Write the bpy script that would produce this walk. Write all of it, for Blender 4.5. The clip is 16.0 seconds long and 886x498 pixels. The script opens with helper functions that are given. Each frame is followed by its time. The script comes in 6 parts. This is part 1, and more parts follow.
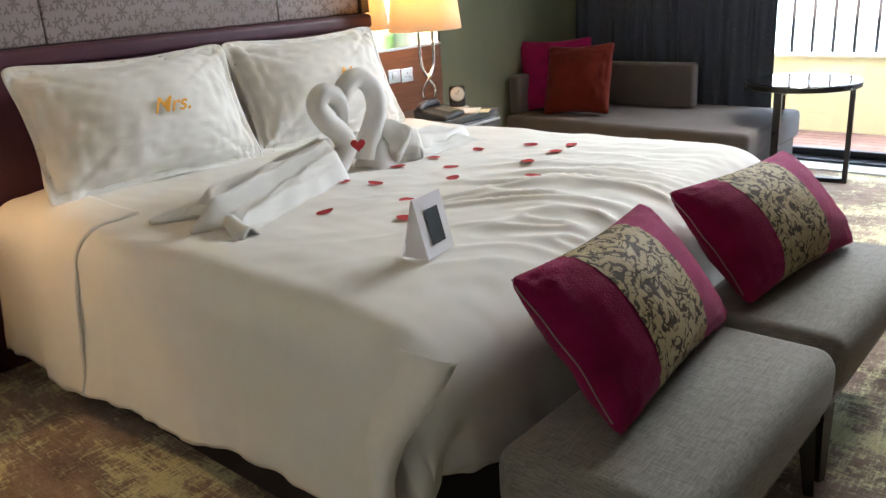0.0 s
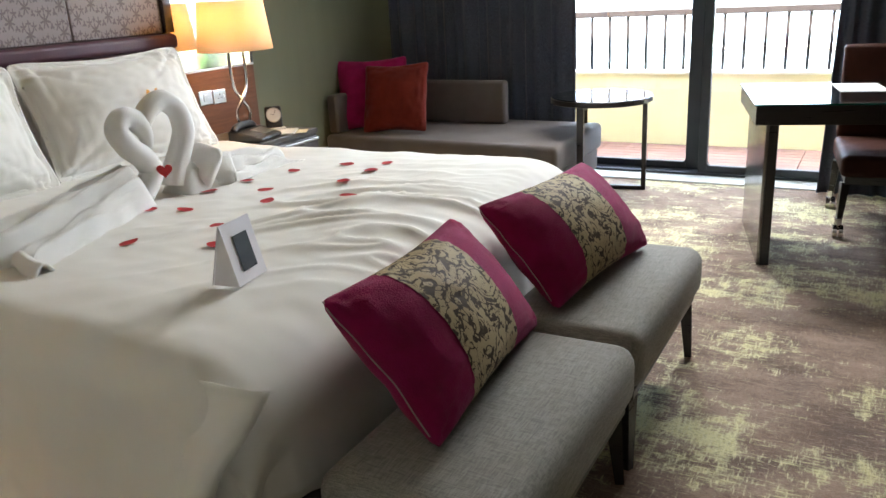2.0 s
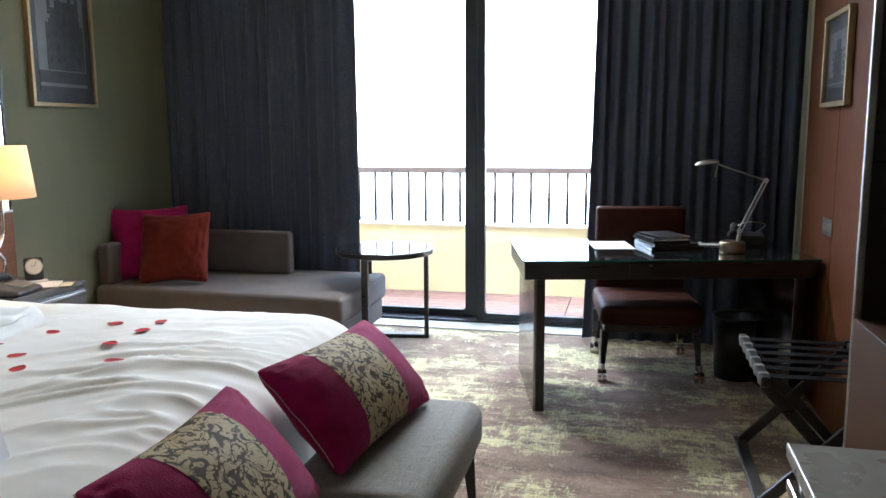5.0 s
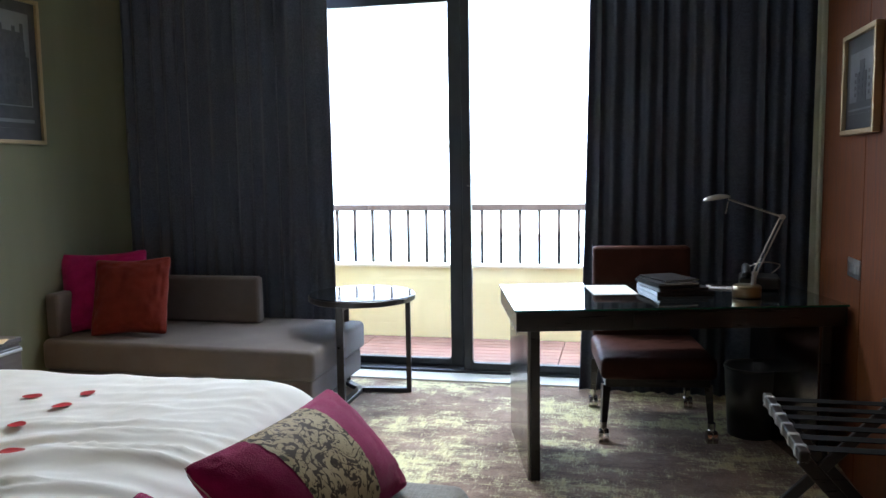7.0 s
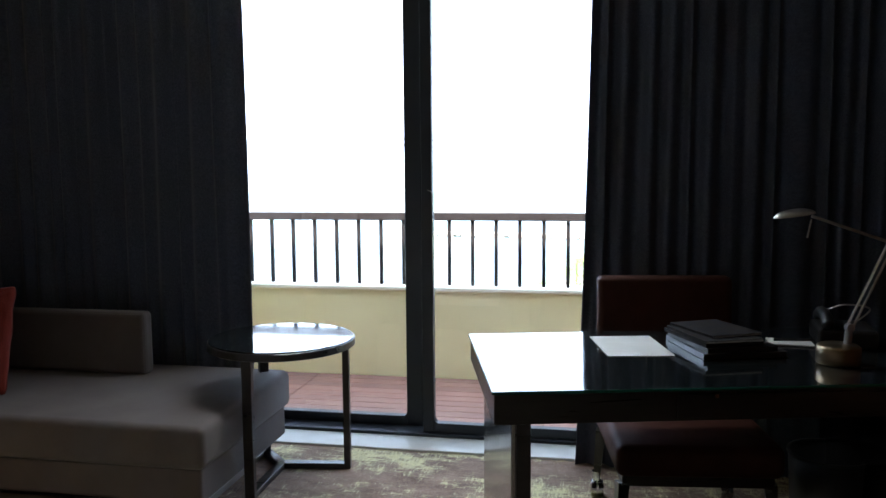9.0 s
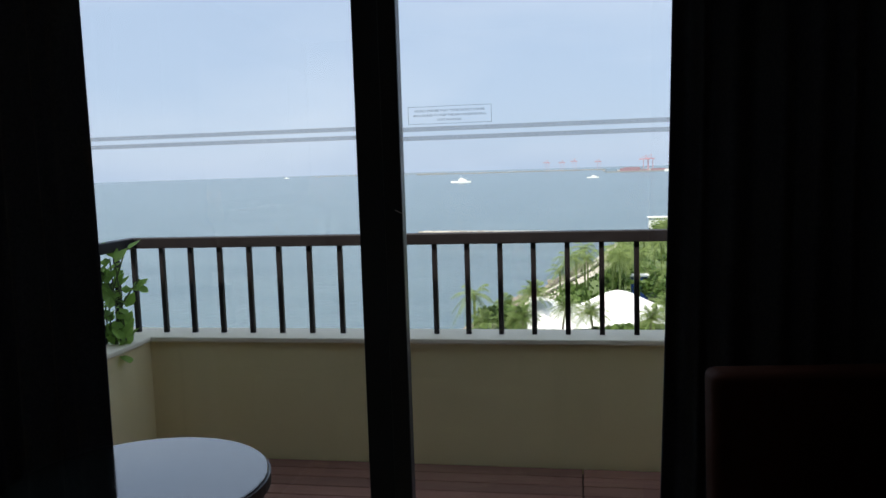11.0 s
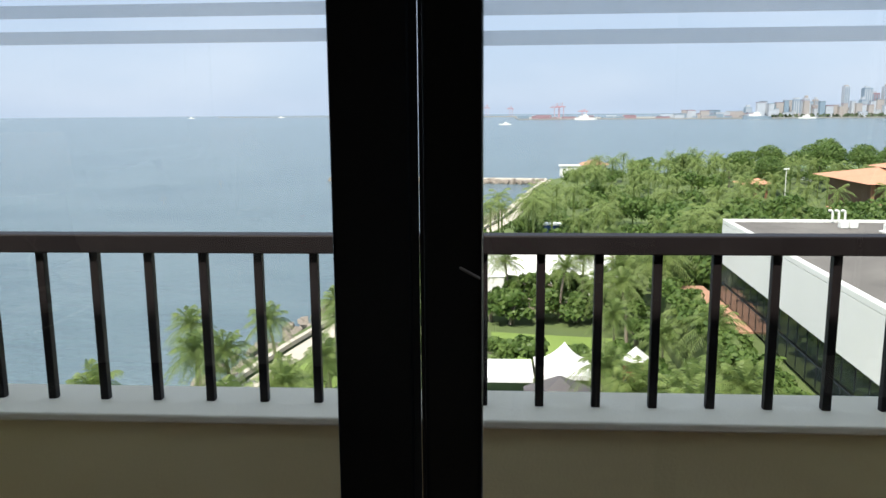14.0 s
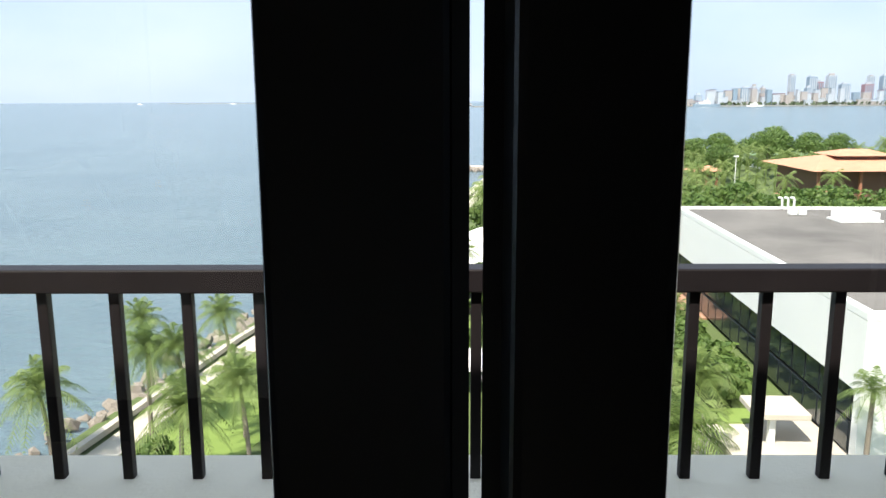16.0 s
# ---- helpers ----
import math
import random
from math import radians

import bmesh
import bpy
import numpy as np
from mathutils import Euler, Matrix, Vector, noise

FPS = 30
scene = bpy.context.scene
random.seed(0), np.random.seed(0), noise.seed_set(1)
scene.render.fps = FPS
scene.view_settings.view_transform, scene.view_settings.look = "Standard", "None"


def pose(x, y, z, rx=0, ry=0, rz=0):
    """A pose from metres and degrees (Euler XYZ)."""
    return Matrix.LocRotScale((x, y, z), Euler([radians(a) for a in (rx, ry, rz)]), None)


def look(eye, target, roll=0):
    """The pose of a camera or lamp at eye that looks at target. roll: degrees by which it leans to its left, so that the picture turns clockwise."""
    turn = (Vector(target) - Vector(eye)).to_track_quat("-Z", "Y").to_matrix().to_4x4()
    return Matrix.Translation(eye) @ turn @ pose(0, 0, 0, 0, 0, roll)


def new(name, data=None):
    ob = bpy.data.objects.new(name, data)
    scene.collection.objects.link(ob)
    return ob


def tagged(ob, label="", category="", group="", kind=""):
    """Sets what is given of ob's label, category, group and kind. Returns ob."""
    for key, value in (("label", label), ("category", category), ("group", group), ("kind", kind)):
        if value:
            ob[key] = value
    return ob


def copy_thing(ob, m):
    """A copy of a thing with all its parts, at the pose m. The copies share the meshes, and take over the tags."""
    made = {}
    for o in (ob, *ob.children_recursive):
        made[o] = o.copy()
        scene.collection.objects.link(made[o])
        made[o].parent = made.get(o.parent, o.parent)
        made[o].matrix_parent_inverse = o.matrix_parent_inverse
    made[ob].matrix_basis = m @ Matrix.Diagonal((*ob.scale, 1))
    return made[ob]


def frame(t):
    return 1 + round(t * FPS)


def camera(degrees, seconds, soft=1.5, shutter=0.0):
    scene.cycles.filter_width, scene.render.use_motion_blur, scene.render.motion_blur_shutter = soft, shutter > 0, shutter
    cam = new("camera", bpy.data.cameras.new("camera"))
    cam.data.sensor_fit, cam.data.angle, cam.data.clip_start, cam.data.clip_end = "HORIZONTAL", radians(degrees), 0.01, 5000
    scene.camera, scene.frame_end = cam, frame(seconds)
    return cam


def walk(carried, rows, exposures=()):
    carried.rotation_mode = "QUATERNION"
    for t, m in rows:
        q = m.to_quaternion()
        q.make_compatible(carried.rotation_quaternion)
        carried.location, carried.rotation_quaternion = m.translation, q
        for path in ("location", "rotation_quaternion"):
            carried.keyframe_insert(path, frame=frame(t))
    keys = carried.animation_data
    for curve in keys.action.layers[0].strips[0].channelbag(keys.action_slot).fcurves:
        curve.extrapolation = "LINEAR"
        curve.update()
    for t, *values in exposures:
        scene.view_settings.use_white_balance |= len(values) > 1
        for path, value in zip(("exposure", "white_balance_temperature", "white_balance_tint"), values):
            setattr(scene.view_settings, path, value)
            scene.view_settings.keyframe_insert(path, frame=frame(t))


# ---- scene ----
cam = camera(58.5, 16.0)

PATH = [
    (0, (1.036, 0.263, 1.296), (-0.232, 1.67, 0.654), -3.8),
    (0.5, (1.042, 0.266, 1.295), (-0.17, 1.724, 0.66), -3.7),
    (1, (1.06, 0.267, 1.299), (-0.074, 1.788, 0.667), -3.5),
    (1.5, (1.066, 0.278, 1.298), (0.027, 1.865, 0.665), -3.4),
    (2, (1.079, 0.293, 1.299), (0.145, 1.949, 0.675), -3.1),
    (2.5, (1.089, 0.302, 1.304), (0.284, 2.031, 0.702), -2.4),
    (3, (1.105, 0.302, 1.311), (0.426, 2.099, 0.756), -1.8),
    (3.5, (1.108, 0.305, 1.318), (0.527, 2.151, 0.814), -1.1),
    (4, (1.107, 0.312, 1.328), (0.596, 2.194, 0.884), -0.7),
    (4.5, (1.102, 0.316, 1.342), (0.626, 2.222, 0.969), -0.5),
    (5, (1.097, 0.317, 1.355), (0.631, 2.24, 1.062), -0.3),
    (5.2, (1.094, 0.315, 1.356), (0.629, 2.243, 1.101), -0.3),
    (7.5, (0.957, 1.001, 1.347), (0.547, 2.949, 1.15), -1.5),
    (8, (0.892, 1.308, 1.349), (0.539, 3.268, 1.157), -1.3),
    (8.5, (0.901, 1.629, 1.356), (0.558, 3.59, 1.161), -0.2),
    (9, (0.853, 1.965, 1.338), (0.482, 3.92, 1.136), -0.4),
    (9.5, (0.782, 2.317, 1.352), (0.413, 4.271, 1.139), -1.1),
    (10, (0.759, 2.742, 1.351), (0.381, 4.696, 1.149), -1.0),
    (12.5, (0.276, 4.247, 1.364), (0.053, 6.223, 1.149), -2.7),
    (13, (0.208, 4.528, 1.369), (0.056, 6.509, 1.138), -1.2),
    (13.5, (0.159, 4.761, 1.382), (-0.002, 6.734, 1.096), 0.0),
    (14, (0.098, 4.998, 1.379), (-0.027, 6.964, 1.035), -0.4),
    (14.5, (0.079, 5.2, 1.378), (0.016, 7.162, 0.996), -0.9),
    (15, (0.072, 5.398, 1.41), (0.048, 7.367, 1.057), -0.7),
    (15.5, (0.033, 5.452, 1.404), (0.016, 7.421, 1.055), -0.9),
    (16, (0.013, 5.465, 1.405), (0.0, 7.43, 1.029), -0.2),
]
walk(cam, [(t, look(eye, target, roll)) for t, eye, target, roll in PATH], exposures=[
    (0, 4.95, 6900, 10), (1.5, 4.95, 7000, 10), (3.5, 5.0, 6550, 10), (5.0, 4.95, 6300, 10), (7.5, 4.4, 6300, 10), (8.5, 4.0, 6350, 10), (9.0, 3.4, 6450, 10),
    (9.5, 1.65, 6500, 10), (10.0, 0.9, 6600, 10), (12.5, 0.42, 6850, 10), (13.0, 0.63, 6850, 10), (14.0, 0.67, 6900, 10), (16.0, 1.0, 6900, 10)])

# ---- light ----
SUN_TO = Vector((-0.28, -0.50, 0.85)).normalized()
world = bpy.data.worlds.new("sky")
scene.world = world
world.use_nodes = True
wn = world.node_tree
sky = wn.nodes.new("ShaderNodeTexSky")
sky.sky_type = 'NISHITA'
sky.sun_disc = False
sky.sun_elevation = math.asin(SUN_TO.z)
sky.sun_rotation = math.atan2(SUN_TO.x, SUN_TO.y)
sky.air_density = 1.0
sky.dust_density = 1.0
sky.ozone_density = 1.0
haze = wn.nodes.new("ShaderNodeMix")
haze.data_type = 'RGBA'
haze.inputs[0].default_value = 0.88
haze.inputs[7].default_value = (3.75, 4.85, 6.7, 1)
wn.links.new(sky.outputs[0], haze.inputs[6])
cloud = wn.nodes.new("ShaderNodeTexNoise")
cloud.inputs["Scale"].default_value = 2.6
cloud.inputs["Detail"].default_value = 6.0
spread = wn.nodes.new("ShaderNodeMapping")
spread.inputs["Scale"].default_value = (1.0, 1.0, 3.2)
place = wn.nodes.new("ShaderNodeTexCoord")
wn.links.new(place.outputs["Generated"], spread.inputs[0])
wn.links.new(spread.outputs[0], cloud.inputs["Vector"])
veil = wn.nodes.new("ShaderNodeMapRange")
veil.inputs[1].default_value, veil.inputs[2].default_value, veil.inputs[3].default_value, veil.inputs[4].default_value = 0.45, 0.75, 0.0, 0.28
wn.links.new(cloud.outputs[0], veil.inputs[0])
cloudy = wn.nodes.new("ShaderNodeMix")
cloudy.data_type = 'RGBA'
cloudy.inputs[7].default_value = (6.6, 7.2, 8.2, 1)
wn.links.new(veil.outputs[0], cloudy.inputs[0])
wn.links.new(haze.outputs[2], cloudy.inputs[6])
wn.links.new(cloudy.outputs[2], wn.nodes["Background"].inputs[0])
wn.nodes["Background"].inputs[1].default_value = 0.10
sun_data = bpy.data.lights.new("sun", 'SUN')
sun_data.energy = 5.0
sun_data.angle = radians(0.6)
sun_data.color = (1.0, 0.95, 0.87)
sun = new("sun", sun_data)
sun.matrix_world = look((0, 0, 60), Vector((0, 0, 60)) - SUN_TO)


def point_lamp(name, loc, watts, color, radius):
    d = bpy.data.lights.new(name, 'POINT')
    d.energy, d.color, d.shadow_soft_size = watts, color, radius
    o = new(name, d)
    o.location = loc
    return o


BULB = (1.0, 0.62, 0.30)
point_lamp("bulb_light", (-1.86, 3.45, 1.17), 0.36, BULB, 0.03)
point_lamp("bulb_light", (-1.86, 0.72, 1.17), 0.40, BULB, 0.03)

# area lamp added at the transom above the balcony door to boost the skylight
day = bpy.data.lights.new("added_window_fill", 'AREA')
day.shape, day.size, day.size_y, day.energy, day.color = 'RECTANGLE', 2.8, 0.18, 4.6, (0.90, 0.95, 1.0)
day.spread = radians(115)
day_ob = new("added_window_fill", day)
day_ob.matrix_world = look((0.05, 5.69, 2.515), (0.0, 2.6, 0.0))

# ---- helpers for meshes ----
def part(name, bm, material, parent=None, label="", smooth=False):
    """One mesh object from a bmesh, under a thing or a part."""
    me = bpy.data.meshes.new(name)
    bm.normal_update()
    bm.to_mesh(me)
    bm.free()
    return meshed(name, me, material, parent, label, smooth)


def meshed(name, me, material, parent=None, label="", smooth=False):
    if smooth:
        me.polygons.foreach_set("use_smooth", [True] * len(me.polygons))
    if material and not me.materials:
        me.materials.append(material)
    ob = new(name, me)
    if parent:
        ob.parent = parent
    if label:
        tagged(ob, label)
    return ob


def thing(name, label, category, group="", m=None):
    ob = new(name)
    ob.empty_display_size = 0.1
    if m is not None:
        ob.matrix_world = m
    return tagged(ob, label, category, group)


def setting(name, bm, material, label="", category=""):
    return tagged(part(name, bm, material), label, category, kind="structure")


def box(bm, lo, hi, bev=0.0, seg=2, m=None):
    r = bmesh.ops.create_cube(bm, size=1.0)
    vs = r["verts"]
    for v in vs:
        v.co = Vector([lo[i] + (v.co[i] + 0.5) * (hi[i] - lo[i]) for i in range(3)])
    if bev > 0:
        es = list({e for v in vs for e in v.link_edges})
        out = bmesh.ops.bevel(bm, geom=es, offset=bev, segments=seg, profile=0.5, affect='EDGES')
        vs = [v for v in out["verts"]]
    if m is not None:
        bmesh.ops.transform(bm, matrix=m, verts=list({v for v in vs}))
    return bm


def B(lo, hi, bev=0.0, seg=2):
    return box(bmesh.new(), lo, hi, bev, seg)


def cyl(bm, p0, p1, r0, r1=None, n=16):
    p0, p1 = Vector(p0), Vector(p1)
    d = p1 - p0
    m = Matrix.Translation((p0 + p1) / 2) @ d.to_track_quat('Z', 'Y').to_matrix().to_4x4()
    bmesh.ops.create_cone(bm, cap_ends=True, segments=n, radius1=r0, radius2=r0 if r1 is None else r1, depth=d.length, matrix=m)
    return bm


def smooth_path(pts, k=6, closed=False):
    p = [Vector(q) for q in pts]
    n, out = len(p), []
    for i in range(n if closed else n - 1):
        a, b, c, d = (p[(i - 1) % n], p[i], p[(i + 1) % n], p[(i + 2) % n]) if closed else (p[max(i - 1, 0)], p[i], p[i + 1], p[min(i + 2, n - 1)])
        for j in range(k):
            t = j / k
            out.append(0.5 * ((2 * b) + (c - a) * t + (2 * a - 5 * b + 4 * c - d) * t * t + (3 * b - a - 3 * c + d) * t ** 3))
    if not closed:
        out.append(p[-1])
    return out


def tube(bm, pts, r, n=10, ends=True):
    """A tube along points; r is a number or a function of 0..1."""
    rings, up = [], None
    for i, p in enumerate(pts):
        d = (pts[min(i + 1, len(pts) - 1)] - pts[max(i - 1, 0)]).normalized()
        if up is None:
            up = d.orthogonal().normalized()
        up = (up - d * up.dot(d)).normalized()
        side = d.cross(up)
        rr = r(i / (len(pts) - 1)) if callable(r) else r
        rings.append([bm.verts.new(p + (up * math.cos(a) + side * math.sin(a)) * rr) for a in [2 * math.pi * k / n for k in range(n)]])
    for a, b in zip(rings, rings[1:]):
        for k in range(n):
            bm.faces.new((a[k], a[(k + 1) % n], b[(k + 1) % n], b[k]))
    if ends:
        bm.faces.new(list(reversed(rings[0])))
        bm.faces.new(rings[-1])
    return bm


def lathe(bm, profile, n=32, c=(0, 0, 0), cap=True):
    rings = [[bm.verts.new((c[0] + r * math.cos(2 * math.pi * k / n), c[1] + r * math.sin(2 * math.pi * k / n), c[2] + z)) for k in range(n)] for r, z in profile]
    for a, b in zip(rings, rings[1:]):
        for k in range(n):
            bm.faces.new((a[k], a[(k + 1) % n], b[(k + 1) % n], b[k]))
    if cap:
        bm.faces.new(list(reversed(rings[0])))
        bm.faces.new(rings[-1])
    return bm


def sheet(nu, nv, f, bm=None):
    """A grid of quads from a function of two numbers in 0..1."""
    bm = bm or bmesh.new()
    g = [[bm.verts.new(f(i / nu, j / nv)) for j in range(nv + 1)] for i in range(nu + 1)]
    for i in range(nu):
        for j in range(nv):
            bm.faces.new((g[i][j], g[i + 1][j], g[i + 1][j + 1], g[i][j + 1]))
    return bm


def basis(u, v, c):
    """A pose whose x axis runs along u and whose y axis leans towards v."""
    u = Vector(u).normalized()
    w = u.cross(Vector(v)).normalized()
    v = w.cross(u)
    return Matrix.Translation(c) @ Matrix((u, v, w)).transposed().to_4x4()


def nz(x, y, z=0.0, s=1.0):
    return noise.noise(Vector((x * s, y * s, z * s)))


def stuffed(w, h, t, n=34, flange=0.0, seed=0.0, wrinkle=0.006, keep=None, lift=0.0, full=0.5, inset=0.04, corner=14.0, puff=3.0):
    """A stuffed cushion lying in x, y; keep(a) picks a stretch of its width."""
    bm = bmesh.new()
    cols = [math.sin(math.pi / 2 * (-1 + 2 * i / n)) * 0.6 + (-1 + 2 * i / n) * 0.4 for i in range(n + 1)]

    def place(a, b, s):
        pull = max(abs(a), abs(b)) / max(1e-6, (abs(a) ** corner + abs(b) ** corner) ** (1 / corner))
        x = a * w / 2 * pull * (1 - inset * (1 - b * b) ** 1.3)
        y = b * h / 2 * pull * (1 - inset * 1.6 * (1 - a * a) ** 1.3)
        ai, bi = min(1, abs(a) / (1 - 2 * flange / w)), min(1, abs(b) / (1 - 2 * flange / h))
        k = max(0.0, (1 - ai ** puff) * (1 - bi ** puff)) ** full
        ea, eb = 1 - abs(a), 1 - abs(b)
        edge = min(ea, eb)
        on = min(1.0, edge * 9)
        z = s * t / 2 * k
        crease = nz(y, seed, a, 16) * math.exp(-ea * 5) + nz(x, seed + 4, b, 16) * math.exp(-eb * 5)
        dimple = nz(x, y, seed + s, 5) * 0.5 + nz(x + y * 0.4, y * 1.8, seed + 2 * s, 14) * 0.35 - abs(nz(x - y * 0.7, y * 1.3, seed + 3 * s, 19)) * 0.55 - abs(nz(x * 1.4, y * 0.9, seed + 5 * s, 7)) * 0.3
        z += s * on * wrinkle * (dimple * min(1, k * 1.6 + 0.25) + 2.2 * crease)
        z += nz(x, y, seed + 3, 12) * 0.007 * max(0.0, 1 - edge / 0.15)
        if s < 0 and z > -0.0004 and edge > 0:
            z = min(z, nz(x, y, seed + 3, 12) * 0.007 - 0.002)
        return (x, y, z + s * lift)
    for s in (1, -1):
        g = [[bm.verts.new(place(a, b, s)) for b in cols] for a in cols]
        for i in range(n):
            if keep and not keep((cols[i] + cols[i + 1]) / 2):
                continue
            for j in range(n):
                q = (g[i][j], g[i + 1][j], g[i + 1][j + 1], g[i][j + 1])
                bm.faces.new(q if s > 0 else q[::-1])
    if lift == 0:
        bmesh.ops.remove_doubles(bm, verts=bm.verts[:], dist=0.00002)
    loose = [v for v in bm.verts if not v.link_faces]
    bmesh.ops.delete(bm, geom=loose, context='VERTS')
    return bm


def lettering(name, text, size, material, parent, m, depth=0.001, shear=0.0, align='CENTER', label="", soft=0.0):
    cu = bpy.data.curves.new(name, 'FONT')
    cu.body, cu.size, cu.extrude, cu.shear, cu.align_x = text, size, depth, shear, align
    cu.bevel_depth, cu.offset = soft, soft * 0.3
    tmp = bpy.data.objects.new(name + "_src", cu)
    scene.collection.objects.link(tmp)
    me = bpy.data.meshes.new_from_object(tmp.evaluated_get(bpy.context.evaluated_depsgraph_get()))
    bpy.data.objects.remove(tmp)
    ob = meshed(name, me, None, parent, label)
    me.materials.clear()
    me.materials.append(material)
    ob.matrix_local = m
    return ob


# ---- materials ----
def nodes_of(name):
    m = bpy.data.materials.new(name)
    m.use_nodes = True
    nt = m.node_tree
    return m, nt, nt.nodes["Principled BSDF"]


def val(nt, op, *args):
    n = nt.nodes.new("ShaderNodeMath")
    n.operation = op
    for i, a in enumerate(args):
        if isinstance(a, (int, float)):
            n.inputs[i].default_value = a
        else:
            nt.links.new(a, n.inputs[i])
    return n.outputs[0]


def mixc(nt, fac, a, b):
    n = nt.nodes.new("ShaderNodeMix")
    n.data_type = 'RGBA'
    for i, q in ((0, fac), (6, a), (7, b)):
        if isinstance(q, (int, float)):
            n.inputs[i].default_value = q
        elif isinstance(q, tuple):
            n.inputs[i].default_value = (*q, 1)
        else:
            nt.links.new(q, n.inputs[i])
    return n.outputs[2]


def coords(nt, scale=(1, 1, 1), kind="Object"):
    tc = nt.nodes.new("ShaderNodeTexCoord")
    mp = nt.nodes.new("ShaderNodeMapping")
    mp.inputs["Scale"].default_value = scale
    nt.links.new(tc.outputs[kind], mp.inputs[0])
    return mp.outputs[0]


def noisy(nt, vec, scale, detail=4.0, rough=0.55, dist=0.0):
    n = nt.nodes.new("ShaderNodeTexNoise")
    n.inputs["Scale"].default_value, n.inputs["Detail"].default_value = scale, detail
    n.inputs["Roughness"].default_value, n.inputs["Distortion"].default_value = rough, dist
    nt.links.new(vec, n.inputs["Vector"])
    return n.outputs[0]


def ramp(nt, fac, a, b):
    n = nt.nodes.new("ShaderNodeMapRange")
    n.inputs["From Min"].default_value, n.inputs["From Max"].default_value = a, b
    nt.links.new(fac, n.inputs["Value"])
    return n.outputs[0]


def bump(nt, p, height, strength=0.3, dist=0.002):
    n = nt.nodes.new("ShaderNodeBump")
    n.inputs["Strength"].default_value, n.inputs["Distance"].default_value = strength, dist
    nt.links.new(height, n.inputs["Height"])
    nt.links.new(n.outputs[0], p.inputs["Normal"])


def mat(name, c1, c2=None, rough=0.6, metal=0.0, scale=6.0, fine=180.0, bmp=0.15, dist=0.001, stretch=(1, 1, 1), coat=0.0, sheen=0.0, spec=0.5, vary=0.0, emit=None):
    """A plain surface: two colours mixed at a large and a small scale, grain, uneven gloss."""
    m, nt, p = nodes_of(name)
    c2 = c2 or tuple(c * 0.82 for c in c1)
    v = coords(nt, stretch)
    big, small = noisy(nt, v, scale), noisy(nt, v, fine, 2.0)
    f = val(nt, 'ADD', val(nt, 'MULTIPLY', ramp(nt, big, 0.3, 0.7), 0.7), val(nt, 'MULTIPLY', small, 0.3))
    col = mixc(nt, f, c1, c2)
    if vary:
        info = nt.nodes.new("ShaderNodeObjectInfo")
        hsv = nt.nodes.new("ShaderNodeHueSaturation")
        nt.links.new(val(nt, 'ADD', val(nt, 'MULTIPLY', info.outputs["Random"], vary), 1 - vary / 2), hsv.inputs["Value"])
        nt.links.new(col, hsv.inputs["Color"])
        col = hsv.outputs[0]
    nt.links.new(col, p.inputs["Base Color"])
    p.inputs["Metallic"].default_value = metal
    nt.links.new(val(nt, 'ADD', val(nt, 'MULTIPLY', big, 0.16), max(0.0, rough - 0.08)), p.inputs["Roughness"])
    p.inputs["Coat Weight"].default_value = coat
    p.inputs["Coat Roughness"].default_value = 0.04
    p.inputs["Sheen Weight"].default_value = sheen
    p.inputs["Specular IOR Level"].default_value = spec
    if bmp:
        bump(nt, p, small, bmp, dist)
    if emit:
        p.inputs["Emission Color"].default_value = (*emit[0], 1)
        p.inputs["Emission Strength"].default_value = emit[1]
    return m


def woven(name, c1, c2, warp=420.0, rough=0.85, sheen=0.2, bmp=0.5):
    """Cloth of crossing threads with slubs."""
    m, nt, p = nodes_of(name)
    a = noisy(nt, coords(nt, (1, 0.06, 1)), warp, 3)
    b = noisy(nt, coords(nt, (0.06, 1, 0.3)), warp, 3)
    th = val(nt, 'MULTIPLY', val(nt, 'ADD', a, b), 0.5)
    big = noisy(nt, coords(nt), 5)
    col = mixc(nt, ramp(nt, th, 0.38, 0.62), c2, c1)
    col = mixc(nt, val(nt, 'MULTIPLY', ramp(nt, big, 0.35, 0.7), 0.25), col, c2)
    nt.links.new(col, p.inputs["Base Color"])
    p.inputs["Roughness"].default_value = rough
    p.inputs["Sheen Weight"].default_value = sheen
    p.inputs["Specular IOR Level"].default_value = 0.2
    bump(nt, p, th, bmp, 0.0012)
    return m


def timber(name, c1, c2, axis=(1, 12, 12), scale=3.0, rough=0.4, coat=0.0, vary=0.0, spec=0.5):
    m, nt, p = nodes_of(name)
    v = coords(nt, axis)
    g = noisy(nt, v, scale, 8, 0.65, 1.2)
    f = noisy(nt, v, scale * 14, 3)
    mixed = val(nt, 'ADD', val(nt, 'MULTIPLY', g, 0.75), val(nt, 'MULTIPLY', f, 0.25))
    col = mixc(nt, ramp(nt, mixed, 0.35, 0.68), c1, c2)
    if vary:
        info = nt.nodes.new("ShaderNodeObjectInfo")
        hsv = nt.nodes.new("ShaderNodeHueSaturation")
        nt.links.new(val(nt, 'ADD', val(nt, 'MULTIPLY', info.outputs["Random"], vary), 1 - vary / 2), hsv.inputs["Value"])
        nt.links.new(col, hsv.inputs["Color"])
        col = hsv.outputs[0]
    nt.links.new(col, p.inputs["Base Color"])
    nt.links.new(val(nt, 'ADD', val(nt, 'MULTIPLY', g, 0.25), rough - 0.1), p.inputs["Roughness"])
    p.inputs["Coat Weight"].default_value = coat
    p.inputs["Specular IOR Level"].default_value = spec
    bump(nt, p, mixed, 0.2, 0.001)
    return m


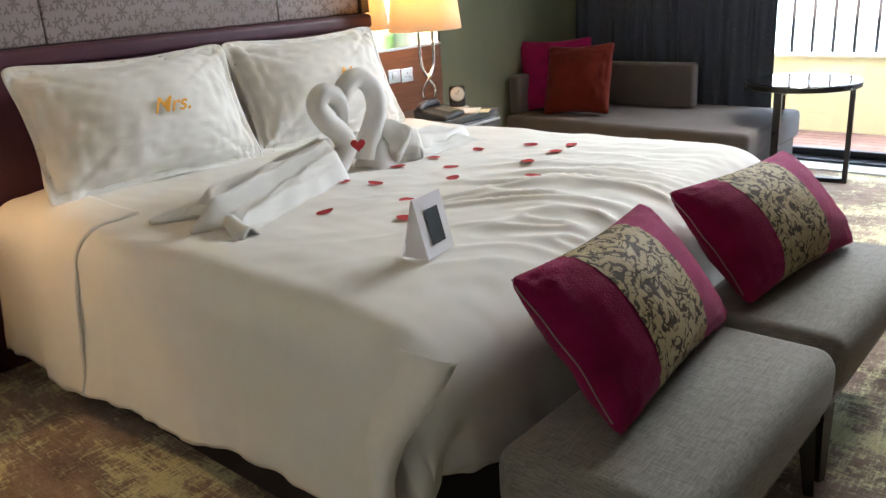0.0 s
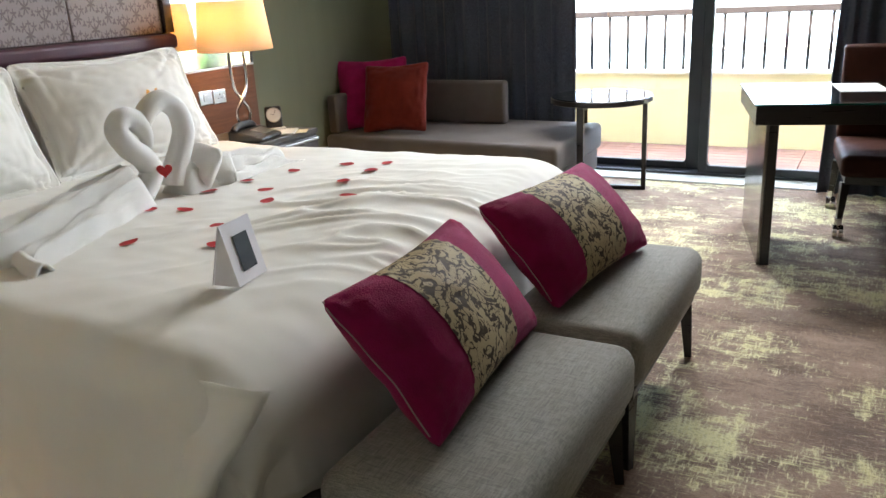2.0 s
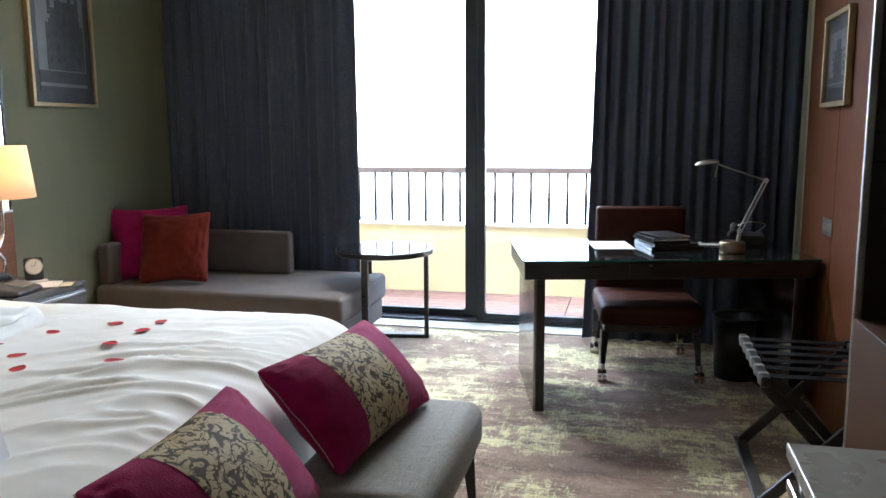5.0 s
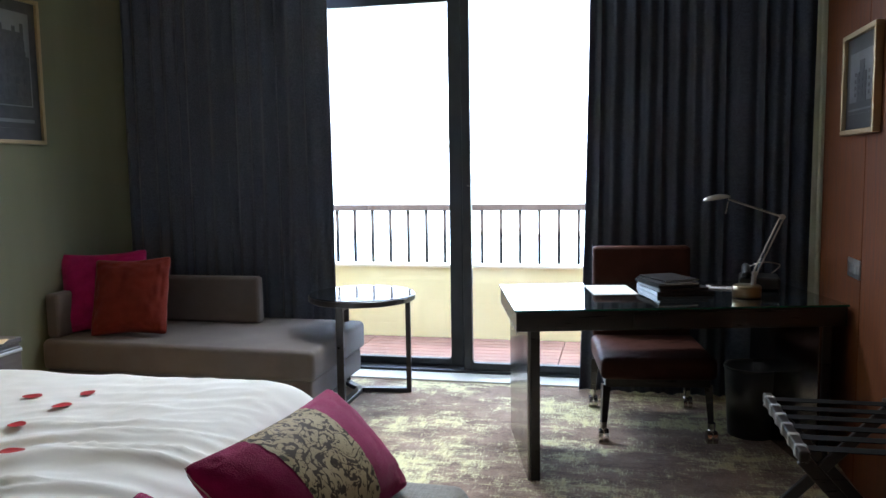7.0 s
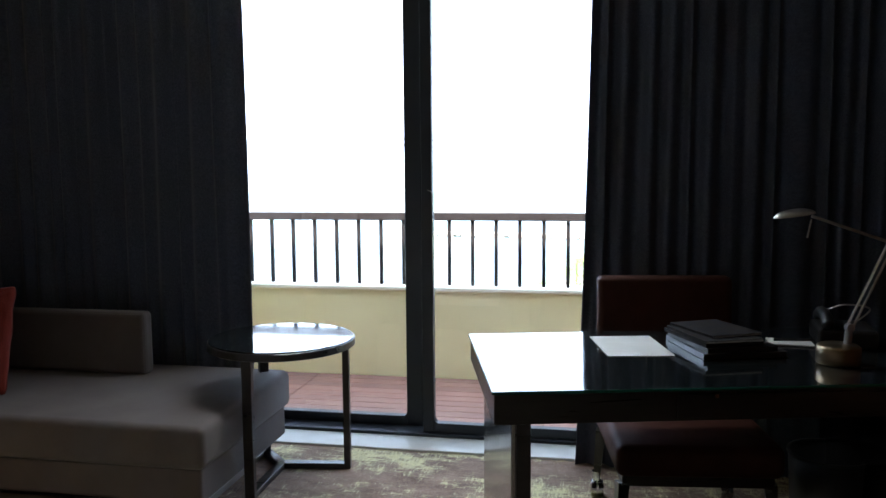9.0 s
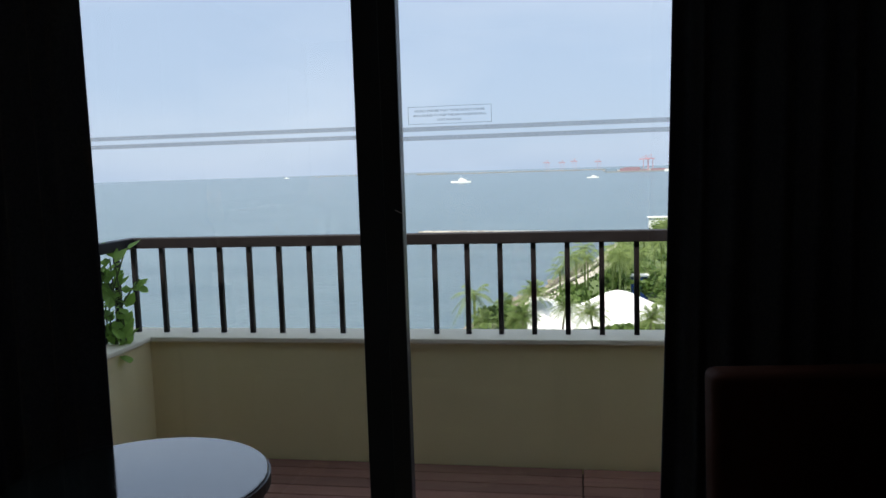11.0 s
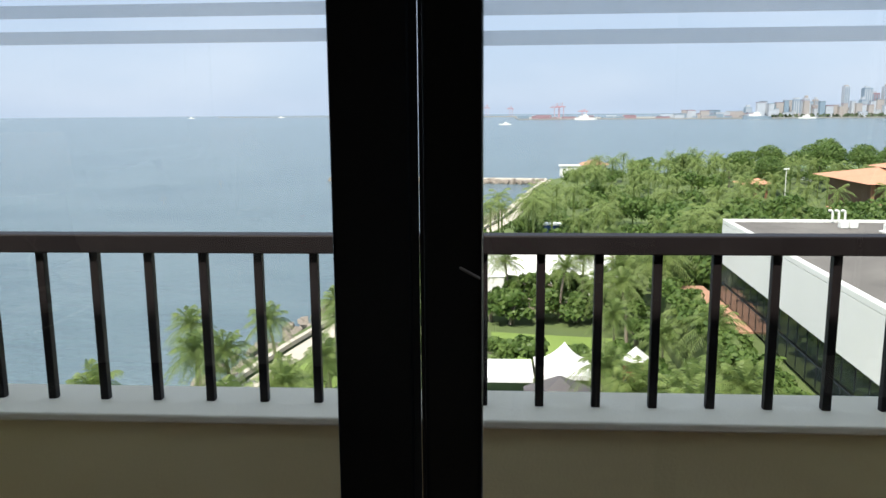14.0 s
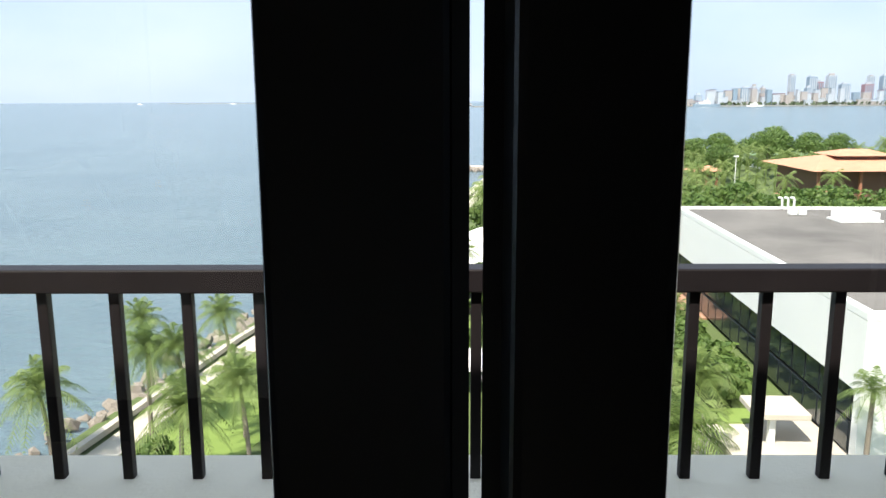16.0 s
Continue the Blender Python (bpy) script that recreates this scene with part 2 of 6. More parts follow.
def carpet():
    """Low pile of crossing threads: brown ground, broken blocks of yellow-green."""
    m, nt, p = nodes_of("carpet_pile")
    patch = noisy(nt, coords(nt, (0.8, 1.2, 1)), 1.9, 6, 0.66)
    block_x = noisy(nt, coords(nt, (2.2, 9.0, 1)), 2.2, 3, 0.55)
    block_y = noisy(nt, coords(nt, (9.0, 2.6, 1)), 2.0, 3, 0.55)
    streak = noisy(nt, coords(nt, (7, 46, 1)), 2.6, 4, 0.7)
    cross = noisy(nt, coords(nt, (50, 8, 1)), 2.4, 4, 0.7)
    speck = noisy(nt, coords(nt, (1, 1.6, 1)), 85, 3, 0.7)
    pile = noisy(nt, coords(nt), 420, 2)
    thread = val(nt, 'MAXIMUM', streak, val(nt, 'MULTIPLY', cross, 0.98))
    blocks = val(nt, 'MAXIMUM', block_x, block_y)
    field = val(nt, 'ADD', val(nt, 'MULTIPLY', patch, 1.15), val(nt, 'MULTIPLY', blocks, 0.55))
    mask = ramp(nt, val(nt, 'ADD', field, val(nt, 'MULTIPLY', thread, 0.75)), 1.26, 1.38)
    tone = noisy(nt, coords(nt, (1, 1.8, 1)), 3.1, 7, 0.7)
    brown = mixc(nt, ramp(nt, tone, 0.38, 0.62), (0.170, 0.108, 0.082), (0.430, 0.295, 0.222))
    brown = mixc(nt, val(nt, 'MULTIPLY', ramp(nt, thread, 0.54, 0.70), 0.75), brown, (0.60, 0.455, 0.33))
    lime = mixc(nt, ramp(nt, cross, 0.35, 0.7), (0.78, 0.73, 0.37), (0.92, 0.89, 0.58))
    col = mixc(nt, val(nt, 'MULTIPLY', mask, 0.92), brown, lime)
    col = mixc(nt, val(nt, 'MULTIPLY', ramp(nt, speck, 0.50, 0.64), 0.34), col, (0.075, 0.048, 0.036))
    col = mixc(nt, val(nt, 'MULTIPLY', ramp(nt, pile, 0.35, 0.7), 0.12), col, (0.04, 0.028, 0.022))
    nt.links.new(col, p.inputs["Base Color"])
    p.inputs["Roughness"].default_value = 0.95
    p.inputs["Sheen Weight"].default_value = 0.25
    p.inputs["Specular IOR Level"].default_value = 0.1
    bump(nt, p, val(nt, 'ADD', pile, val(nt, 'MULTIPLY', thread, 1.5)), 0.6, 0.004)
    return m


def damask():
    """Satin wall cloth with a half-drop flower repeat."""
    m, nt, p = nodes_of("damask_cloth")
    sep = nt.nodes.new("ShaderNodeSeparateXYZ")
    nt.links.new(coords(nt), sep.inputs[0])
    u = val(nt, 'DIVIDE', sep.outputs[1], 0.082)
    row = val(nt, 'FLOOR', u)
    v = val(nt, 'ADD', val(nt, 'DIVIDE', sep.outputs[2], 0.115), val(nt, 'MULTIPLY', val(nt, 'PINGPONG', row, 1.0), 0.5))
    pu = val(nt, 'ABSOLUTE', val(nt, 'SUBTRACT', val(nt, 'FRACT', u), 0.5))
    pv = val(nt, 'SUBTRACT', val(nt, 'FRACT', v), 0.5)

    def rosette(cx, cy, r0, r1, k):
        x, y = val(nt, 'SUBTRACT', pu, cx), val(nt, 'SUBTRACT', pv, cy)
        r = val(nt, 'SQRT', val(nt, 'ADD', val(nt, 'MULTIPLY', x, x), val(nt, 'MULTIPLY', y, y)))
        a = val(nt, 'ARCTAN2', x, y)
        edge = val(nt, 'ADD', val(nt, 'MULTIPLY', val(nt, 'COSINE', val(nt, 'MULTIPLY', a, k)), r1), r0)
        return val(nt, 'SUBTRACT', edge, r)
    d = rosette(0.0, -0.06, 0.19, 0.11, 7.0)
    d = val(nt, 'MAXIMUM', d, rosette(0.30, 0.24, 0.115, 0.075, 5.0))
    d = val(nt, 'MAXIMUM', d, rosette(0.0, 0.36, 0.085, 0.04, 4.0))
    d = val(nt, 'MAXIMUM', d, rosette(0.36, -0.30, 0.09, 0.05, 3.0))
    ribs = noisy(nt, coords(nt, (1, 1, 6)), 260, 2)
    ragged = val(nt, 'MULTIPLY', val(nt, 'SUBTRACT', noisy(nt, coords(nt), 70, 3, 0.6, 1.0), 0.5), 0.30)
    mask = ramp(nt, val(nt, 'ADD', d, ragged), -0.03, 0.03)
    col = mixc(nt, mask, (0.370, 0.300, 0.285), (0.190, 0.140, 0.138))
    col = mixc(nt, val(nt, 'MULTIPLY', ribs, 0.35), col, (0.12, 0.09, 0.09))
    nt.links.new(col, p.inputs["Base Color"])
    nt.links.new(val(nt, 'ADD', val(nt, 'MULTIPLY', mask, 0.25), 0.38), p.inputs["Roughness"])
    p.inputs["Sheen Weight"].default_value = 0.3
    bump(nt, p, val(nt, 'ADD', mask, val(nt, 'MULTIPLY', ribs, 0.5)), 0.25, 0.001)
    return m


def brocade():
    """Gold cloth with a dark branching leaf pattern."""
    m, nt, p = nodes_of("gold_brocade")
    v = coords(nt)
    n1 = noisy(nt, v, 11, 1.5, 0.5, 1.8)
    n2 = noisy(nt, coords(nt, (1.15, 0.9, 1)), 17, 1.0, 0.5, 2.4)
    vine1 = val(nt, 'ABSOLUTE', val(nt, 'SUBTRACT', n1, 0.5))
    vine2 = val(nt, 'ABSOLUTE', val(nt, 'SUBTRACT', n2, 0.46))
    leafn = noisy(nt, v, 40, 1.0, 0.5, 1.0)
    swell = val(nt, 'MULTIPLY', ramp(nt, leafn, 0.44, 0.62), 0.042)
    d = val(nt, 'MINIMUM', val(nt, 'SUBTRACT', vine1, swell), val(nt, 'ADD', val(nt, 'SUBTRACT', vine2, swell), 0.012))
    mask = ramp(nt, d, 0.012, 0.026)
    thread = noisy(nt, coords(nt, (1, 0.1, 1)), 600, 2)
    gold = mixc(nt, thread, (0.37, 0.280, 0.155), (0.49, 0.385, 0.230))
    dark = mixc(nt, thread, (0.040, 0.027, 0.017), (0.085, 0.060, 0.038))
    nt.links.new(mixc(nt, mask, dark, gold), p.inputs["Base Color"])
    p.inputs["Roughness"].default_value = 0.7
    p.inputs["Specular IOR Level"].default_value = 0.12
    bump(nt, p, val(nt, 'ADD', mask, val(nt, 'MULTIPLY', thread, 0.4)), 0.35, 0.0015)
    return m


def pane_glass():
    m, nt, p = nodes_of("window_glass")
    p.inputs["Base Color"].default_value = (0.97, 0.985, 0.98, 1)
    p.inputs["Roughness"].default_value = 0.0
    p.inputs["IOR"].default_value = 1.45
    p.inputs["Transmission Weight"].default_value = 1.0
    return m


def sea_water():
    m, nt, p = nodes_of("sea_water")
    v = coords(nt, (1, 1.8, 1))
    w1, w2 = noisy(nt, v, 0.35, 6, 0.6), noisy(nt, v, 0.03, 4)
    c = mixc(nt, ramp(nt, w2, 0.35, 0.65), (0.080, 0.128, 0.148), (0.108, 0.160, 0.178))
    nt.links.new(c, p.inputs["Base Color"])
    p.inputs["Roughness"].default_value = 0.20
    bump(nt, p, val(nt, 'ADD', w1, val(nt, 'MULTIPLY', w2, 2.0)), 0.9, 0.8)
    return m


def leafy(name, c1, c2):
    m, nt, p = nodes_of(name)
    g = nt.nodes.new("ShaderNodeNewGeometry")
    info = nt.nodes.new("ShaderNodeObjectInfo")
    f = val(nt, 'ADD', val(nt, 'MULTIPLY', g.outputs["Random Per Island"], 0.65), val(nt, 'MULTIPLY', info.outputs["Random"], 0.35))
    nt.links.new(mixc(nt, f, c1, c2), p.inputs["Base Color"])
    p.inputs["Roughness"].default_value = 0.5
    p.inputs["Specular IOR Level"].default_value = 0.3
    tr = nt.nodes.new("ShaderNodeBsdfTranslucent")
    nt.links.new(mixc(nt, f, tuple(min(1, c * 1.3) for c in c1), tuple(min(1, c * 1.3) for c in c2)), tr.inputs[0])
    mx = nt.nodes.new("ShaderNodeMixShader")
    mx.inputs[0].default_value = 0.42
    nt.links.new(p.outputs[0], mx.inputs[1])
    nt.links.new(tr.outputs[0], mx.inputs[2])
    nt.links.new(mx.outputs[0], nt.nodes["Material Output"].inputs[0])
    return m


def shade_cloth():
    m, nt, p = nodes_of("lamp_shade_cloth")
    th = noisy(nt, coords(nt, (1, 1, 0.1)), 500, 2)
    nt.links.new(mixc(nt, th, (0.80, 0.74, 0.64), (0.90, 0.86, 0.78)), p.inputs["Base Color"])
    p.inputs["Roughness"].default_value = 0.9
    tr = nt.nodes.new("ShaderNodeBsdfTranslucent")
    tr.inputs[0].default_value = (0.86, 0.68, 0.45, 1)
    mx = nt.nodes.new("ShaderNodeMixShader")
    mx.inputs[0].default_value = 0.45
    nt.links.new(p.outputs[0], mx.inputs[1])
    nt.links.new(tr.outputs[0], mx.inputs[2])
    nt.links.new(mx.outputs[0], nt.nodes["Material Output"].inputs[0])
    return m


def film(name, c, clear):
    """Thin translucent film on glass."""
    m, nt, p = nodes_of(name)
    tr, cl, mx = nt.nodes.new("ShaderNodeBsdfTranslucent"), nt.nodes.new("ShaderNodeBsdfTransparent"), nt.nodes.new("ShaderNodeMixShader")
    tr.inputs[0].default_value = (*c, 1)
    mx.inputs[0].default_value = clear
    nt.links.new(tr.outputs[0], mx.inputs[1])
    nt.links.new(cl.outputs[0], mx.inputs[2])
    nt.links.new(mx.outputs[0], nt.nodes["Material Output"].inputs[0])
    return m


CARPET, DAMASK, BROCADE, GLASS, SEA, SHADE = carpet(), damask(), brocade(), pane_glass(), sea_water(), shade_cloth()
WALL_GREEN = mat("olive_wall_paper", (0.160, 0.163, 0.102), (0.140, 0.143, 0.089), 0.8, fine=350, bmp=0.3, stretch=(1, 1, 0.15))
WALL_PLAIN = mat("cream_wall_paint", (0.64, 0.61, 0.53), rough=0.85)
CEIL = mat("ceiling_paint", (0.78, 0.77, 0.74), rough=0.9)
SILL = mat("pale_stone", (0.66, 0.65, 0.60), (0.56, 0.55, 0.50), 0.35, scale=9, fine=90, bmp=0.05)
ALU = mat("dark_window_metal", (0.020, 0.024, 0.030), (0.030, 0.034, 0.040), 0.38, 0.3, bmp=0.05)
LINEN = mat("white_cotton", (0.82, 0.80, 0.755), (0.76, 0.74, 0.69), 0.85, fine=900, bmp=0.12, dist=0.0005, sheen=0.15, spec=0.2)
TOWEL = mat("white_towel", (0.84, 0.83, 0.80), (0.76, 0.75, 0.72), 0.95, fine=420, bmp=0.9, dist=0.003, sheen=0.3, spec=0.1)
GREY = woven("grey_upholstery", (0.33, 0.31, 0.275), (0.150, 0.140, 0.123), 560, bmp=0.7)
CHAISE = mat("taupe_suede", (0.128, 0.107, 0.098), (0.090, 0.075, 0.069), 0.8, scale=5, fine=300, bmp=0.2, sheen=0.15, spec=0.2)
CURTAIN = woven("slate_curtain_cloth", (0.092, 0.108, 0.150), (0.052, 0.061, 0.088), 300, sheen=0.08, bmp=0.3)
LINING = mat("pale_lining_cloth", (0.60, 0.62, 0.52), rough=0.9)
PURPLE = mat("aubergine_leather", (0.100, 0.029, 0.050), (0.068, 0.020, 0.035), 0.42, scale=10, fine=260, bmp=0.35, dist=0.0015)
BASE = mat("dark_bed_base_cloth", (0.020, 0.013, 0.015), rough=0.85)
MAGENTA = mat("magenta_velvet", (0.330, 0.009, 0.090), (0.200, 0.006, 0.052), 0.85, scale=14, fine=260, bmp=0.7, dist=0.003, sheen=0.08, spec=0.08)
ORANGE = mat("rust_velvet", (0.175, 0.022, 0.013), (0.105, 0.012, 0.008), 0.75, scale=10, fine=160, bmp=0.6, dist=0.003, sheen=0.08, spec=0.12)
PIPING = mat("silver_piping", (0.40, 0.30, 0.28), rough=0.5)
EBONY = timber("black_lacquer_wood", (0.010, 0.008, 0.008), (0.022, 0.017, 0.015), rough=0.28)
GLOSS = mat("black_glass_top", (0.008, 0.011, 0.012), (0.010, 0.013, 0.014), 0.10, bmp=0.0, spec=1.0, coat=1.0)
JADE = mat("green_glass_edge", (0.012, 0.10, 0.075), rough=0.12, bmp=0.0)
CHROME = mat("chrome", (0.62, 0.61, 0.60), (0.55, 0.54, 0.53), 0.12, 1.0, bmp=0.0)
STEEL = mat("brushed_steel", (0.46, 0.44, 0.41), (0.38, 0.36, 0.34), 0.32, 1.0, fine=260, bmp=0.2, stretch=(1, 1, 12))
LEATHER = mat("brown_leather", (0.068, 0.023, 0.015), (0.046, 0.015, 0.010), 0.6, scale=12, fine=240, bmp=0.35, dist=0.0015, spec=0.12)
WALNUT = timber("red_brown_wood", (0.090, 0.028, 0.010), (0.165, 0.055, 0.020), (12, 12, 1), 3.0, 0.62, 0.0, spec=0.12)
WALNUT_Y = timber("nut_brown_veneer", (0.095, 0.043, 0.026), (0.155, 0.076, 0.046), (12, 1, 12), 3.0, 0.55, 0.0, spec=0.2)
TAUPE = mat("taupe_lacquer", (0.20, 0.18, 0.155), (0.17, 0.155, 0.135), 0.35, bmp=0.05)
STONE_TOP = mat("grey_stone_top", (0.33, 0.315, 0.285), (0.28, 0.265, 0.24), 0.28, scale=12, bmp=0.05)
NIGHT = timber("grey_brown_veneer", (0.060, 0.051, 0.047), (0.085, 0.074, 0.067), (12, 1, 12), 3.0, 0.4)
DARK_CHROME = mat("dark_chrome", (0.30, 0.29, 0.28), (0.20, 0.19, 0.18), 0.16, 1.0, scale=5, fine=30, bmp=0.25, dist=0.002)
BRASS = mat("brushed_dark_brass", (0.30, 0.24, 0.15), (0.20, 0.16, 0.10), 0.34, 1.0, fine=260, bmp=0.2, stretch=(1, 1, 12))
WEBBING = mat("black_webbing", (0.010, 0.010, 0.011), (0.018, 0.018, 0.019), 0.95, fine=420, bmp=0.4, spec=0.05)
LOOP = mat("white_webbing", (0.42, 0.43, 0.43), (0.34, 0.35, 0.36), 0.9, fine=420, bmp=0.4, spec=0.1)
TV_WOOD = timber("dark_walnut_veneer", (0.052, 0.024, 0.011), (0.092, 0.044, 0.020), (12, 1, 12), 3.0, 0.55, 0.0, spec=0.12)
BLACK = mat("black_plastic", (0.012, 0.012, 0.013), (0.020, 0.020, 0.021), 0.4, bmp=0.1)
WHITE = mat("white_plastic", (0.76, 0.76, 0.74), rough=0.4, bmp=0.0)
CARD = mat("white_card", (0.78, 0.75, 0.76), (0.74, 0.71, 0.72), 0.6, bmp=0.05)
SCREEN = mat("dark_print", (0.035, 0.042, 0.048), (0.055, 0.062, 0.066), 0.3, scale=30, bmp=0.0)
PAPER = mat("paper_sheet", (0.72, 0.73, 0.70), rough=0.8, bmp=0.05)
CREAM = mat("cream_paper", (0.66, 0.60, 0.42), rough=0.8, bmp=0.05)
PETAL = mat("red_petal", (0.52, 0.018, 0.022), (0.36, 0.010, 0.016), 0.6, scale=60, bmp=0.2)
GOLD_THREAD = mat("gold_thread", (0.92, 0.44, 0.04), (0.80, 0.36, 0.02), 0.5, fine=700, bmp=0.5)
GOLD_FRAME = mat("pale_gold_frame", (0.42, 0.31, 0.17), (0.34, 0.25, 0.14), 0.4, 0.6, bmp=0.1)
PHOTO_D = mat("dark_photograph", (0.030, 0.030, 0.033), (0.060, 0.060, 0.064), 0.35, scale=18, bmp=0.0)
PHOTO_M = mat("grey_photograph", (0.070, 0.070, 0.074), (0.030, 0.030, 0.033), 0.35, scale=40, fine=90, bmp=0.0)
PHOTO_L = mat("pale_photograph", (0.20, 0.20, 0.21), (0.14, 0.14, 0.15), 0.35, scale=8, bmp=0.0)
COVER = mat("magazine_cover", (0.010, 0.012, 0.018), (0.042, 0.036, 0.031), 0.7, scale=22, bmp=0.0, spec=0.06)
SILVERING = mat("mirror_silver", (0.88, 0.89, 0.88), (0.88, 0.89, 0.88), 0.08, 1.0, bmp=0.0)
FROST = film("frosted_stripe", (0.66, 0.70, 0.72), 0.68)
INK = film("grey_ink", (0.30, 0.36, 0.42), 0.45)
RENDER = mat("ochre_wall_render", (0.88, 0.75, 0.42), (0.82, 0.69, 0.38), 0.85, scale=2.5, fine=120, bmp=0.5, dist=0.003)
CAP = mat("pale_coping_paint", (0.88, 0.80, 0.63), (0.80, 0.72, 0.55), 0.75, scale=6, fine=90, bmp=0.5, dist=0.003)
RAIL = mat("dark_brown_rail_paint", (0.010, 0.008, 0.009), (0.015, 0.012, 0.013), 0.5, bmp=0.15, spec=0.2)
DECK = timber("deck_timber", (0.200, 0.088, 0.060), (0.300, 0.145, 0.105), (1, 14, 14), 2.5, 0.6, vary=0.35)
TILE = mat("dark_balcony_floor", (0.10, 0.075, 0.065), rough=0.8)
CONCRETE = mat("white_building_paint", (0.72, 0.74, 0.72), (0.66, 0.68, 0.66), 0.8, scale=0.3, fine=6, bmp=0.1)

# ---- large structure of the room ----
XL, XR, YB, YW, H = -2.22, 2.11, -2.6, 5.60, 2.70
setting("floor", B((XL - 0.2, YB - 0.2, -0.15), (XR + 0.2, 5.52, 0.0)), CARPET, "brown hotel carpet with worn yellow-green patches", "carpet")
setting("ceiling", B((XL - 0.2, YB - 0.2, H), (XR + 0.2, 5.90, H + 0.2)), CEIL, "plain white ceiling", "ceiling")
setting("wall_west", B((XL - 0.2, YB - 0.2, 0), (XL, 5.90, H)), WALL_GREEN, "olive green papered wall", "wall")
setting("wall_east", B((XR, YB - 0.2, 0), (XR + 0.2, 5.90, H)), WALL_GREEN, "pale olive papered wall", "wall")
bm = B((0.70, YB - 0.2, 0), (XR, YB, H))
# unseen block added near the bed's south side to bounce light onto it
box(bm, (XL, YB - 0.2, 0), (0.698, 0.12, H))
setting("wall_south", bm, WALL_PLAIN, "plain cream wall with an unseen block added to bounce light", "wall")
OX = 1.62
bm = B((XL, YW, -0.15), (-OX, 5.90, H))
box(bm, (OX, YW, -0.15), (XR, 5.90, H))
box(bm, (-OX, YW, 2.64), (OX, 5.90, H))
setting("wall_north", bm, CEIL, "window wall with a wide balcony door opening", "wall")
setting("door_sill", B((-OX, 5.52, -0.10), (OX, 5.90, 0.012), 0.004), SILL, "pale stone sill at the balcony door", "sill")

# wood lining of the east wall, with open joints
lining = tagged(new("wall_lining"), "red-brown wood veneer wall panels", "wall panel", kind="structure")
for a, b in ((2.86, 3.55), (3.555, 4.24), (4.245, 4.92)):
    part("panel", B((1.985, a, 0.0), (XR, b, H), 0.002, 1), WALNUT, lining)

# sliding balcony door
door = tagged(new("door_1"), "closed dark metal sliding balcony door with clear glass", "glass door", kind="structure")


def leaf(parent, xa, xb, wa, wb, y0, y1, dz=0.0):
    """One glazed leaf between xa and xb with stiles of width wa and wb."""
    part("stile", B((xa, y0, 0.03), (xa + wa, y1, 2.485), 0.004), ALU, parent)
    part("stile", B((xb - wb, y0, 0.03), (xb, y1, 2.485), 0.004), ALU, parent)
    part("bottom_rail", B((xa + wa, y0 + 0.002, 0.03), (xb - wb, y1 - 0.002, 0.078), 0.003), ALU, parent)
    part("top_rail", B((xa + wa, y0 + 0.002, 2.405), (xb - wb, y1 - 0.002, 2.485), 0.003), ALU, parent)
    for cx, s in ((xa + wa, 1), (xb - wb, -1)):
        bm = bmesh.new()
        r = 0.028
        arc = [(cx, 0.076)] + [(cx + s * r * (1 - math.sin(k * math.pi / 16)), 0.076 + r * (1 - math.cos(k * math.pi / 16))) for k in range(9)]
        a = [bm.verts.new((x, y0 + 0.004, z)) for x, z in arc]
        b = [bm.verts.new((x, y1 - 0.004, z)) for x, z in arc]
        bm.faces.new(a)
        bm.faces.new(b[::-1])
        for k in range(len(a)):
            bm.faces.new((a[k], b[k], b[(k + 1) % len(a)], a[(k + 1) % len(a)]))
        bmesh.ops.recalc_face_normals(bm, faces=bm.faces[:])
        part("corner_gusset", bm, ALU, parent)
    g = part("pane", B((xa + wa - 0.01, y0 + 0.022, 0.07), (xb - wb + 0.01, y0 + 0.028, 2.415)), GLASS, parent, "clear glass pane")
    g.visible_shadow = False
    for z in (1.4700 + dz, 1.4435 + dz):
        part("stripe", B((xa + wa, y0 + 0.0195, z - 0.0065), (xb - wb, y0 + 0.0215, z + 0.0065)), FROST, parent, "grey frosted safety stripe")


leaf(door, -1.56, 0.0150, 0.08, 0.0840, 5.803, 5.855, 0.013)
leaf(door, 0.0340, 1.56, 0.0550, 0.08, 5.717, 5.769)
part("interlock_lip", B((0.0148, 5.8032, 0.03), (0.0222, 5.807, 2.485)), ALU, door)
part("interlock_lip", B((0.0265, 5.765, 0.03), (0.0342, 5.7688, 2.485)), ALU, door)
part("jamb", B((-OX, 5.70, 0.012), (-1.57, 5.88, 2.61), 0.003), ALU, door)
part("jamb", B((1.57, 5.70, 0.012), (OX, 5.88, 2.61), 0.003), ALU, door)
part("head", B((-1.57, 5.70, 2.487), (1.57, 5.88, 2.505), 0.003), ALU, door)
part("head", B((-OX, 5.70, 2.61), (OX, 5.88, 2.64), 0.003), ALU, door)
tg = part("transom_pane", B((-1.57, 5.80, 2.505), (1.57, 5.806, 2.61)), GLASS, door, "clear glass transom")
tg.visible_shadow = False
part("track", B((-1.57, 5.70, 0.012), (1.57, 5.88, 0.028), 0.003), ALU, door)
part("latch", box(bmesh.new(), (-0.011, -0.004, -0.0013), (0.011, 0.0, 0.0013), 0.001, 1, pose(0.077, 5.717, 1.231, 0, 29, 0)), STEEL, door, "small steel latch")

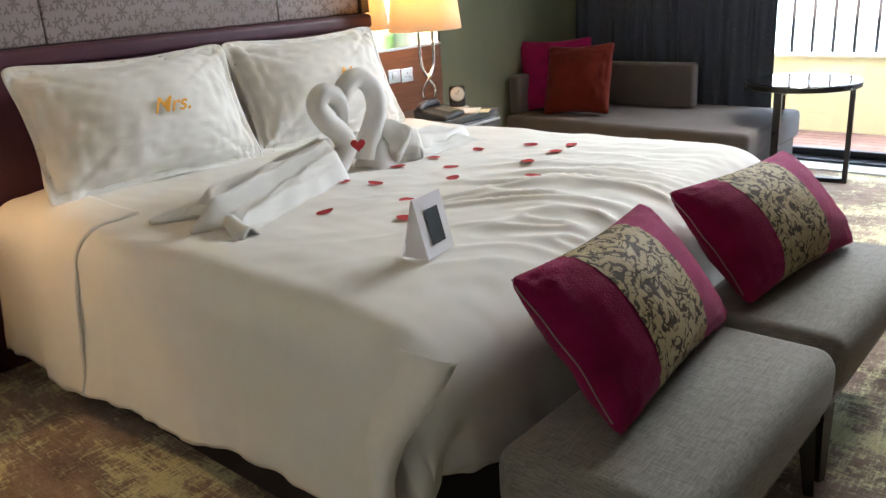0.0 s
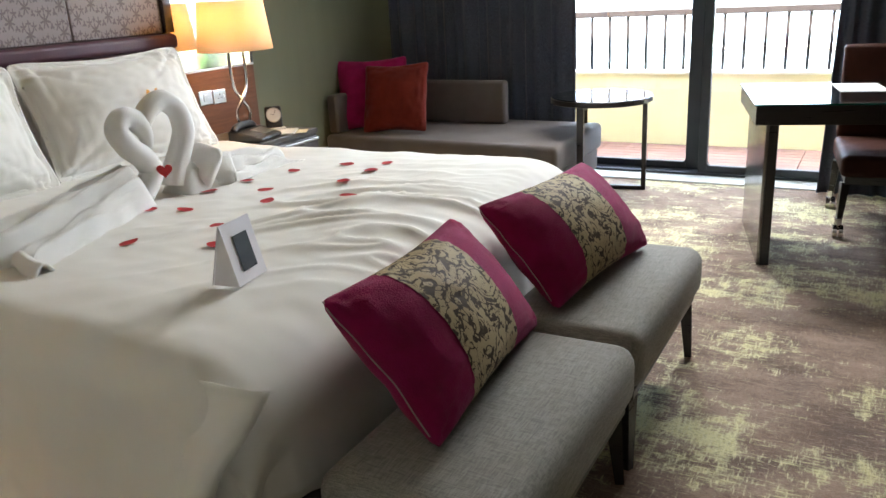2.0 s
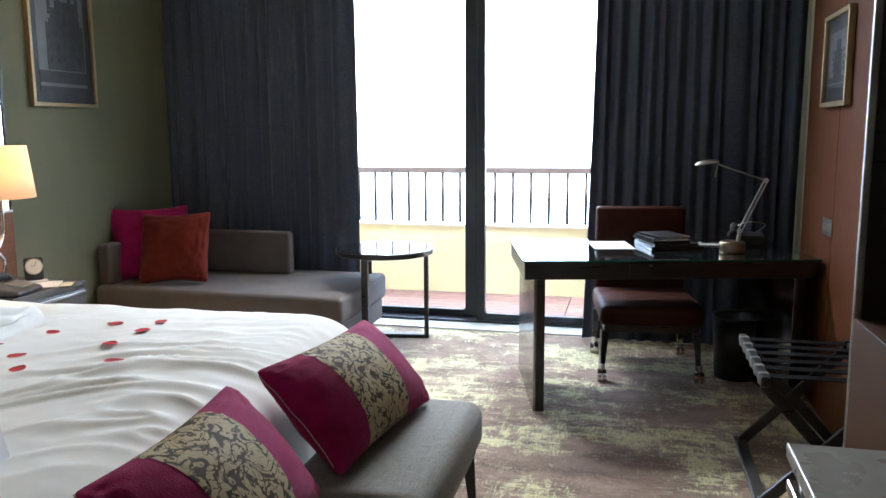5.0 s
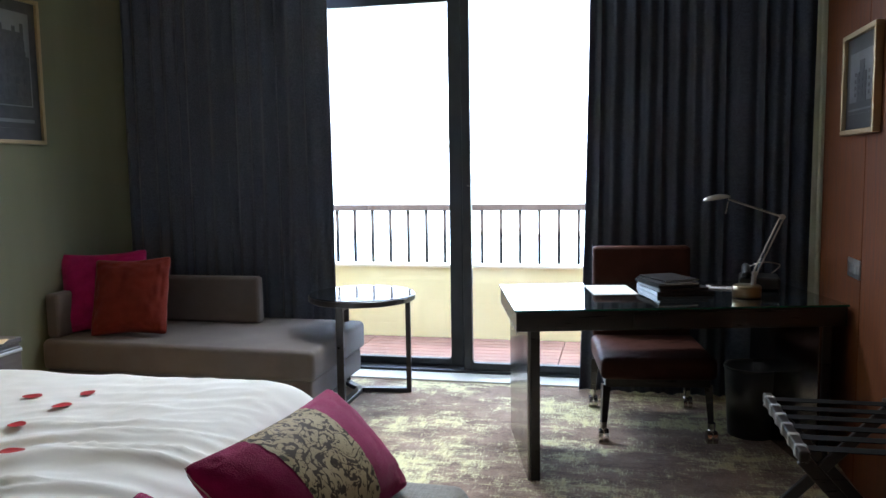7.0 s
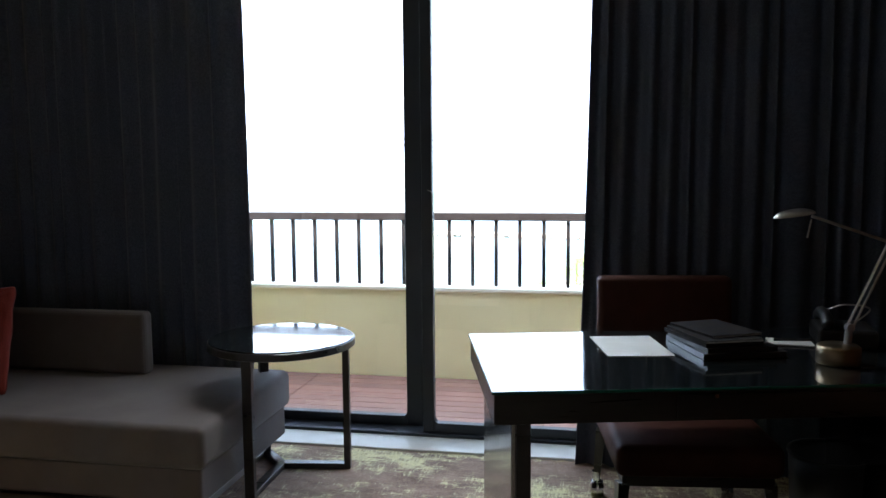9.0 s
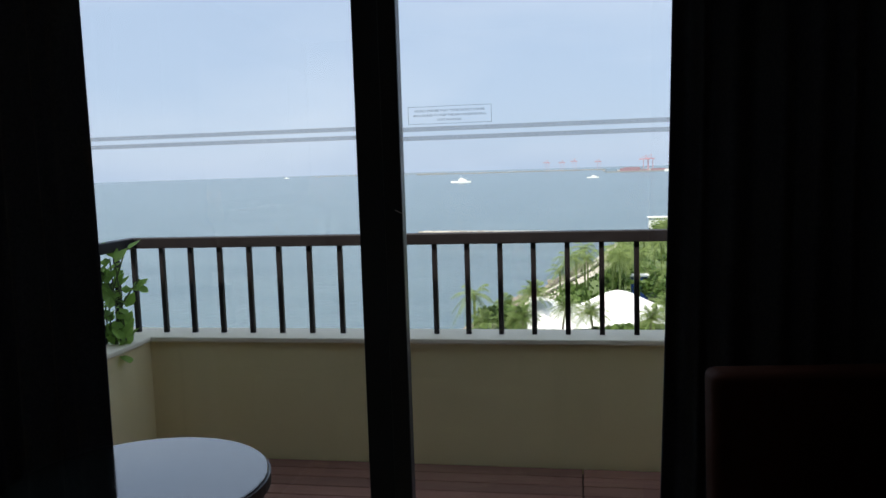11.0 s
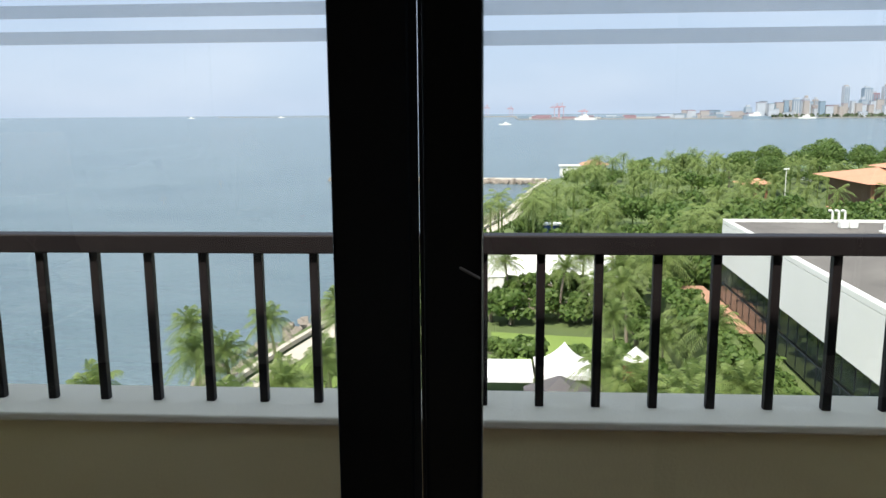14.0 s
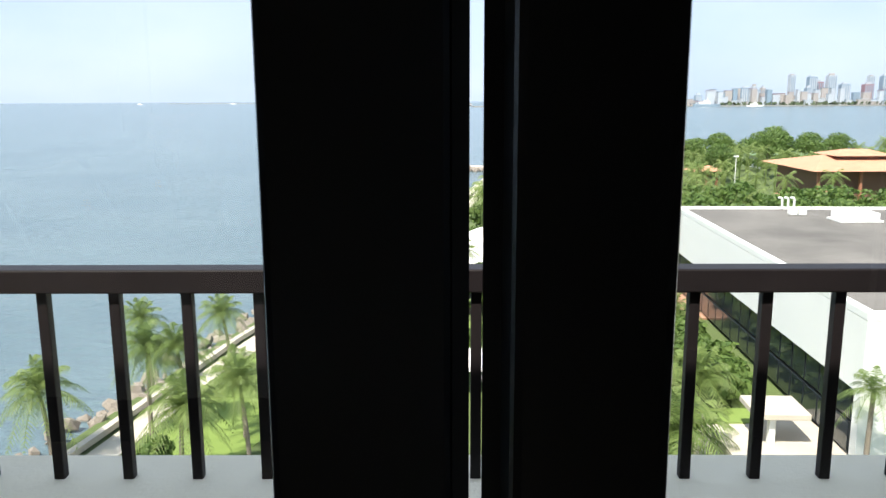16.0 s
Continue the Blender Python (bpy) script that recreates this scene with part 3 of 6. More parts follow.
# notice on the glass
notice = thing("glass_notice", "clear sticker with grey lettering on the door glass", "sticker", m=pose(0.2355, 5.7365, 1.5095))
for lo, hi in (((-0.123, 0, 0.0245), (0.123, 0.001, 0.0255)), ((-0.123, 0, -0.0255), (0.123, 0.001, -0.0245)), ((-0.123, 0, -0.0245), (-0.122, 0.001, 0.0245)), ((0.122, 0, -0.0245), (0.123, 0.001, 0.0245))):
    part("border", B(lo, hi), INK, notice)
for i, s in enumerate(("KINDLY ENSURE THAT THESE SLIDING DOORS", "ARE LOCKED TO KEEP THE AIR-CONDITIONING", "UNIT RUNNING")):
    lettering("text_line", s, 0.0098, INK, notice, pose(0, 0, 0.0092 - 0.0132 * i, 90, 0, 0), 0.0004)


def curtain(name, xa, xb, seed, label, y=5.485, mat_=None, amp=0.027, z1=2.62, flare=0.0, folds=11.5, lean=0.0):
    n = int((xb - xa) * 190)

    def f(u, v):
        x = xa + (xb - xa) * u
        ph = 2 * math.pi * folds * (xb - xa) * u + 3.4 * nz(u * 6, seed) + 0.5 * nz(u * 9, v * 1.6, seed + 7)
        a = amp * (0.75 + 0.9 * nz(u * 11, seed + 3)) * (0.8 + 0.3 * v)
        return (x + 0.010 * math.sin(ph * 0.5 + v) + flare * (1 - v) * u - lean * (1 - v) ** 1.5 * (1 - u) ** 4, y + a * math.sin(ph) + 0.006 * nz(u * 14, v * 3, seed), 0.002 + (z1 - 0.002) * v)
    c = part(name, sheet(n, 14, f), mat_ or CURTAIN, None, "", True)
    s = c.modifiers.new("cloth", 'SOLIDIFY')
    s.thickness = 0.004
    return tagged(c, label, "curtain", "window curtains")


curtain("curtain", -2.215, -0.762, 1.3, "slate grey floor-length curtain drawn to the side of the door")
curtain("curtain", 0.842, 2.075, 4.1, "dark slate curtain drawn behind the desk", lean=0.05)
curtain("curtain_lining", 2.036, 2.080, 8.0, "pale curtain lining showing at the wall", 5.40, LINING, 0.012, 2.6, 0.02)

# headboard wall
hb = thing("headboard", "aubergine leather headboard with a padded top band", "headboard")
part("backboard", B((XL, 0.98, 0.0), (-2.03, 3.225, 1.085), 0.012, 3), PURPLE, hb)
part("top_band", B((XL, 0.975, 1.088), (-2.018, 3.23, 1.158), 0.02, 4), PURPLE, hb)
for i, (a, b) in enumerate(((0.98, 1.605), (1.61, 2.700), (2.705, 3.225))):
    p_ = part("wall_panel", B((XL, a, 1.16), (-2.11, b, 2.35), 0.006, 2), DAMASK, None)
    tagged(p_, "padded wall panel in mauve damask cloth", "wall panel", "padded panels", "structure")
side = tagged(new("trim"), "dark side trim of the padded wall panels", "trim", kind="structure")
part("strip", B((XL, 3.227, 1.162), (-2.09, 3.280, 2.35), 0.003), EBONY, side)


def bedside_panel(ya, yb):
    w = tagged(new("bedside_panel"), "nut-brown wood panel with a tall mirror above it", "wall panel", "bedside panels", "structure")
    part("board", B((XL, ya, 0.0), (-2.12, yb, 0.945), 0.002, 1), WALNUT_Y, w)
    part("edge", B((XL, ya, 0.945), (-2.115, yb, 0.957), 0.002, 1), STEEL, w)
    part("mirror", B((XL, ya, 0.957), (-2.125, yb - 0.012, 2.35), 0.001, 1), SILVERING, w, "clear mirror")
    part("edge", B((XL, yb - 0.012, 0.957), (-2.118, yb, 2.35), 0.001, 1), EBONY, w)


bedside_panel(3.282, 3.86)
bedside_panel(0.42, 0.97)


def socket_plate(m, kind):
    s = thing("socket_plate", "silver wall plate with a three-pin socket" if kind else "plain silver switch plate", "wall socket", "bedside wall plates", m)
    part("plate", B((-0.004, -0.048, -0.037), (0.005, 0.048, 0.037), 0.003), STEEL, s)
    if kind:
        part("slot", B((0.005, -0.003, 0.006), (0.0062, 0.003, 0.016)), BLACK, s)
        for yy in (-0.012, 0.012):
            part("slot", B((0.005, yy - 0.004, -0.010), (0.0062, yy + 0.004, -0.006)), BLACK, s)
        part("rocker", B((0.005, 0.024, -0.008), (0.008, 0.034, 0.008), 0.001), WHITE, s)
    else:
        part("rocker", B((0.005, -0.018, -0.018), (0.008, 0.018, 0.018), 0.002), STEEL, s)


socket_plate(pose(-2.119, 3.452, 0.807), 0)
socket_plate(pose(-2.119, 3.556, 0.802), 1)


def picture(m, w, h, label, kind):
    """A framed photograph in the local y, z plane, facing +x."""
    t = thing("framed_picture", label, "picture", "wall pictures", m)
    f = 0.022
    for lo, hi in (((0, -w / 2, -h / 2), (0.03, w / 2, -h / 2 + f)), ((0, -w / 2, h / 2 - f), (0.03, w / 2, h / 2)), ((0, -w / 2, -h / 2 + f), (0.03, -w / 2 + f, h / 2 - f)), ((0, w / 2 - f, -h / 2 + f), (0.03, w / 2, h / 2 - f))):
        part("frame_side", B(lo, hi, 0.003), GOLD_FRAME, t)
    part("mat_board", B((0, -w / 2 + f, -h / 2 + f), (0.012, w / 2 - f, h / 2 - f)), PHOTO_D, t, "black mat board")
    pw, ph = w / 2 - 0.075, h / 2 - 0.085
    part("photograph", B((0.012, -pw, -ph), (0.014, pw, ph)), PHOTO_L, t, "grey photograph of an old building")
    bm = bmesh.new()
    if kind == 0:
        box(bm, (0.014, -pw * 0.62, -ph * 0.6), (0.0155, pw * 0.95, ph * 0.25))
        box(bm, (0.014, -pw * 0.40, ph * 0.25), (0.0155, pw * 0.80, ph * 0.52))
        box(bm, (0.014, -pw * 0.20, ph * 0.52), (0.0155, pw * 0.65, ph * 0.66))
        for q in (-0.45, -0.05, 0.42, 0.72):
            box(bm, (0.014, pw * (q - 0.06), ph * 0.4), (0.0158, pw * (q + 0.06), ph * (0.80 + 0.08 * math.sin(q * 9))))
    else:
        box(bm, (0.014, -pw * 0.3, -ph * 0.7), (0.0155, pw * 0.5, ph * 0.3))
        box(bm, (0.014, -pw * 0.1, ph * 0.3), (0.0155, pw * 0.3, ph * 0.7))
    part("building_image", bm, PHOTO_M, t)
    bm = bmesh.new()
    for r in range(4):
        for c in range(5):
            yy, zz = -pw * 0.5 + c * pw * 0.30, -ph * 0.45 + r * ph * 0.22
            box(bm, (0.0155, yy, zz), (0.0165, yy + pw * 0.12, zz + ph * 0.12))
    tagged(part("window_image", bm, PHOTO_D, t), kind="stuff")
    part("street_image", B((0.014, -pw, -ph), (0.0158, pw, -ph * 0.62)), PHOTO_D, t)
    part("kerb_image", B((0.0158, -pw, -ph * 0.90), (0.0166, pw, -ph * 0.84)), PHOTO_L, t)


picture(pose(XL + 0.001, 4.44, 1.913), 0.55, 0.80, "framed black and white photograph of an ornate building", 0)
picture(pose(1.984, 4.29, 1.67, 0, 0, 180), 0.46, 0.42, "small framed black and white photograph on wood panelling", 1)
s = thing("wall_switch", "brushed steel switch plate on wood panelling", "switch", m=pose(1.984, 4.32, 0.905, 0, 0, 180))
part("plate", B((0, -0.085, -0.04), (0.008, 0.085, 0.04), 0.003), STEEL, s)
for k in (-0.05, 0, 0.05):
    part("rocker", B((0.008, k - 0.018, -0.02), (0.012, k + 0.018, 0.02), 0.002), STEEL, s)

# television unit and sideboard along the east wall
tv = thing("television_unit", "tall brown wood television unit with a silver edge", "cabinet")
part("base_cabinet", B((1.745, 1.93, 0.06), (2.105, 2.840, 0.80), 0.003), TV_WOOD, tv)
part("plinth", B((1.78, 1.93, 0.0), (2.105, 2.82, 0.058)), EBONY, tv)
part("back_panel", B((1.95, 1.93, 0.803), (2.105, 2.82, 2.45)), EBONY, tv)
part("edge_post", B((1.742, 2.842, 0.0), (1.764, 2.858, 2.45), 0.003), STEEL, tv, "silver edge post")
part("side_panel", B((1.7645, 2.842, 0.0), (2.105, 2.857, 2.45)), EBONY, tv)
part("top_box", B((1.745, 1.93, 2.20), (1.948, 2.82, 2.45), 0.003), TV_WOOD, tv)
t = thing("television", "flat black television with a glossy screen", "television", m=pose(1.91, 2.36, 1.42))
part("screen", B((-0.015, -0.43, -0.27), (0.0, 0.43, 0.27), 0.004), GLOSS, t)
part("back_shell", B((0.001, -0.42, -0.26), (0.038, 0.42, 0.26), 0.008), BLACK, t)

sb = thing("sideboard", "taupe lacquer sideboard with a grey stone top", "sideboard")
part("top", B((1.400, 0.10, 0.722), (2.105, 1.905, 0.752), 0.004), STONE_TOP, sb, "grey stone top")
part("body", B((1.425, 0.12, 0.07), (2.105, 1.89, 0.720), 0.003), TAUPE, sb)
part("plinth", B((1.46, 0.14, 0.0), (2.105, 1.87, 0.068)), EBONY, sb)
for a, b in ((0.125, 0.70), (0.71, 1.29), (1.30, 1.885)):
    d = part("door", B((1.410, a, 0.08), (1.424, b, 0.66), 0.002), TAUPE, sb)
    part("handle", B((1.398, a + 0.01, 0.668), (1.424, b - 0.01, 0.690), 0.003), CHROME, d, "long chrome handle strip")

# ---- bed ----
bed = thing("bed", "king-size bed made up with a white duvet", "bed")
part("base", B((-2.02, 1.28, 0.0), (0.06, 3.12, 0.34), 0.015), BASE, bed, "dark fabric bed base")
part("mattress", B((-2.02, 1.32, 0.342), (-0.07, 3.08, 0.56), 0.05, 4), LINEN, bed)
BX0, BX1, BY0, BY1, BT = -1.98, 0.115, 1.215, 3.185, 0.660


def bed_top(x, y):
    """Height of the made bed."""
    z = BT + 0.009 * nz(x, y, 0.3, 2.2) + 0.006 * nz(x, y, 5.1, 6.0) + 0.0025 * nz(x * 0.7, y, 7.7, 17.0)
    k = max(0, min(1, (x + 0.9) * 1.1)) * max(0, min(1, (y - 1.75) * 1.6))
    ridge = 1 - abs(nz((0.9 * x + 0.4 * y) * 0.4, (0.9 * y - 0.4 * x) * 1.3, 2.2, 5.5)) * 2
    fine = 1 - abs(nz((0.8 * x + 0.6 * y) * 0.35, (0.8 * y - 0.6 * x) * 1.5 + 0.1 * math.sin(x * 7), 9.2, 10.0)) * 2
    near = math.exp(-((x + 0.26) ** 2 + (y - 2.22) ** 2) / 0.20)
    along, across = 0.82 * x + 0.57 * y, 0.82 * y - 0.57 * x
    swirl = 1 - abs(nz(along * 0.30 + 0.1 * math.sin(across * 6), across * 1.5 + 0.12 * math.sin(along * 5), 3.7, 8.0)) * 2.2
    z += k * (0.0035 * max(0, ridge) ** 2 + 0.0035 * max(0, fine) ** 2) + 0.024 * near * max(0, swirl) ** 2.4
    z -= 0.030 * max(0, (x - BX1 + 0.45) / 0.45) ** 2
    z -= 0.020 * max(0, (BY0 + 0.4 - y) / 0.4) ** 2
    return z


def hem(x):
    return 0.105 + 0.120 * max(0, min(1, (x + 1.55) / 1.4)) + 0.018 * nz(x, 1, 0, 3)


CR, DROP = 0.12, 0.40
BEND, FLAT = CR * math.pi / 2, BY1 - BY0 - 2 * CR
TOTAL = 2 * DROP + FLAT + 2 * BEND


def duvet_pt(u, v):
    """Across the bed: near drop, bend, top, bend, far drop; the foot end is rounded."""
    x = BX0 + (BX1 - BX0) * u
    s = v * TOTAL
    k = 0.0
    if s < DROP:
        k = 1 - s / DROP
        zt = bed_top(x, BY0 + CR) - CR
        z = zt - k * (zt - hem(x))
        wave = 0.010 * math.sin(x * 6.5 + 1.3 * math.sin(x * 3.1)) + 0.018 * nz(x, z, 4, 4) + 0.016 * nz(x * 2.6, z * 0.5, 8, 4) + 0.006 * nz(x, z * 0.7, 3, 19)
        y = BY0 - k * 0.042 + k * wave
    elif s < DROP + BEND:
        a = (s - DROP) / CR
        y, z = BY0 + CR - CR * math.cos(a), bed_top(x, BY0 + CR) - CR + CR * math.sin(a)
    elif s < DROP + BEND + FLAT:
        y = BY0 + CR + (s - DROP - BEND)
        z = bed_top(x, y)
    elif s < DROP + 2 * BEND + FLAT:
        a = (s - DROP - BEND - FLAT) / CR
        y, z = BY1 - CR + CR * math.sin(a), bed_top(x, BY1 - CR) - CR + CR * math.cos(a)
    else:
        k = (s - DROP - 2 * BEND - FLAT) / DROP
        y, z = BY1 + 0.02 * k * math.sin(x * 9), (bed_top(x, BY1 - CR) - CR) * (1 - k) + k * 0.22
    f = max(0.0, (x - BX1 + 0.19) / 0.19)
    dz = 0.15 * (1 - math.sqrt(max(0.0, 1 - f * f)))
    z -= dz * (1 - k)
    # the hanging flap stands off at the foot corner and slants back towards its hem
    flap = max(0.0, (x - BX1 + 0.30) / 0.30)
    lift = min(1.0, k * 5) if y < 2 else 0.0
    y -= flap ** 2 * lift * (0.030 + 0.012 * math.sin(k * 9))
    x += (0.035 * lift - 0.085 * k * lift) * f
    return (x, y, z)


TOPU = 0.86


def cover_pt(u, v):
    """The duvet from the head of the bed over its top and down the foot end."""
    if u <= TOPU - 0.14:
        return duvet_pt(u / (TOPU - 0.14) * (1 - 0.19 / (BX1 - BX0)), v)
    if u <= TOPU:
        return duvet_pt(1 - 0.19 * (1 - math.sin((u - TOPU + 0.14) / 0.14 * math.pi / 2)) / (BX1 - BX0), v)
    x, y, zt = duvet_pt(1.0, v)
    w = (u - TOPU) / (1 - TOPU)
    zb = min(zt - 0.004, 0.290 + 0.05 * max(0.0, 1 - (y - BY0) / 0.25) + 0.012 * nz(y, 2, 0, 3))
    z = zt + (zb - zt) * w
    bulge = min(1.0, w * 1.4) * min(1.0, (zt - zb) * 12)
    return (x + (0.012 + 0.012 * nz(y, z, 3, 6) + 0.009 * nz(y * 3, z * 0.5, 5, 5)) * bulge - 0.02 * max(0, w - 0.8) / 0.2 - 0.03 * max(0.0, 1 - abs(y - BY0) / 0.12) * min(1.0, w * 4), y + 0.045 * min(1.0, w * 6) * max(0.0, 1 - abs(y - BY0) / 0.12), z)


duvet = part("duvet", sheet(230, 210, cover_pt), LINEN, bed, "white cotton duvet with soft creases", True)
duvet.modifiers.new("cloth", 'SOLIDIFY').thickness = 0.006


def sheet_fold(u, v):
    """Turned-back edge of the top sheet at the head of the bed."""
    x, y, z = duvet_pt(0.005 + 0.308 * u, 0.002 + 0.24 * v)
    return (x, y - 0.008 - 0.004 * math.sin(z * 14 + u * 3), z + 0.007 * min(1, v * 2))


def corner_fold(u, v):
    """Loose end of the duvet hanging past the foot corner, its edge slanting back to the hem."""
    z = 0.600 - 0.385 * v
    edge = 0.132 - 0.24 * (0.600 - z) + 0.005 * math.sin(v * 11)
    x = -0.22 + (edge + 0.22) * u
    out = min(1.0, u * 1.1) ** 3 * min(1.0, v * 3.2)
    roll = 0.020 * max(0.0, (u - 0.9) / 0.1) ** 2
    return (x, BY0 + 0.055 - 0.050 * min(1.0, v * 2) - 0.095 * out - 0.012 * math.sin(u * 7 + v * 3) * v * u + roll, z)


part("corner_fold", sheet(26, 26, corner_fold), LINEN, bed, "loose folded corner of the duvet", True).modifiers.new("cloth", 'SOLIDIFY').thickness = 0.010
part("turned_sheet", sheet(40, 50, sheet_fold), LINEN, bed, "", True).modifiers.new("cloth", 'SOLIDIFY').thickness = 0.008


def bed_pillow(c, tilt, word, tx, seed, w=0.86, yaw=0.0, h=0.52):
    p_ = thing("pillow", f"white flanged pillow with {word} in gold thread" if word else "plain white pillow behind another", "pillow", "bed pillows",
               basis((0.02 + yaw, 1, 0), (-math.cos(tilt), 0, math.sin(tilt)), c))
    part("cover", stuffed(w, h, 0.27, 64, 0.030, seed, 0.014, None, 0.0, 0.60, 0.065, 13.0, 2.2), LINEN, p_, "", True)
    if word:
        lettering("embroidery", word, 0.082, GOLD_THREAD, p_, pose(tx, -0.03, 0.1440, 1, 0, 0), 0.0012, 0.5, label="gold embroidered word", soft=0.0003)


TL = radians(66)
bed_pillow((-1.915, 1.75, 0.825), radians(76), "", 0, 5.0, 0.74, 0.0, 0.46)
bed_pillow((-1.915, 2.63, 0.825), radians(76), "", 0, 6.0, 0.74, 0.0, 0.46)
bed_pillow((-1.745, 1.745, 0.880), TL, "Mrs.", 0.045, 1.0, 0.87, 0.03)
bed_pillow((-1.745, 2.605, 0.880), TL, "Mr.", 0.06, 2.0, 0.85, 0.02)


def swan(neck, body, label, m):
    s = thing("towel_swan", label, "towel swan", "towel swans", m)
    pts = smooth_path([(0, a, b) for a, b in neck], 7)
    part("neck", tube(bmesh.new(), pts, lambda t: 0.042 - 0.009 * t if t < 0.8 else 0.0348 - 0.12 * (t - 0.8), 16), TOWEL, s, "", True)
    length, w0, w1, h0, h1, sgn, deep = body

    def f(u, v):
        q = 2 * v - 1
        wd = w0 + (w1 - w0) * u ** 0.9 + 0.02 * nz(u * 3, q, sgn, 2)
        ends = math.sqrt(min(1.0, u / 0.07)) * math.sqrt(min(1.0, (1 - u) / 0.10))
        hh = h0 + (h1 - h0) * u ** 0.8
        fold = deep * (0.75 * math.sin(q * 13 * (1 - 0.25 * u) + 0.9 * math.sin(u * 3.2) + sgn) + 0.45 * math.sin(q * 23 + u * 4)) * min(1, u * 2.2) + 0.8 * deep * nz(u * 2.5, q * 5, sgn, 2)
        dome = max(0.0, 1 - abs(q) ** 2) ** 0.8
        z = max(0.003, (hh * dome + fold * (1 - q ** 4)) * ends)
        hang = 0.05 * math.sin(q * 7 + 1.0) * u * u
        return (q * wd + 0.10 * u * u * (1 if sgn < 0 else -0.25) + 0.012 * math.sin(u * 9 + q * 5) * u, sgn * (length * u - 0.02 + hang), z)
    b = part("body", sheet(52, 60, f), TOWEL, s, "", True)
    b.modifiers.new("cloth", 'SOLIDIFY').thickness = 0.006
    return s


spread_swan = swan([(0.02, 0.04), (0.075, 0.10), (0.055, 0.155), (0.0, 0.205), (-0.035, 0.265), (-0.005, 0.300), (0.045, 0.285), (0.077, 0.235), (0.086, 0.185)], (0.62, 0.075, 0.235, 0.165, 0.045, -1, 0.026),
          "white towel folded into a swan with a spread tail", pose(-1.07, 2.045, 0.655))
sw = swan([(-0.03, 0.04), (-0.015, 0.09), (0.03, 0.16), (0.055, 0.225), (0.035, 0.295), (-0.025, 0.335), (-0.09, 0.310), (-0.118, 0.255), (-0.112, 0.190)], (0.56, 0.070, 0.105, 0.120, 0.045, 1, 0.020),
          "white towel folded into a swan with folded wings", pose(-1.07, 2.235, 0.655))
tail = part("towel_hem", sheet(30, 12, lambda u, v: (-0.02 + 0.34 * u, -0.53 - 0.05 * v + 0.03 * math.sin(u * 5), 0.004 + 0.028 * math.sin(v * math.pi) + 0.012 * math.sin(u * 11) * v)), TOWEL, spread_swan, "", True)
tail.modifiers.new("cloth", 'SOLIDIFY').thickness = 0.008
for k, (x, y, z, yaw, r) in enumerate(((0.03, 0.085, 0.085, 20, 0.085), (-0.02, 0.115, 0.075, -25, 0.09), (0.05, 0.150, 0.060, 50, 0.075), (0.0, 0.19, 0.06, 5, 0.07))):
    tuft = stuffed(r * 1.5, r * 2.0, r * 0.75, 16, 0, 30 + k, 0.010, None, 0.0, 0.5, 0.02, 4.0)
    part("wing_fold", tuft, TOWEL, sw, "", True).matrix_local = pose(x, y, z, 62 - 8 * k, 18 - 12 * k, yaw)


def heart(bm, r, h):
    pts = []
    for k in range(28):
        a = 2 * math.pi * k / 28
        pts.append((16 * math.sin(a) ** 3 / 17 * r, (13 * math.cos(a) - 5 * math.cos(2 * a) - 2 * math.cos(3 * a) - math.cos(4 * a)) / 17 * r))
    lo, hi = [bm.verts.new((x, y, 0)) for x, y in pts], [bm.verts.new((x * 0.96, y * 0.96, h)) for x, y in pts]
    bm.faces.new(hi)
    bm.faces.new(lo[::-1])
    for k in range(28):
        bm.faces.new((lo[k], lo[(k + 1) % 28], hi[(k + 1) % 28], hi[k]))
    return bm


hp = part("paper_heart", heart(bmesh.new(), 0.028, 0.003), PETAL)
hp.matrix_world = basis((0.75, 0.66, 0), (0, 0, 1), (-1.012, 2.127, 0.768))
tagged(hp, "small red paper heart between the towel swans", "paper heart")


def petal_mesh():
    def f(u, v):
        a, q = u * 2 - 1, v * 2 - 1
        w = math.sqrt(max(0.0, 1 - a * a)) * (1.0 - 0.25 * a)
        return (a * 0.030, q * w * 0.021, 0.0006 + 0.003 * a * a * (1 if a > 0 else 0.3) + 0.002 * (q * w) ** 2)
    bm = sheet(10, 6, f)
    bmesh.ops.remove_doubles(bm, verts=bm.verts[:], dist=0.0002)
    return bm


first = None
PETALS = ((-0.894, 1.590), (-0.747, 1.728), (-0.965, 2.005), (-0.856, 2.045), (-0.964, 2.266), (-0.627, 1.952), (-0.488, 1.798), (-0.936, 2.432), (-0.785, 2.356), (-0.677, 2.240),
          (-0.877, 2.627), (-0.735, 2.779), (-0.572, 2.704), (-0.585, 2.837), (-0.568, 2.525), (-0.412, 2.328))
for i, (x, y) in enumerate(PETALS):
    m = pose(x, y, bed_top(x, y) + 0.0025, 3 * math.sin(i * 5), 4 * math.cos(i * 3), 40 + i * 47)
    if first is None:
        first = tagged(part("flower_petal", petal_mesh(), PETAL, None, "", True), "red petal scattered on the white duvet", "petal", "scattered petals")
        first.matrix_world = m
    else:
        copy_thing(first, m)

tc = thing("tent_card", "white folded tent card with a dark printed window", "tent card", m=pose(-0.232, 1.618, bed_top(-0.232, 1.618) + 0.004, 0, 0, 9))


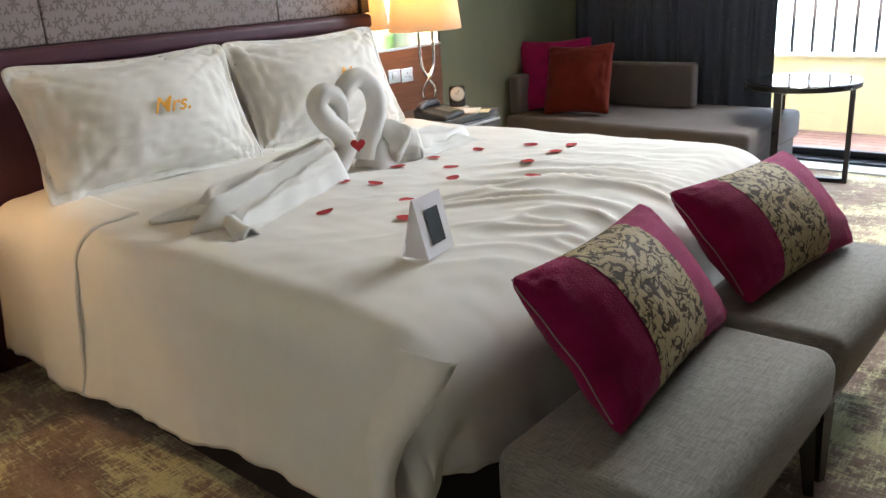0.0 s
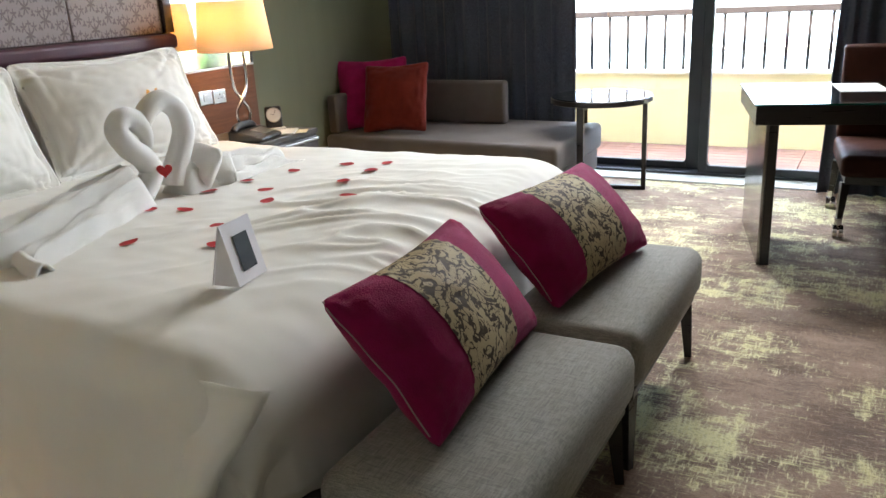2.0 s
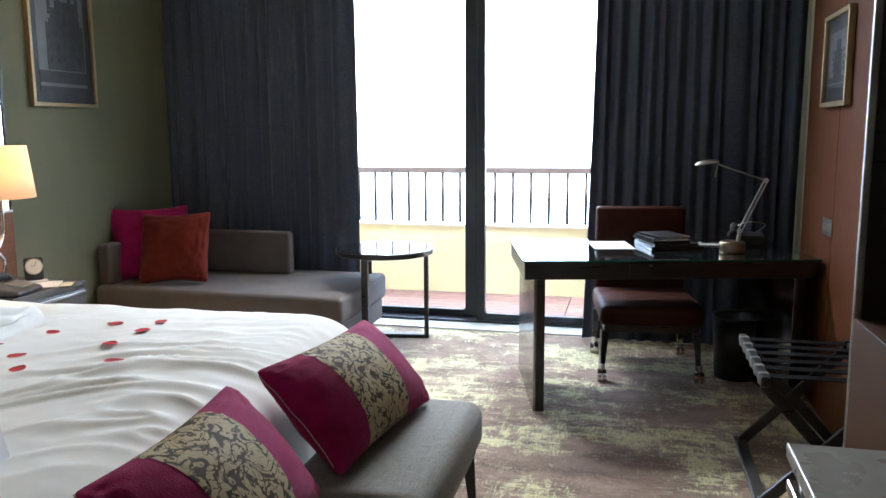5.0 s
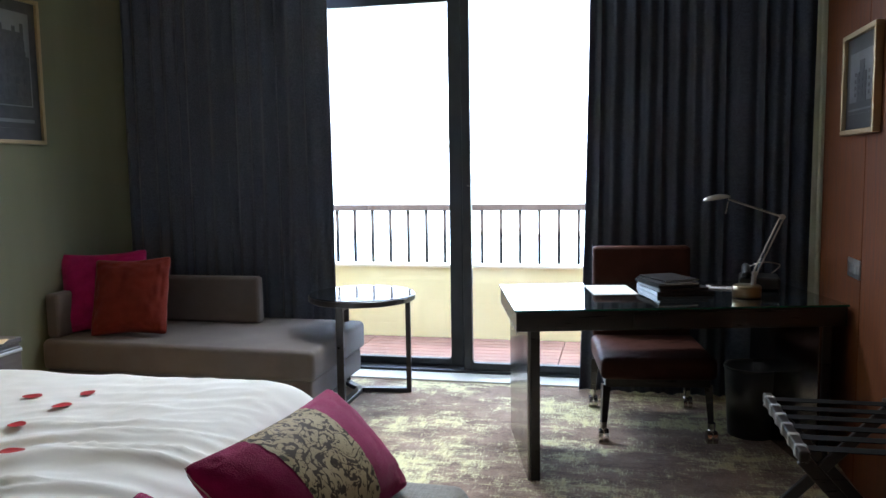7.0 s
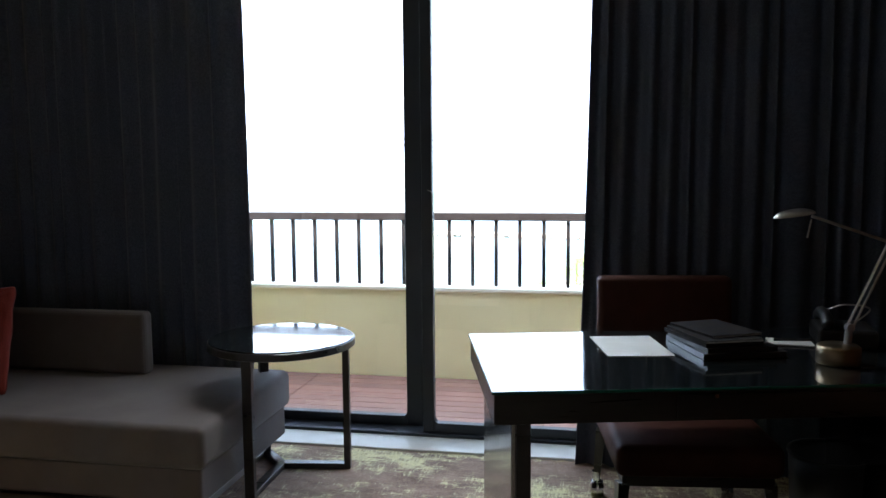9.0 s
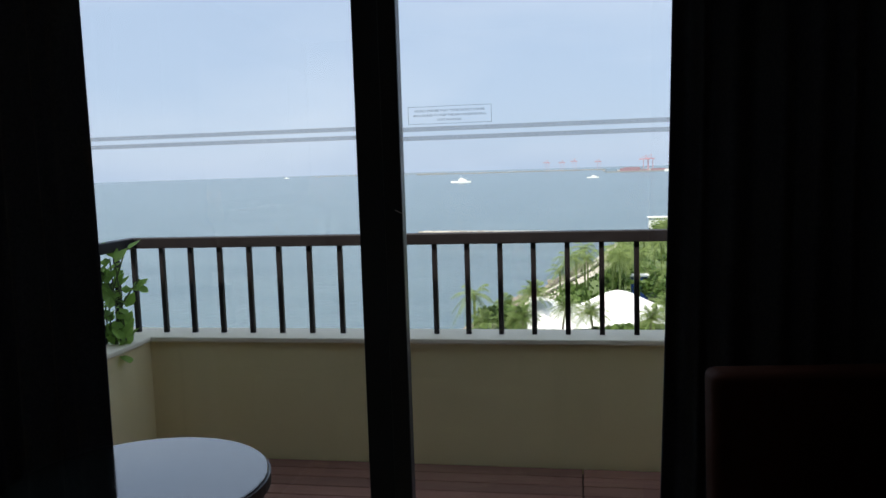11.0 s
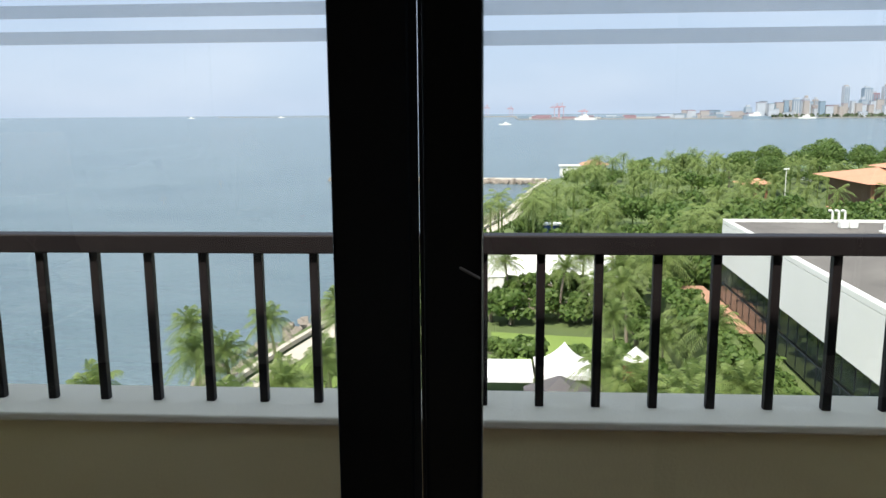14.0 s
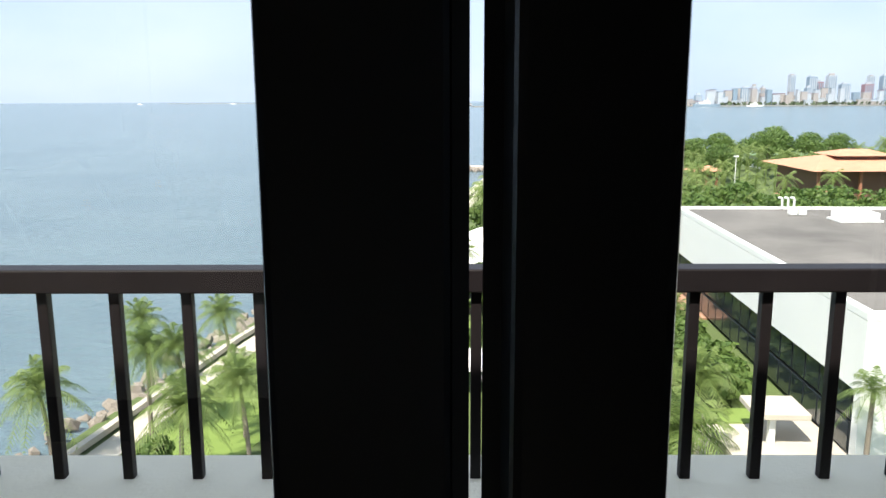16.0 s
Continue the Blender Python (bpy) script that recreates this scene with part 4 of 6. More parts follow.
def slab(bm, pts, th):
    """A flat board of thickness th on four corners."""
    a = [Vector(p) for p in pts]
    nrm = (a[1] - a[0]).cross(a[3] - a[0]).normalized() * th
    lo, hi = [bm.verts.new(p) for p in a], [bm.verts.new(p + nrm) for p in a]
    bm.faces.new(hi)
    bm.faces.new(lo[::-1])
    for k in range(4):
        bm.faces.new((lo[k], lo[(k + 1) % 4], hi[(k + 1) % 4], hi[k]))
    return bm


part("front_leaf", slab(bmesh.new(), ((0.036, -0.06, 0), (0.036, 0.06, 0), (0.0, 0.06, 0.145), (0.0, -0.06, 0.145)), 0.002), CARD, tc)
part("back_leaf", slab(bmesh.new(), ((-0.036, 0.06, 0), (-0.036, -0.06, 0), (0.0, -0.06, 0.145), (0.0, 0.06, 0.145)), 0.002), CARD, tc)
part("end_leaf", slab(bmesh.new(), ((-0.034, -0.057, 0), (0.034, -0.057, 0), (0.001, -0.057, 0.14), (-0.001, -0.057, 0.14)), 0.001), CARD, tc)
part("print", slab(bmesh.new(), ((0.0323, -0.028, 0.028), (0.0323, 0.030, 0.028), (0.0108, 0.030, 0.113), (0.0108, -0.028, 0.113)), 0.0012), SCREEN, tc, "dark printed panel")


# ---- benches ----
def bench(yc, label):
    b = thing("bench", label, "bench", "bed-end benches", pose(0.385, yc, 0))
    bm = B((-0.215, -0.412, 0.245), (0.215, 0.412, 0.412), 0.05, 5)
    for v in bm.verts:
        if v.co.z > 0.38:
            v.co.z += 0.016 * (1 - (v.co.x / 0.215) ** 2) * (1 - (v.co.y / 0.412) ** 2)
    part("seat", bm, GREY, b, "grey woven upholstered seat", True)
    part("apron", B((-0.19, -0.385, 0.215), (0.19, 0.385, 0.243), 0.004), EBONY, b)
    for sx in (-1, 1):
        for sy in (-1, 1):
            bm = bmesh.new()
            cyl(bm, (0.165 * sx, 0.36 * sy, 0.215), (0.178 * sx, 0.385 * sy, 0.0), 0.030, 0.017, 4)
            part("leg", bm, EBONY, b)


bench(1.73, "grey upholstered bench holding a magenta cushion")
bench(2.572, "grey upholstered bench at the far corner of the bed")


def band_cushion(m, w, h, seed):
    c = thing("bench_cushion", "magenta velvet cushion with a gold brocade band", "cushion", "bench cushions", m)
    part("cover", stuffed(w, h, 0.21, 44, 0, seed, 0.006, inset=0.055, corner=30.0, puff=2.3), MAGENTA, c, "", True)
    part("brocade_band", stuffed(w, h, 0.21, 44, 0, seed, 0.006, lambda a: -0.54 < a < 0.29, 0.0015, inset=0.055, corner=30.0, puff=2.3), BROCADE, c, "gold and dark brown brocade band", True)
    edge = []
    for k in (3,):
        for j in range(12):
            t = -1 + 2 * j / 12
            a, b = ((t, -1), (1, t), (-t, 1), (-1, -t))[k]
            pull = 1 / (abs(a) ** 30 + abs(b) ** 30) ** (1 / 30)
            edge.append(Vector((a * (w / 2 + 0.001) * pull * (1 - 0.055 * (1 - b * b) ** 1.3), b * (h / 2 + 0.001) * pull * (1 - 0.088 * (1 - a * a) ** 1.3), 0.007 * nz(a * w / 2, b * h / 2, seed + 3, 12))))
    part("piping", tube(bmesh.new(), smooth_path(edge, 3), 0.0017, 6), PIPING, c, "thin pale piping")


band_cushion(basis((-0.091, 0.996, -0.024), (-0.65, -0.041, 0.759), (0.236, 1.786, 0.574)), 0.675, 0.375, 3.0)
band_cushion(basis((0.105, 0.994, -0.016), (-0.684, 0.083, 0.725), (0.262, 2.572, 0.566)), 0.70, 0.37, 4.0)


# ---- bedside tables ----
def bedside(m, mirrored):
    n = thing("nightstand", "grey-brown veneered nightstand with a drawer", "nightstand", "nightstands", m)
    part("body", B((-0.225, -0.245, 0.05), (0.215, 0.245, 0.575), 0.003), NIGHT, n)
    part("top", B((-0.23, -0.25, 0.577), (0.225, 0.25, 0.600), 0.003), NIGHT, n)
    part("plinth", B((-0.2, -0.22, 0), (0.18, 0.22, 0.048)), EBONY, n)
    for a, b in ((0.32, 0.56), (0.065, 0.31)):
        d = part("drawer", B((0.216, -0.235, a), (0.232, 0.235, b), 0.003), NIGHT, n)
        part("handle", B((0.233, -0.235, b - 0.022), (0.240, 0.235, b - 0.008), 0.002), STEEL, d)
    return n


def table_lamp(m):
    l = thing("table_lamp", "lit table lamp with a cream drum shade and looped chrome stem", "table lamp", "bedside lamps", m)
    bm = lathe(bmesh.new(), [(0.165, 0.70), (0.192, 0.455), (0.189, 0.455), (0.162, 0.70)], 48, cap=False)
    part("shade", bm, SHADE, l, "cream cloth drum shade", True)
    rod = smooth_path([(0, -0.052, 0.50), (0, -0.054, 0.36), (0, -0.045, 0.27), (0, 0.0, 0.205), (0, 0.047, 0.145), (0, 0.036, 0.090), (0, 0.0, 0.070), (0, -0.036, 0.090), (0, -0.047, 0.145), (0.008, 0.0, 0.210), (0, 0.045, 0.27), (0, 0.054, 0.36), (0, 0.052, 0.50)], 8)
    part("stem", tube(bmesh.new(), rod, 0.0085, 10), CHROME, l, "looped chrome stem", True)
    part("spider", tube(bmesh.new(), [Vector((0, -0.18, 0.52)), Vector((0, 0, 0.50)), Vector((0, 0.18, 0.52))], 0.003, 6), CHROME, l)
    part("base", lathe(bmesh.new(), [(0.075, 0.0), (0.075, 0.012), (0.02, 0.018), (0.008, 0.07)], 32), CHROME, l, "", True)
    return l


ns = bedside(pose(-1.90, 3.575, 0), 0)
copy_thing(ns, pose(-1.90, 0.715, 0))
tl = table_lamp(pose(-1.86, 3.45, 0.601))
copy_thing(tl, pose(-1.86, 0.72, 0.601))

ph = thing("telephone", "black desk telephone with a silver panel on the nightstand", "telephone", m=pose(-1.80, 3.435, 0.601, 0, 0, 12))
bm = B((-0.085, -0.11, 0), (0.115, 0.11, 0.062), 0.014, 3)
for v in bm.verts:
    if v.co.z > 0.03:
        v.co.z -= 0.19 * (v.co.x + 0.085)
part("body", bm, BLACK, ph)
part("handset", tube(bmesh.new(), smooth_path([(-0.05, -0.10, 0.055), (-0.05, -0.06, 0.074), (-0.05, 0.06, 0.074), (-0.05, 0.10, 0.055)], 5), 0.019, 10), BLACK, ph, "", True)
part("key_panel", box(bmesh.new(), (-0.005, -0.02, 0.0), (0.085, 0.09, 0.003), 0.001, 1, pose(0, 0, 0.0485, 0, 10.8, 0)), STEEL, ph)
ck = thing("alarm_clock", "round-faced clock on a dark stand with a white base", "clock", m=pose(-1.88, 3.705, 0.601, 0, 0, -46))
part("stand", B((-0.016, -0.046, 0.012), (0.012, 0.046, 0.130), 0.013, 3), BLACK, ck)
face = bmesh.new()
cyl(face, (0.0125, 0, 0.085), (0.017, 0, 0.085), 0.038, n=32)
part("face", face, WHITE, ck, "round white dial")
part("bezel", tube(bmesh.new(), [Vector((0.015, 0.039 * math.cos(a), 0.085 + 0.039 * math.sin(a))) for a in [k * math.pi / 16 for k in range(33)]], 0.003, 8), STEEL, ck)
for ang, ln in ((70, 0.018), (-25, 0.028)):
    part("hand", box(bmesh.new(), (0.0172, -0.001, 0), (0.0180, 0.001, ln), 0, 1, pose(0, 0, 0.085, ang, 0, 0)), BLACK, ck)
part("base", B((-0.03, -0.06, 0.0), (0.045, 0.06, 0.012), 0.004), WHITE, ck)
np_ = thing("notepad", "white notepad with cream pages on the nightstand", "notepad", m=pose(-1.765, 3.655, 0.601, 0, 0, 30))
part("cover", B((-0.06, -0.085, 0), (0.06, 0.085, 0.006), 0.001), WHITE, np_)
part("page", B((0.062, -0.06, 0), (0.12, 0.05, 0.002)), CREAM, np_)


# ---- chaise and side table ----
ch = thing("chaise_longue", "taupe chaise longue against the wall under the curtain", "chaise")
part("base", B((-2.20, 4.605, 0.085), (-0.575, 5.43, 0.225), 0.012, 3), CHAISE, ch)
part("plinth", B((-2.10, 4.72, 0.0), (-0.665, 5.40, 0.084)), EBONY, ch)
part("plinth_strip", B((-2.10, 4.70, 0.0), (-0.645, 4.719, 0.030), 0.002, 1), STEEL, ch, "thin metal plinth strip")
part("plinth_strip", B((-0.664, 4.72, 0.0), (-0.645, 5.40, 0.030), 0.002, 1), STEEL, ch, "thin metal plinth strip")
bm = B((-2.20, 4.565, 0.227), (-0.545, 5.440, 0.400), 0.035, 4)
for v in bm.verts:
    if v.co.z > 0.36:
        v.co.z += 0.012 * nz(v.co.x, v.co.y, 0, 3)
part("seat_cushion", bm, CHAISE, ch, "", True)
part("backrest", B((-2.20, 5.205, 0.402), (-1.155, 5.285, 0.693), 0.022, 3), CHAISE, ch)
part("armrest", B((-2.205, 4.625, 0.402), (-2.125, 5.218, 0.660), 0.02, 3), CHAISE, ch)


def plain_cushion(m, w, material, label, seed, wr):
    c = thing("sofa_cushion", label, "cushion", "chaise cushions", m)
    part("cover", stuffed(w, w * 0.98, 0.17, 36, 0, seed, wr, inset=0.05, corner=24.0, puff=2.5), material, c, "", True)


plain_cushion(basis((0.85, 0.5, 0.02), (-0.12, 0.22, 1), (-2.00, 4.90, 0.640)), 0.49, MAGENTA, "magenta velvet cushion leaning on the chaise arm", 8.0, 0.006)
plain_cushion(basis((1, 0.10, 0.05), (-0.30, 0.30, 1), (-1.77, 4.81, 0.625)), 0.47, ORANGE, "rust orange crinkled velvet cushion on the chaise", 9.0, 0.012)

tb = thing("side_table", "round black side table with a glass top and three legs", "side table", m=pose(-0.462, 5.145, 0))
part("tabletop", lathe(bmesh.new(), [(0.306, 0.581), (0.314, 0.585), (0.314, 0.612), (0.310, 0.614)], 64), EBONY, tb)
part("glass", lathe(bmesh.new(), [(0.306, 0.6145), (0.308, 0.617), (0.306, 0.620)], 64), GLOSS, tb, "black glass inlay")
feet = ((0.244, 0.128), (-0.046, -0.262), (-0.190, 0.225))
hub = Vector((-0.055, 0.085, 0))
for x, y in feet:
    d = Vector((x, y, 0)) - hub
    a = math.degrees(math.atan2(d.y, d.x))
    leg = part("leg", box(bmesh.new(), (-0.014, -0.021, 0.0), (0.014, 0.021, 0.578), 0.002, 1, pose(x, y, 0, 0, 0, a)), EBONY, tb)
    part("foot_bar", box(bmesh.new(), (0.0, -0.021, 0.0), (d.length - 0.012, 0.021, 0.026), 0.002, 1, pose(hub.x, hub.y, 0, 0, 0, a)), EBONY, tb)
    part("top_bar", box(bmesh.new(), (0.0, -0.018, 0.556), (d.length - 0.012, 0.018, 0.5775), 0.002, 1, pose(hub.x, hub.y, 0, 0, 0, a)), EBONY, tb)

# ---- desk ----
DA = 13.6
DM = pose(0.598, 4.002, 0, 0, 0, DA)
DW, DD = 1.415, 0.745
dk = thing("desk", "black lacquer writing desk with a glass top, set at an angle", "desk", m=DM)
part("apron", B((0.004, 0.004, 0.655), (DW - 0.004, DD - 0.004, 0.738), 0.003), EBONY, dk)
part("glass_top", B((0, 0, 0.7395), (DW, DD, 0.7480), 0.001, 1), GLOSS, dk, "dark glass desk top")
for lo, hi in (((0.0, -0.0025, 0.7395), (DW, -0.0002, 0.7475)), ((-0.0025, 0.0, 0.7395), (-0.0002, DD, 0.7475))):
    part("glass_edge", B(lo, hi), JADE, dk, "green glass edge")
for i, x in enumerate((0.035, DW - 0.135)):
    for y in (0.012, DD - 0.082):
        part("leg", B((x + 0.030, y, 0.0), (x + 0.070, y + 0.070, 0.654), 0.003), EBONY, dk)
    part("side_panel", B((x + 0.016, 0.014, 0.0), (x + 0.0295, DD - 0.014, 0.654), 0.002), DARK_CHROME, dk, "dark polished chrome side panel")
part("drawer", B((0.50, -0.0035, 0.665), (1.20, 0.0035, 0.730), 0.001), EBONY, dk)
knob = bmesh.new()
cyl(knob, (0.60, -0.004, 0.728), (0.60, -0.016, 0.728), 0.006, n=12)
part("drawer_knob", knob, CHROME, dk)


def on_desk(x, y, rz=0.0, z=0.749):
    return DM @ pose(x, y, z, 0, 0, rz)


sh = part("paper_sheet", B((-0.105, -0.148, 0), (0.105, 0.148, 0.0012)), PAPER)
sh.matrix_world = on_desk(0.515, 0.505, -2)
tagged(sh, "single sheet of white paper on the desk", "paper")
for i, (dx, dy, rz, w, d, h, c, lab) in enumerate(((0.02, 0.0, 3, 0.27, 0.30, 0.018, BLACK, "black leather folder under a pile of magazines"), (0.01, 0.0, 6, 0.235, 0.28, 0.014, BLACK, "black guest directory in a pile on the desk"),
                                          (-0.015, 0.01, 9, 0.20, 0.27, 0.012, COVER, "dark-covered magazine in a pile on the desk"), (-0.015, 0.0, 7, 0.195, 0.265, 0.009, COVER, "glossy magazine in a pile on the desk"),
                                          (0.0, 0.03, 14, 0.18, 0.24, 0.008, COVER, "glossy magazine on top of the pile"))):
    z = 0.749 + (0, 0.0185, 0.033, 0.0455, 0.055)[i]
    b = thing("magazine" if i > 1 else "folder", lab, "magazine" if i > 1 else "folder", "desk pile", on_desk(0.790 + dx, 0.45 + dy, rz, z))
    part("page_block", B((-w / 2 + 0.002, -d / 2 + 0.002, 0.0015), (w / 2 - 0.003, d / 2 - 0.002, h - 0.0015)), COVER if i == 2 else PAPER if i > 2 else BLACK, b)
    part("front_cover", B((-w / 2, -d / 2, h - 0.0013), (w / 2, d / 2, h)), c, b)
    part("back_cover", B((-w / 2, -d / 2, 0), (w / 2, d / 2, 0.0013)), c, b)
    part("spine", B((-w / 2 - 0.0015, -d / 2, 0), (-w / 2, d / 2, h)), c, b)
n2 = thing("desk_notepad", "small white notepad with a dark pen on the desk", "notepad", m=on_desk(1.055, 0.50, -18))
part("pad", B((-0.07, -0.05, 0), (0.07, 0.05, 0.006), 0.001), PAPER, n2)
pen = bmesh.new()
cyl(pen, (-0.05, 0.0, 0.011), (0.08, 0.02, 0.011), 0.0045, 0.004, 8)
part("pen", pen, BLACK, n2)

lm = thing("desk_lamp", "brushed steel jointed desk lamp", "desk lamp", m=pose(1.582, 4.475, 0.749))
part("base", lathe(bmesh.new(), [(0.060, 0.0), (0.062, 0.004), (0.062, 0.050), (0.056, 0.056)], 40), BRASS, lm, "brushed dark brass base", True)
part("post", cyl(bmesh.new(), (0.03, 0.02, 0.05), (0.035, 0.022, 0.115), 0.012, 0.010, 14), STEEL, lm)
E1, E2, E3 = Vector((0.035, 0.022, 0.105)), Vector((0.152, 0.060, 0.358)), Vector((-0.085, 0.02, 0.440))
for o in (-0.009, 0.009):
    part("lower_arm", cyl(bmesh.new(), E1 + Vector((o, 0, 0)), E2 + Vector((o, 0, 0)), 0.0038, n=8), STEEL, lm)
part("upper_arm", cyl(bmesh.new(), E2, E3, 0.0045, n=8), STEEL, lm)
for e in (E1, E2):
    part("joint", cyl(bmesh.new(), e + Vector((0, -0.013, 0)), e + Vector((0, 0.013, 0)), 0.012, n=16), STEEL, lm)


def head_pt(u, v):
    a, q = u * 2 * math.pi, v
    r = math.sin(q * math.pi / 2)
    return (0.058 * r * math.cos(a), 0.034 * r * math.sin(a), 0.019 * math.cos(q * math.pi / 2))


hd = part("head", sheet(28, 8, head_pt), STEEL, lm, "oval steel lamp head", True)
hd.matrix_local = pose(-0.135, 0.012, 0.440, 0, -8, 5)
hd.modifiers.new("shell", 'SOLIDIFY').thickness = 0.003
part("neck_pin", cyl(bmesh.new(), (-0.085, 0.02, 0.43), (-0.095, 0.018, 0.375), 0.003, n=8), STEEL, lm)

tp = thing("desk_telephone", "black telephone beside the desk lamp", "telephone", m=on_desk(1.235, 0.50, -20))
bm = B((-0.09, -0.10, 0), (0.09, 0.10, 0.06), 0.012, 3)
part("body", bm, BLACK, tp)
part("handset", tube(bmesh.new(), smooth_path([(-0.06, -0.10, 0.07), (-0.06, -0.05, 0.092), (-0.06, 0.05, 0.092), (-0.06, 0.10, 0.07)], 5), 0.02, 10), BLACK, tp, "", True)
part("cord", tube(bmesh.new(), smooth_path([(0.05, 0.09, 0.05), (0.10, 0.10, 0.10), (0.02, 0.08, 0.115), (-0.04, 0.10, 0.09)], 8), 0.003, 6), STEEL, tp)


# ---- desk chair ----
cr = thing("desk_chair", "brown leather desk chair on chrome castors", "chair", m=pose(1.172, 4.915, 0, 0, 0, 7.0))
bm = B((-0.275, -0.335, 0.315), (0.275, 0.24, 0.425), 0.03, 4)
part("seat", bm, LEATHER, cr, "", True)
bm = B((-0.262, 0.232, 0.40), (0.262, 0.315, 0.905), 0.022, 4)
for v in bm.verts:
    v.co.y += 0.07 * max(0, v.co.z - 0.45) - 0.02 * (1 - (v.co.x / 0.262) ** 2)
part("backrest", bm, LEATHER, cr, "", True)
part("seat_rail", B((-0.25, -0.30, 0.275), (0.25, 0.25, 0.313), 0.004), EBONY, cr)
for sx in (-1, 1):
    for y, k in ((-0.29, 0), (0.285, 1)):
        part("leg", cyl(bmesh.new(), (0.245 * sx, y - 0.02 * (1 - 2 * k) * -1, 0.28), (0.258 * sx, y, 0.062), 0.028, 0.017, 4), EBONY, cr)
        c = part("castor", cyl(bmesh.new(), (0.258 * sx, y, 0.04), (0.258 * sx, y, 0.10), 0.017, 0.019, 14), CHROME, cr, "chrome castor")
        w = bmesh.new()
        for o in (-0.014, 0.014):
            cyl(w, (0.258 * sx + o - 0.010, y - 0.010, 0.032), (0.258 * sx + o + 0.010, y - 0.010, 0.032), 0.032, n=20)
        part("wheel", w, CHROME, c)

# ---- luggage rack and bin ----
rk = thing("luggage_rack", "folding black wood luggage rack with webbing straps", "luggage rack", m=pose(1.775, 3.53, 0))
for y in (-0.30, 0.30):
    for s in (-1, 1):
        a, b = Vector((0.195 * s, y + 0.012 * s, 0.015)), Vector((-0.205 * s, y + 0.012 * s, 0.455))
        d = b - a
        ang = math.degrees(math.atan2(d.x, d.z))
        part("leg", box(bmesh.new(), (-0.021, -0.010, 0.0), (0.021, 0.010, d.length), 0.003, 1, pose(a.x, a.y, a.z, 0, ang, 0)), EBONY, rk)
for x in (-0.195, 0.195):
    part("foot_bar", B((x - 0.024, -0.34, 0.0), (x + 0.024, 0.34, 0.020), 0.003, 1), EBONY, rk)
    part("foot_strip", B((x - 0.020, -0.275, 0.0205), (x + 0.020, 0.275, 0.0235)), STEEL, rk, "pale metal strip on the foot bar")
for x in (-0.205, 0.205):
    part("top_rail", B((x - 0.016, -0.32, 0.452), (x + 0.016, 0.32, 0.488), 0.006, 2), EBONY, rk)
for k in range(6):
    y = -0.26 + 0.104 * k
    part("strap", B((-0.187, y - 0.024, 0.478), (0.187, y + 0.024, 0.481)), WEBBING, rk)
    for x in (-0.205, 0.205):
        part("strap_loop", B((x - 0.0185, y - 0.013, 0.449), (x + 0.0185, y + 0.013, 0.4905), 0.004, 1), LOOP if x < 0 else WEBBING, rk, "white webbing loop" if x < 0 else "")
bn = thing("waste_bin", "dark round waste bin under the desk", "waste bin", m=pose(1.675, 4.84, 0))
part("shell", lathe(bmesh.new(), [(0.115, 0.0), (0.135, 0.34), (0.131, 0.34), (0.111, 0.008)], 36), BLACK, bn, "", True)
part("rim", lathe(bmesh.new(), [(0.131, 0.335), (0.139, 0.337), (0.139, 0.348), (0.131, 0.348)], 36, cap=False), BLACK, bn)


# ---- balcony ----
PX0, PX1 = -1.53, 1.60
FZ = -0.045
setting("balcony_slab", B((PX0 - 0.3, 5.90, -0.35), (PX1 + 0.3, 7.24, FZ - 0.03)), TILE, "balcony floor slab", "slab")
bm = B((PX0 - 0.22, 7.03, -0.35), (PX1 + 0.22, 7.23, 0.535))
setting("parapet_north", bm, RENDER, "ochre rendered balcony parapet", "parapet")
setting("parapet_west", B((PX0 - 0.22, 5.90, -0.35), (PX0, 7.03, 0.535)), RENDER, "ochre rendered parapet at the balcony end", "parapet")
setting("parapet_east", B((PX1, 5.90, -0.35), (PX1 + 0.22, 7.03, 0.535)), RENDER, "ochre rendered parapet at the balcony end", "parapet")
bm = B((PX0 - 0.235, 7.012, 0.536), (PX1 + 0.235, 7.245, 0.562), 0.006, 2)
for v in bm.verts:
    v.co.z += 0.002 * nz(v.co.x, v.co.y, 0, 3)
cop = tagged(new("coping"), "pale painted coping on the parapet", "coping", kind="structure")
part("cap", bm, CAP, cop)
part("cap", B((PX0 - 0.235, 5.91, 0.536), (PX0 + 0.018, 7.010, 0.562), 0.006, 2), CAP, cop)
part("cap", B((PX1 - 0.018, 5.91, 0.536), (PX1 + 0.235, 7.010, 0.562), 0.006, 2), CAP, cop)

rail = tagged(new("balcony_railing"), "dark brown metal railing on the balcony parapet", "railing", kind="structure")
part("handrail", B((-1.675, 7.10, 0.996), (PX1 + 0.125, 7.16, 1.048), 0.004), RAIL, rail)
part("handrail", B((-1.675, 5.91, 0.996), (-1.620, 7.098, 1.048), 0.004), RAIL, rail)
part("handrail", B((PX1 + 0.07, 5.91, 0.996), (PX1 + 0.125, 7.098, 1.048), 0.004), RAIL, rail)
bar = part("baluster", B((-0.0118, -0.0118, 0.560), (0.0118, 0.0118, 0.997), 0.0015, 1), RAIL, rail)
bar.location = (-1.648, 7.130, 0)


def more_bar(x, y):
    o = bar.copy()
    scene.collection.objects.link(o)
    o.location = (x, y, 0)


for k in range(1, 22):
    more_bar(-1.648 + 0.1565 * k, 7.130)
for k in range(1, 8):
    more_bar(-1.648, 7.130 - 0.1565 * k)
    more_bar(PX1 + 0.0975, 7.130 - 0.1565 * k)

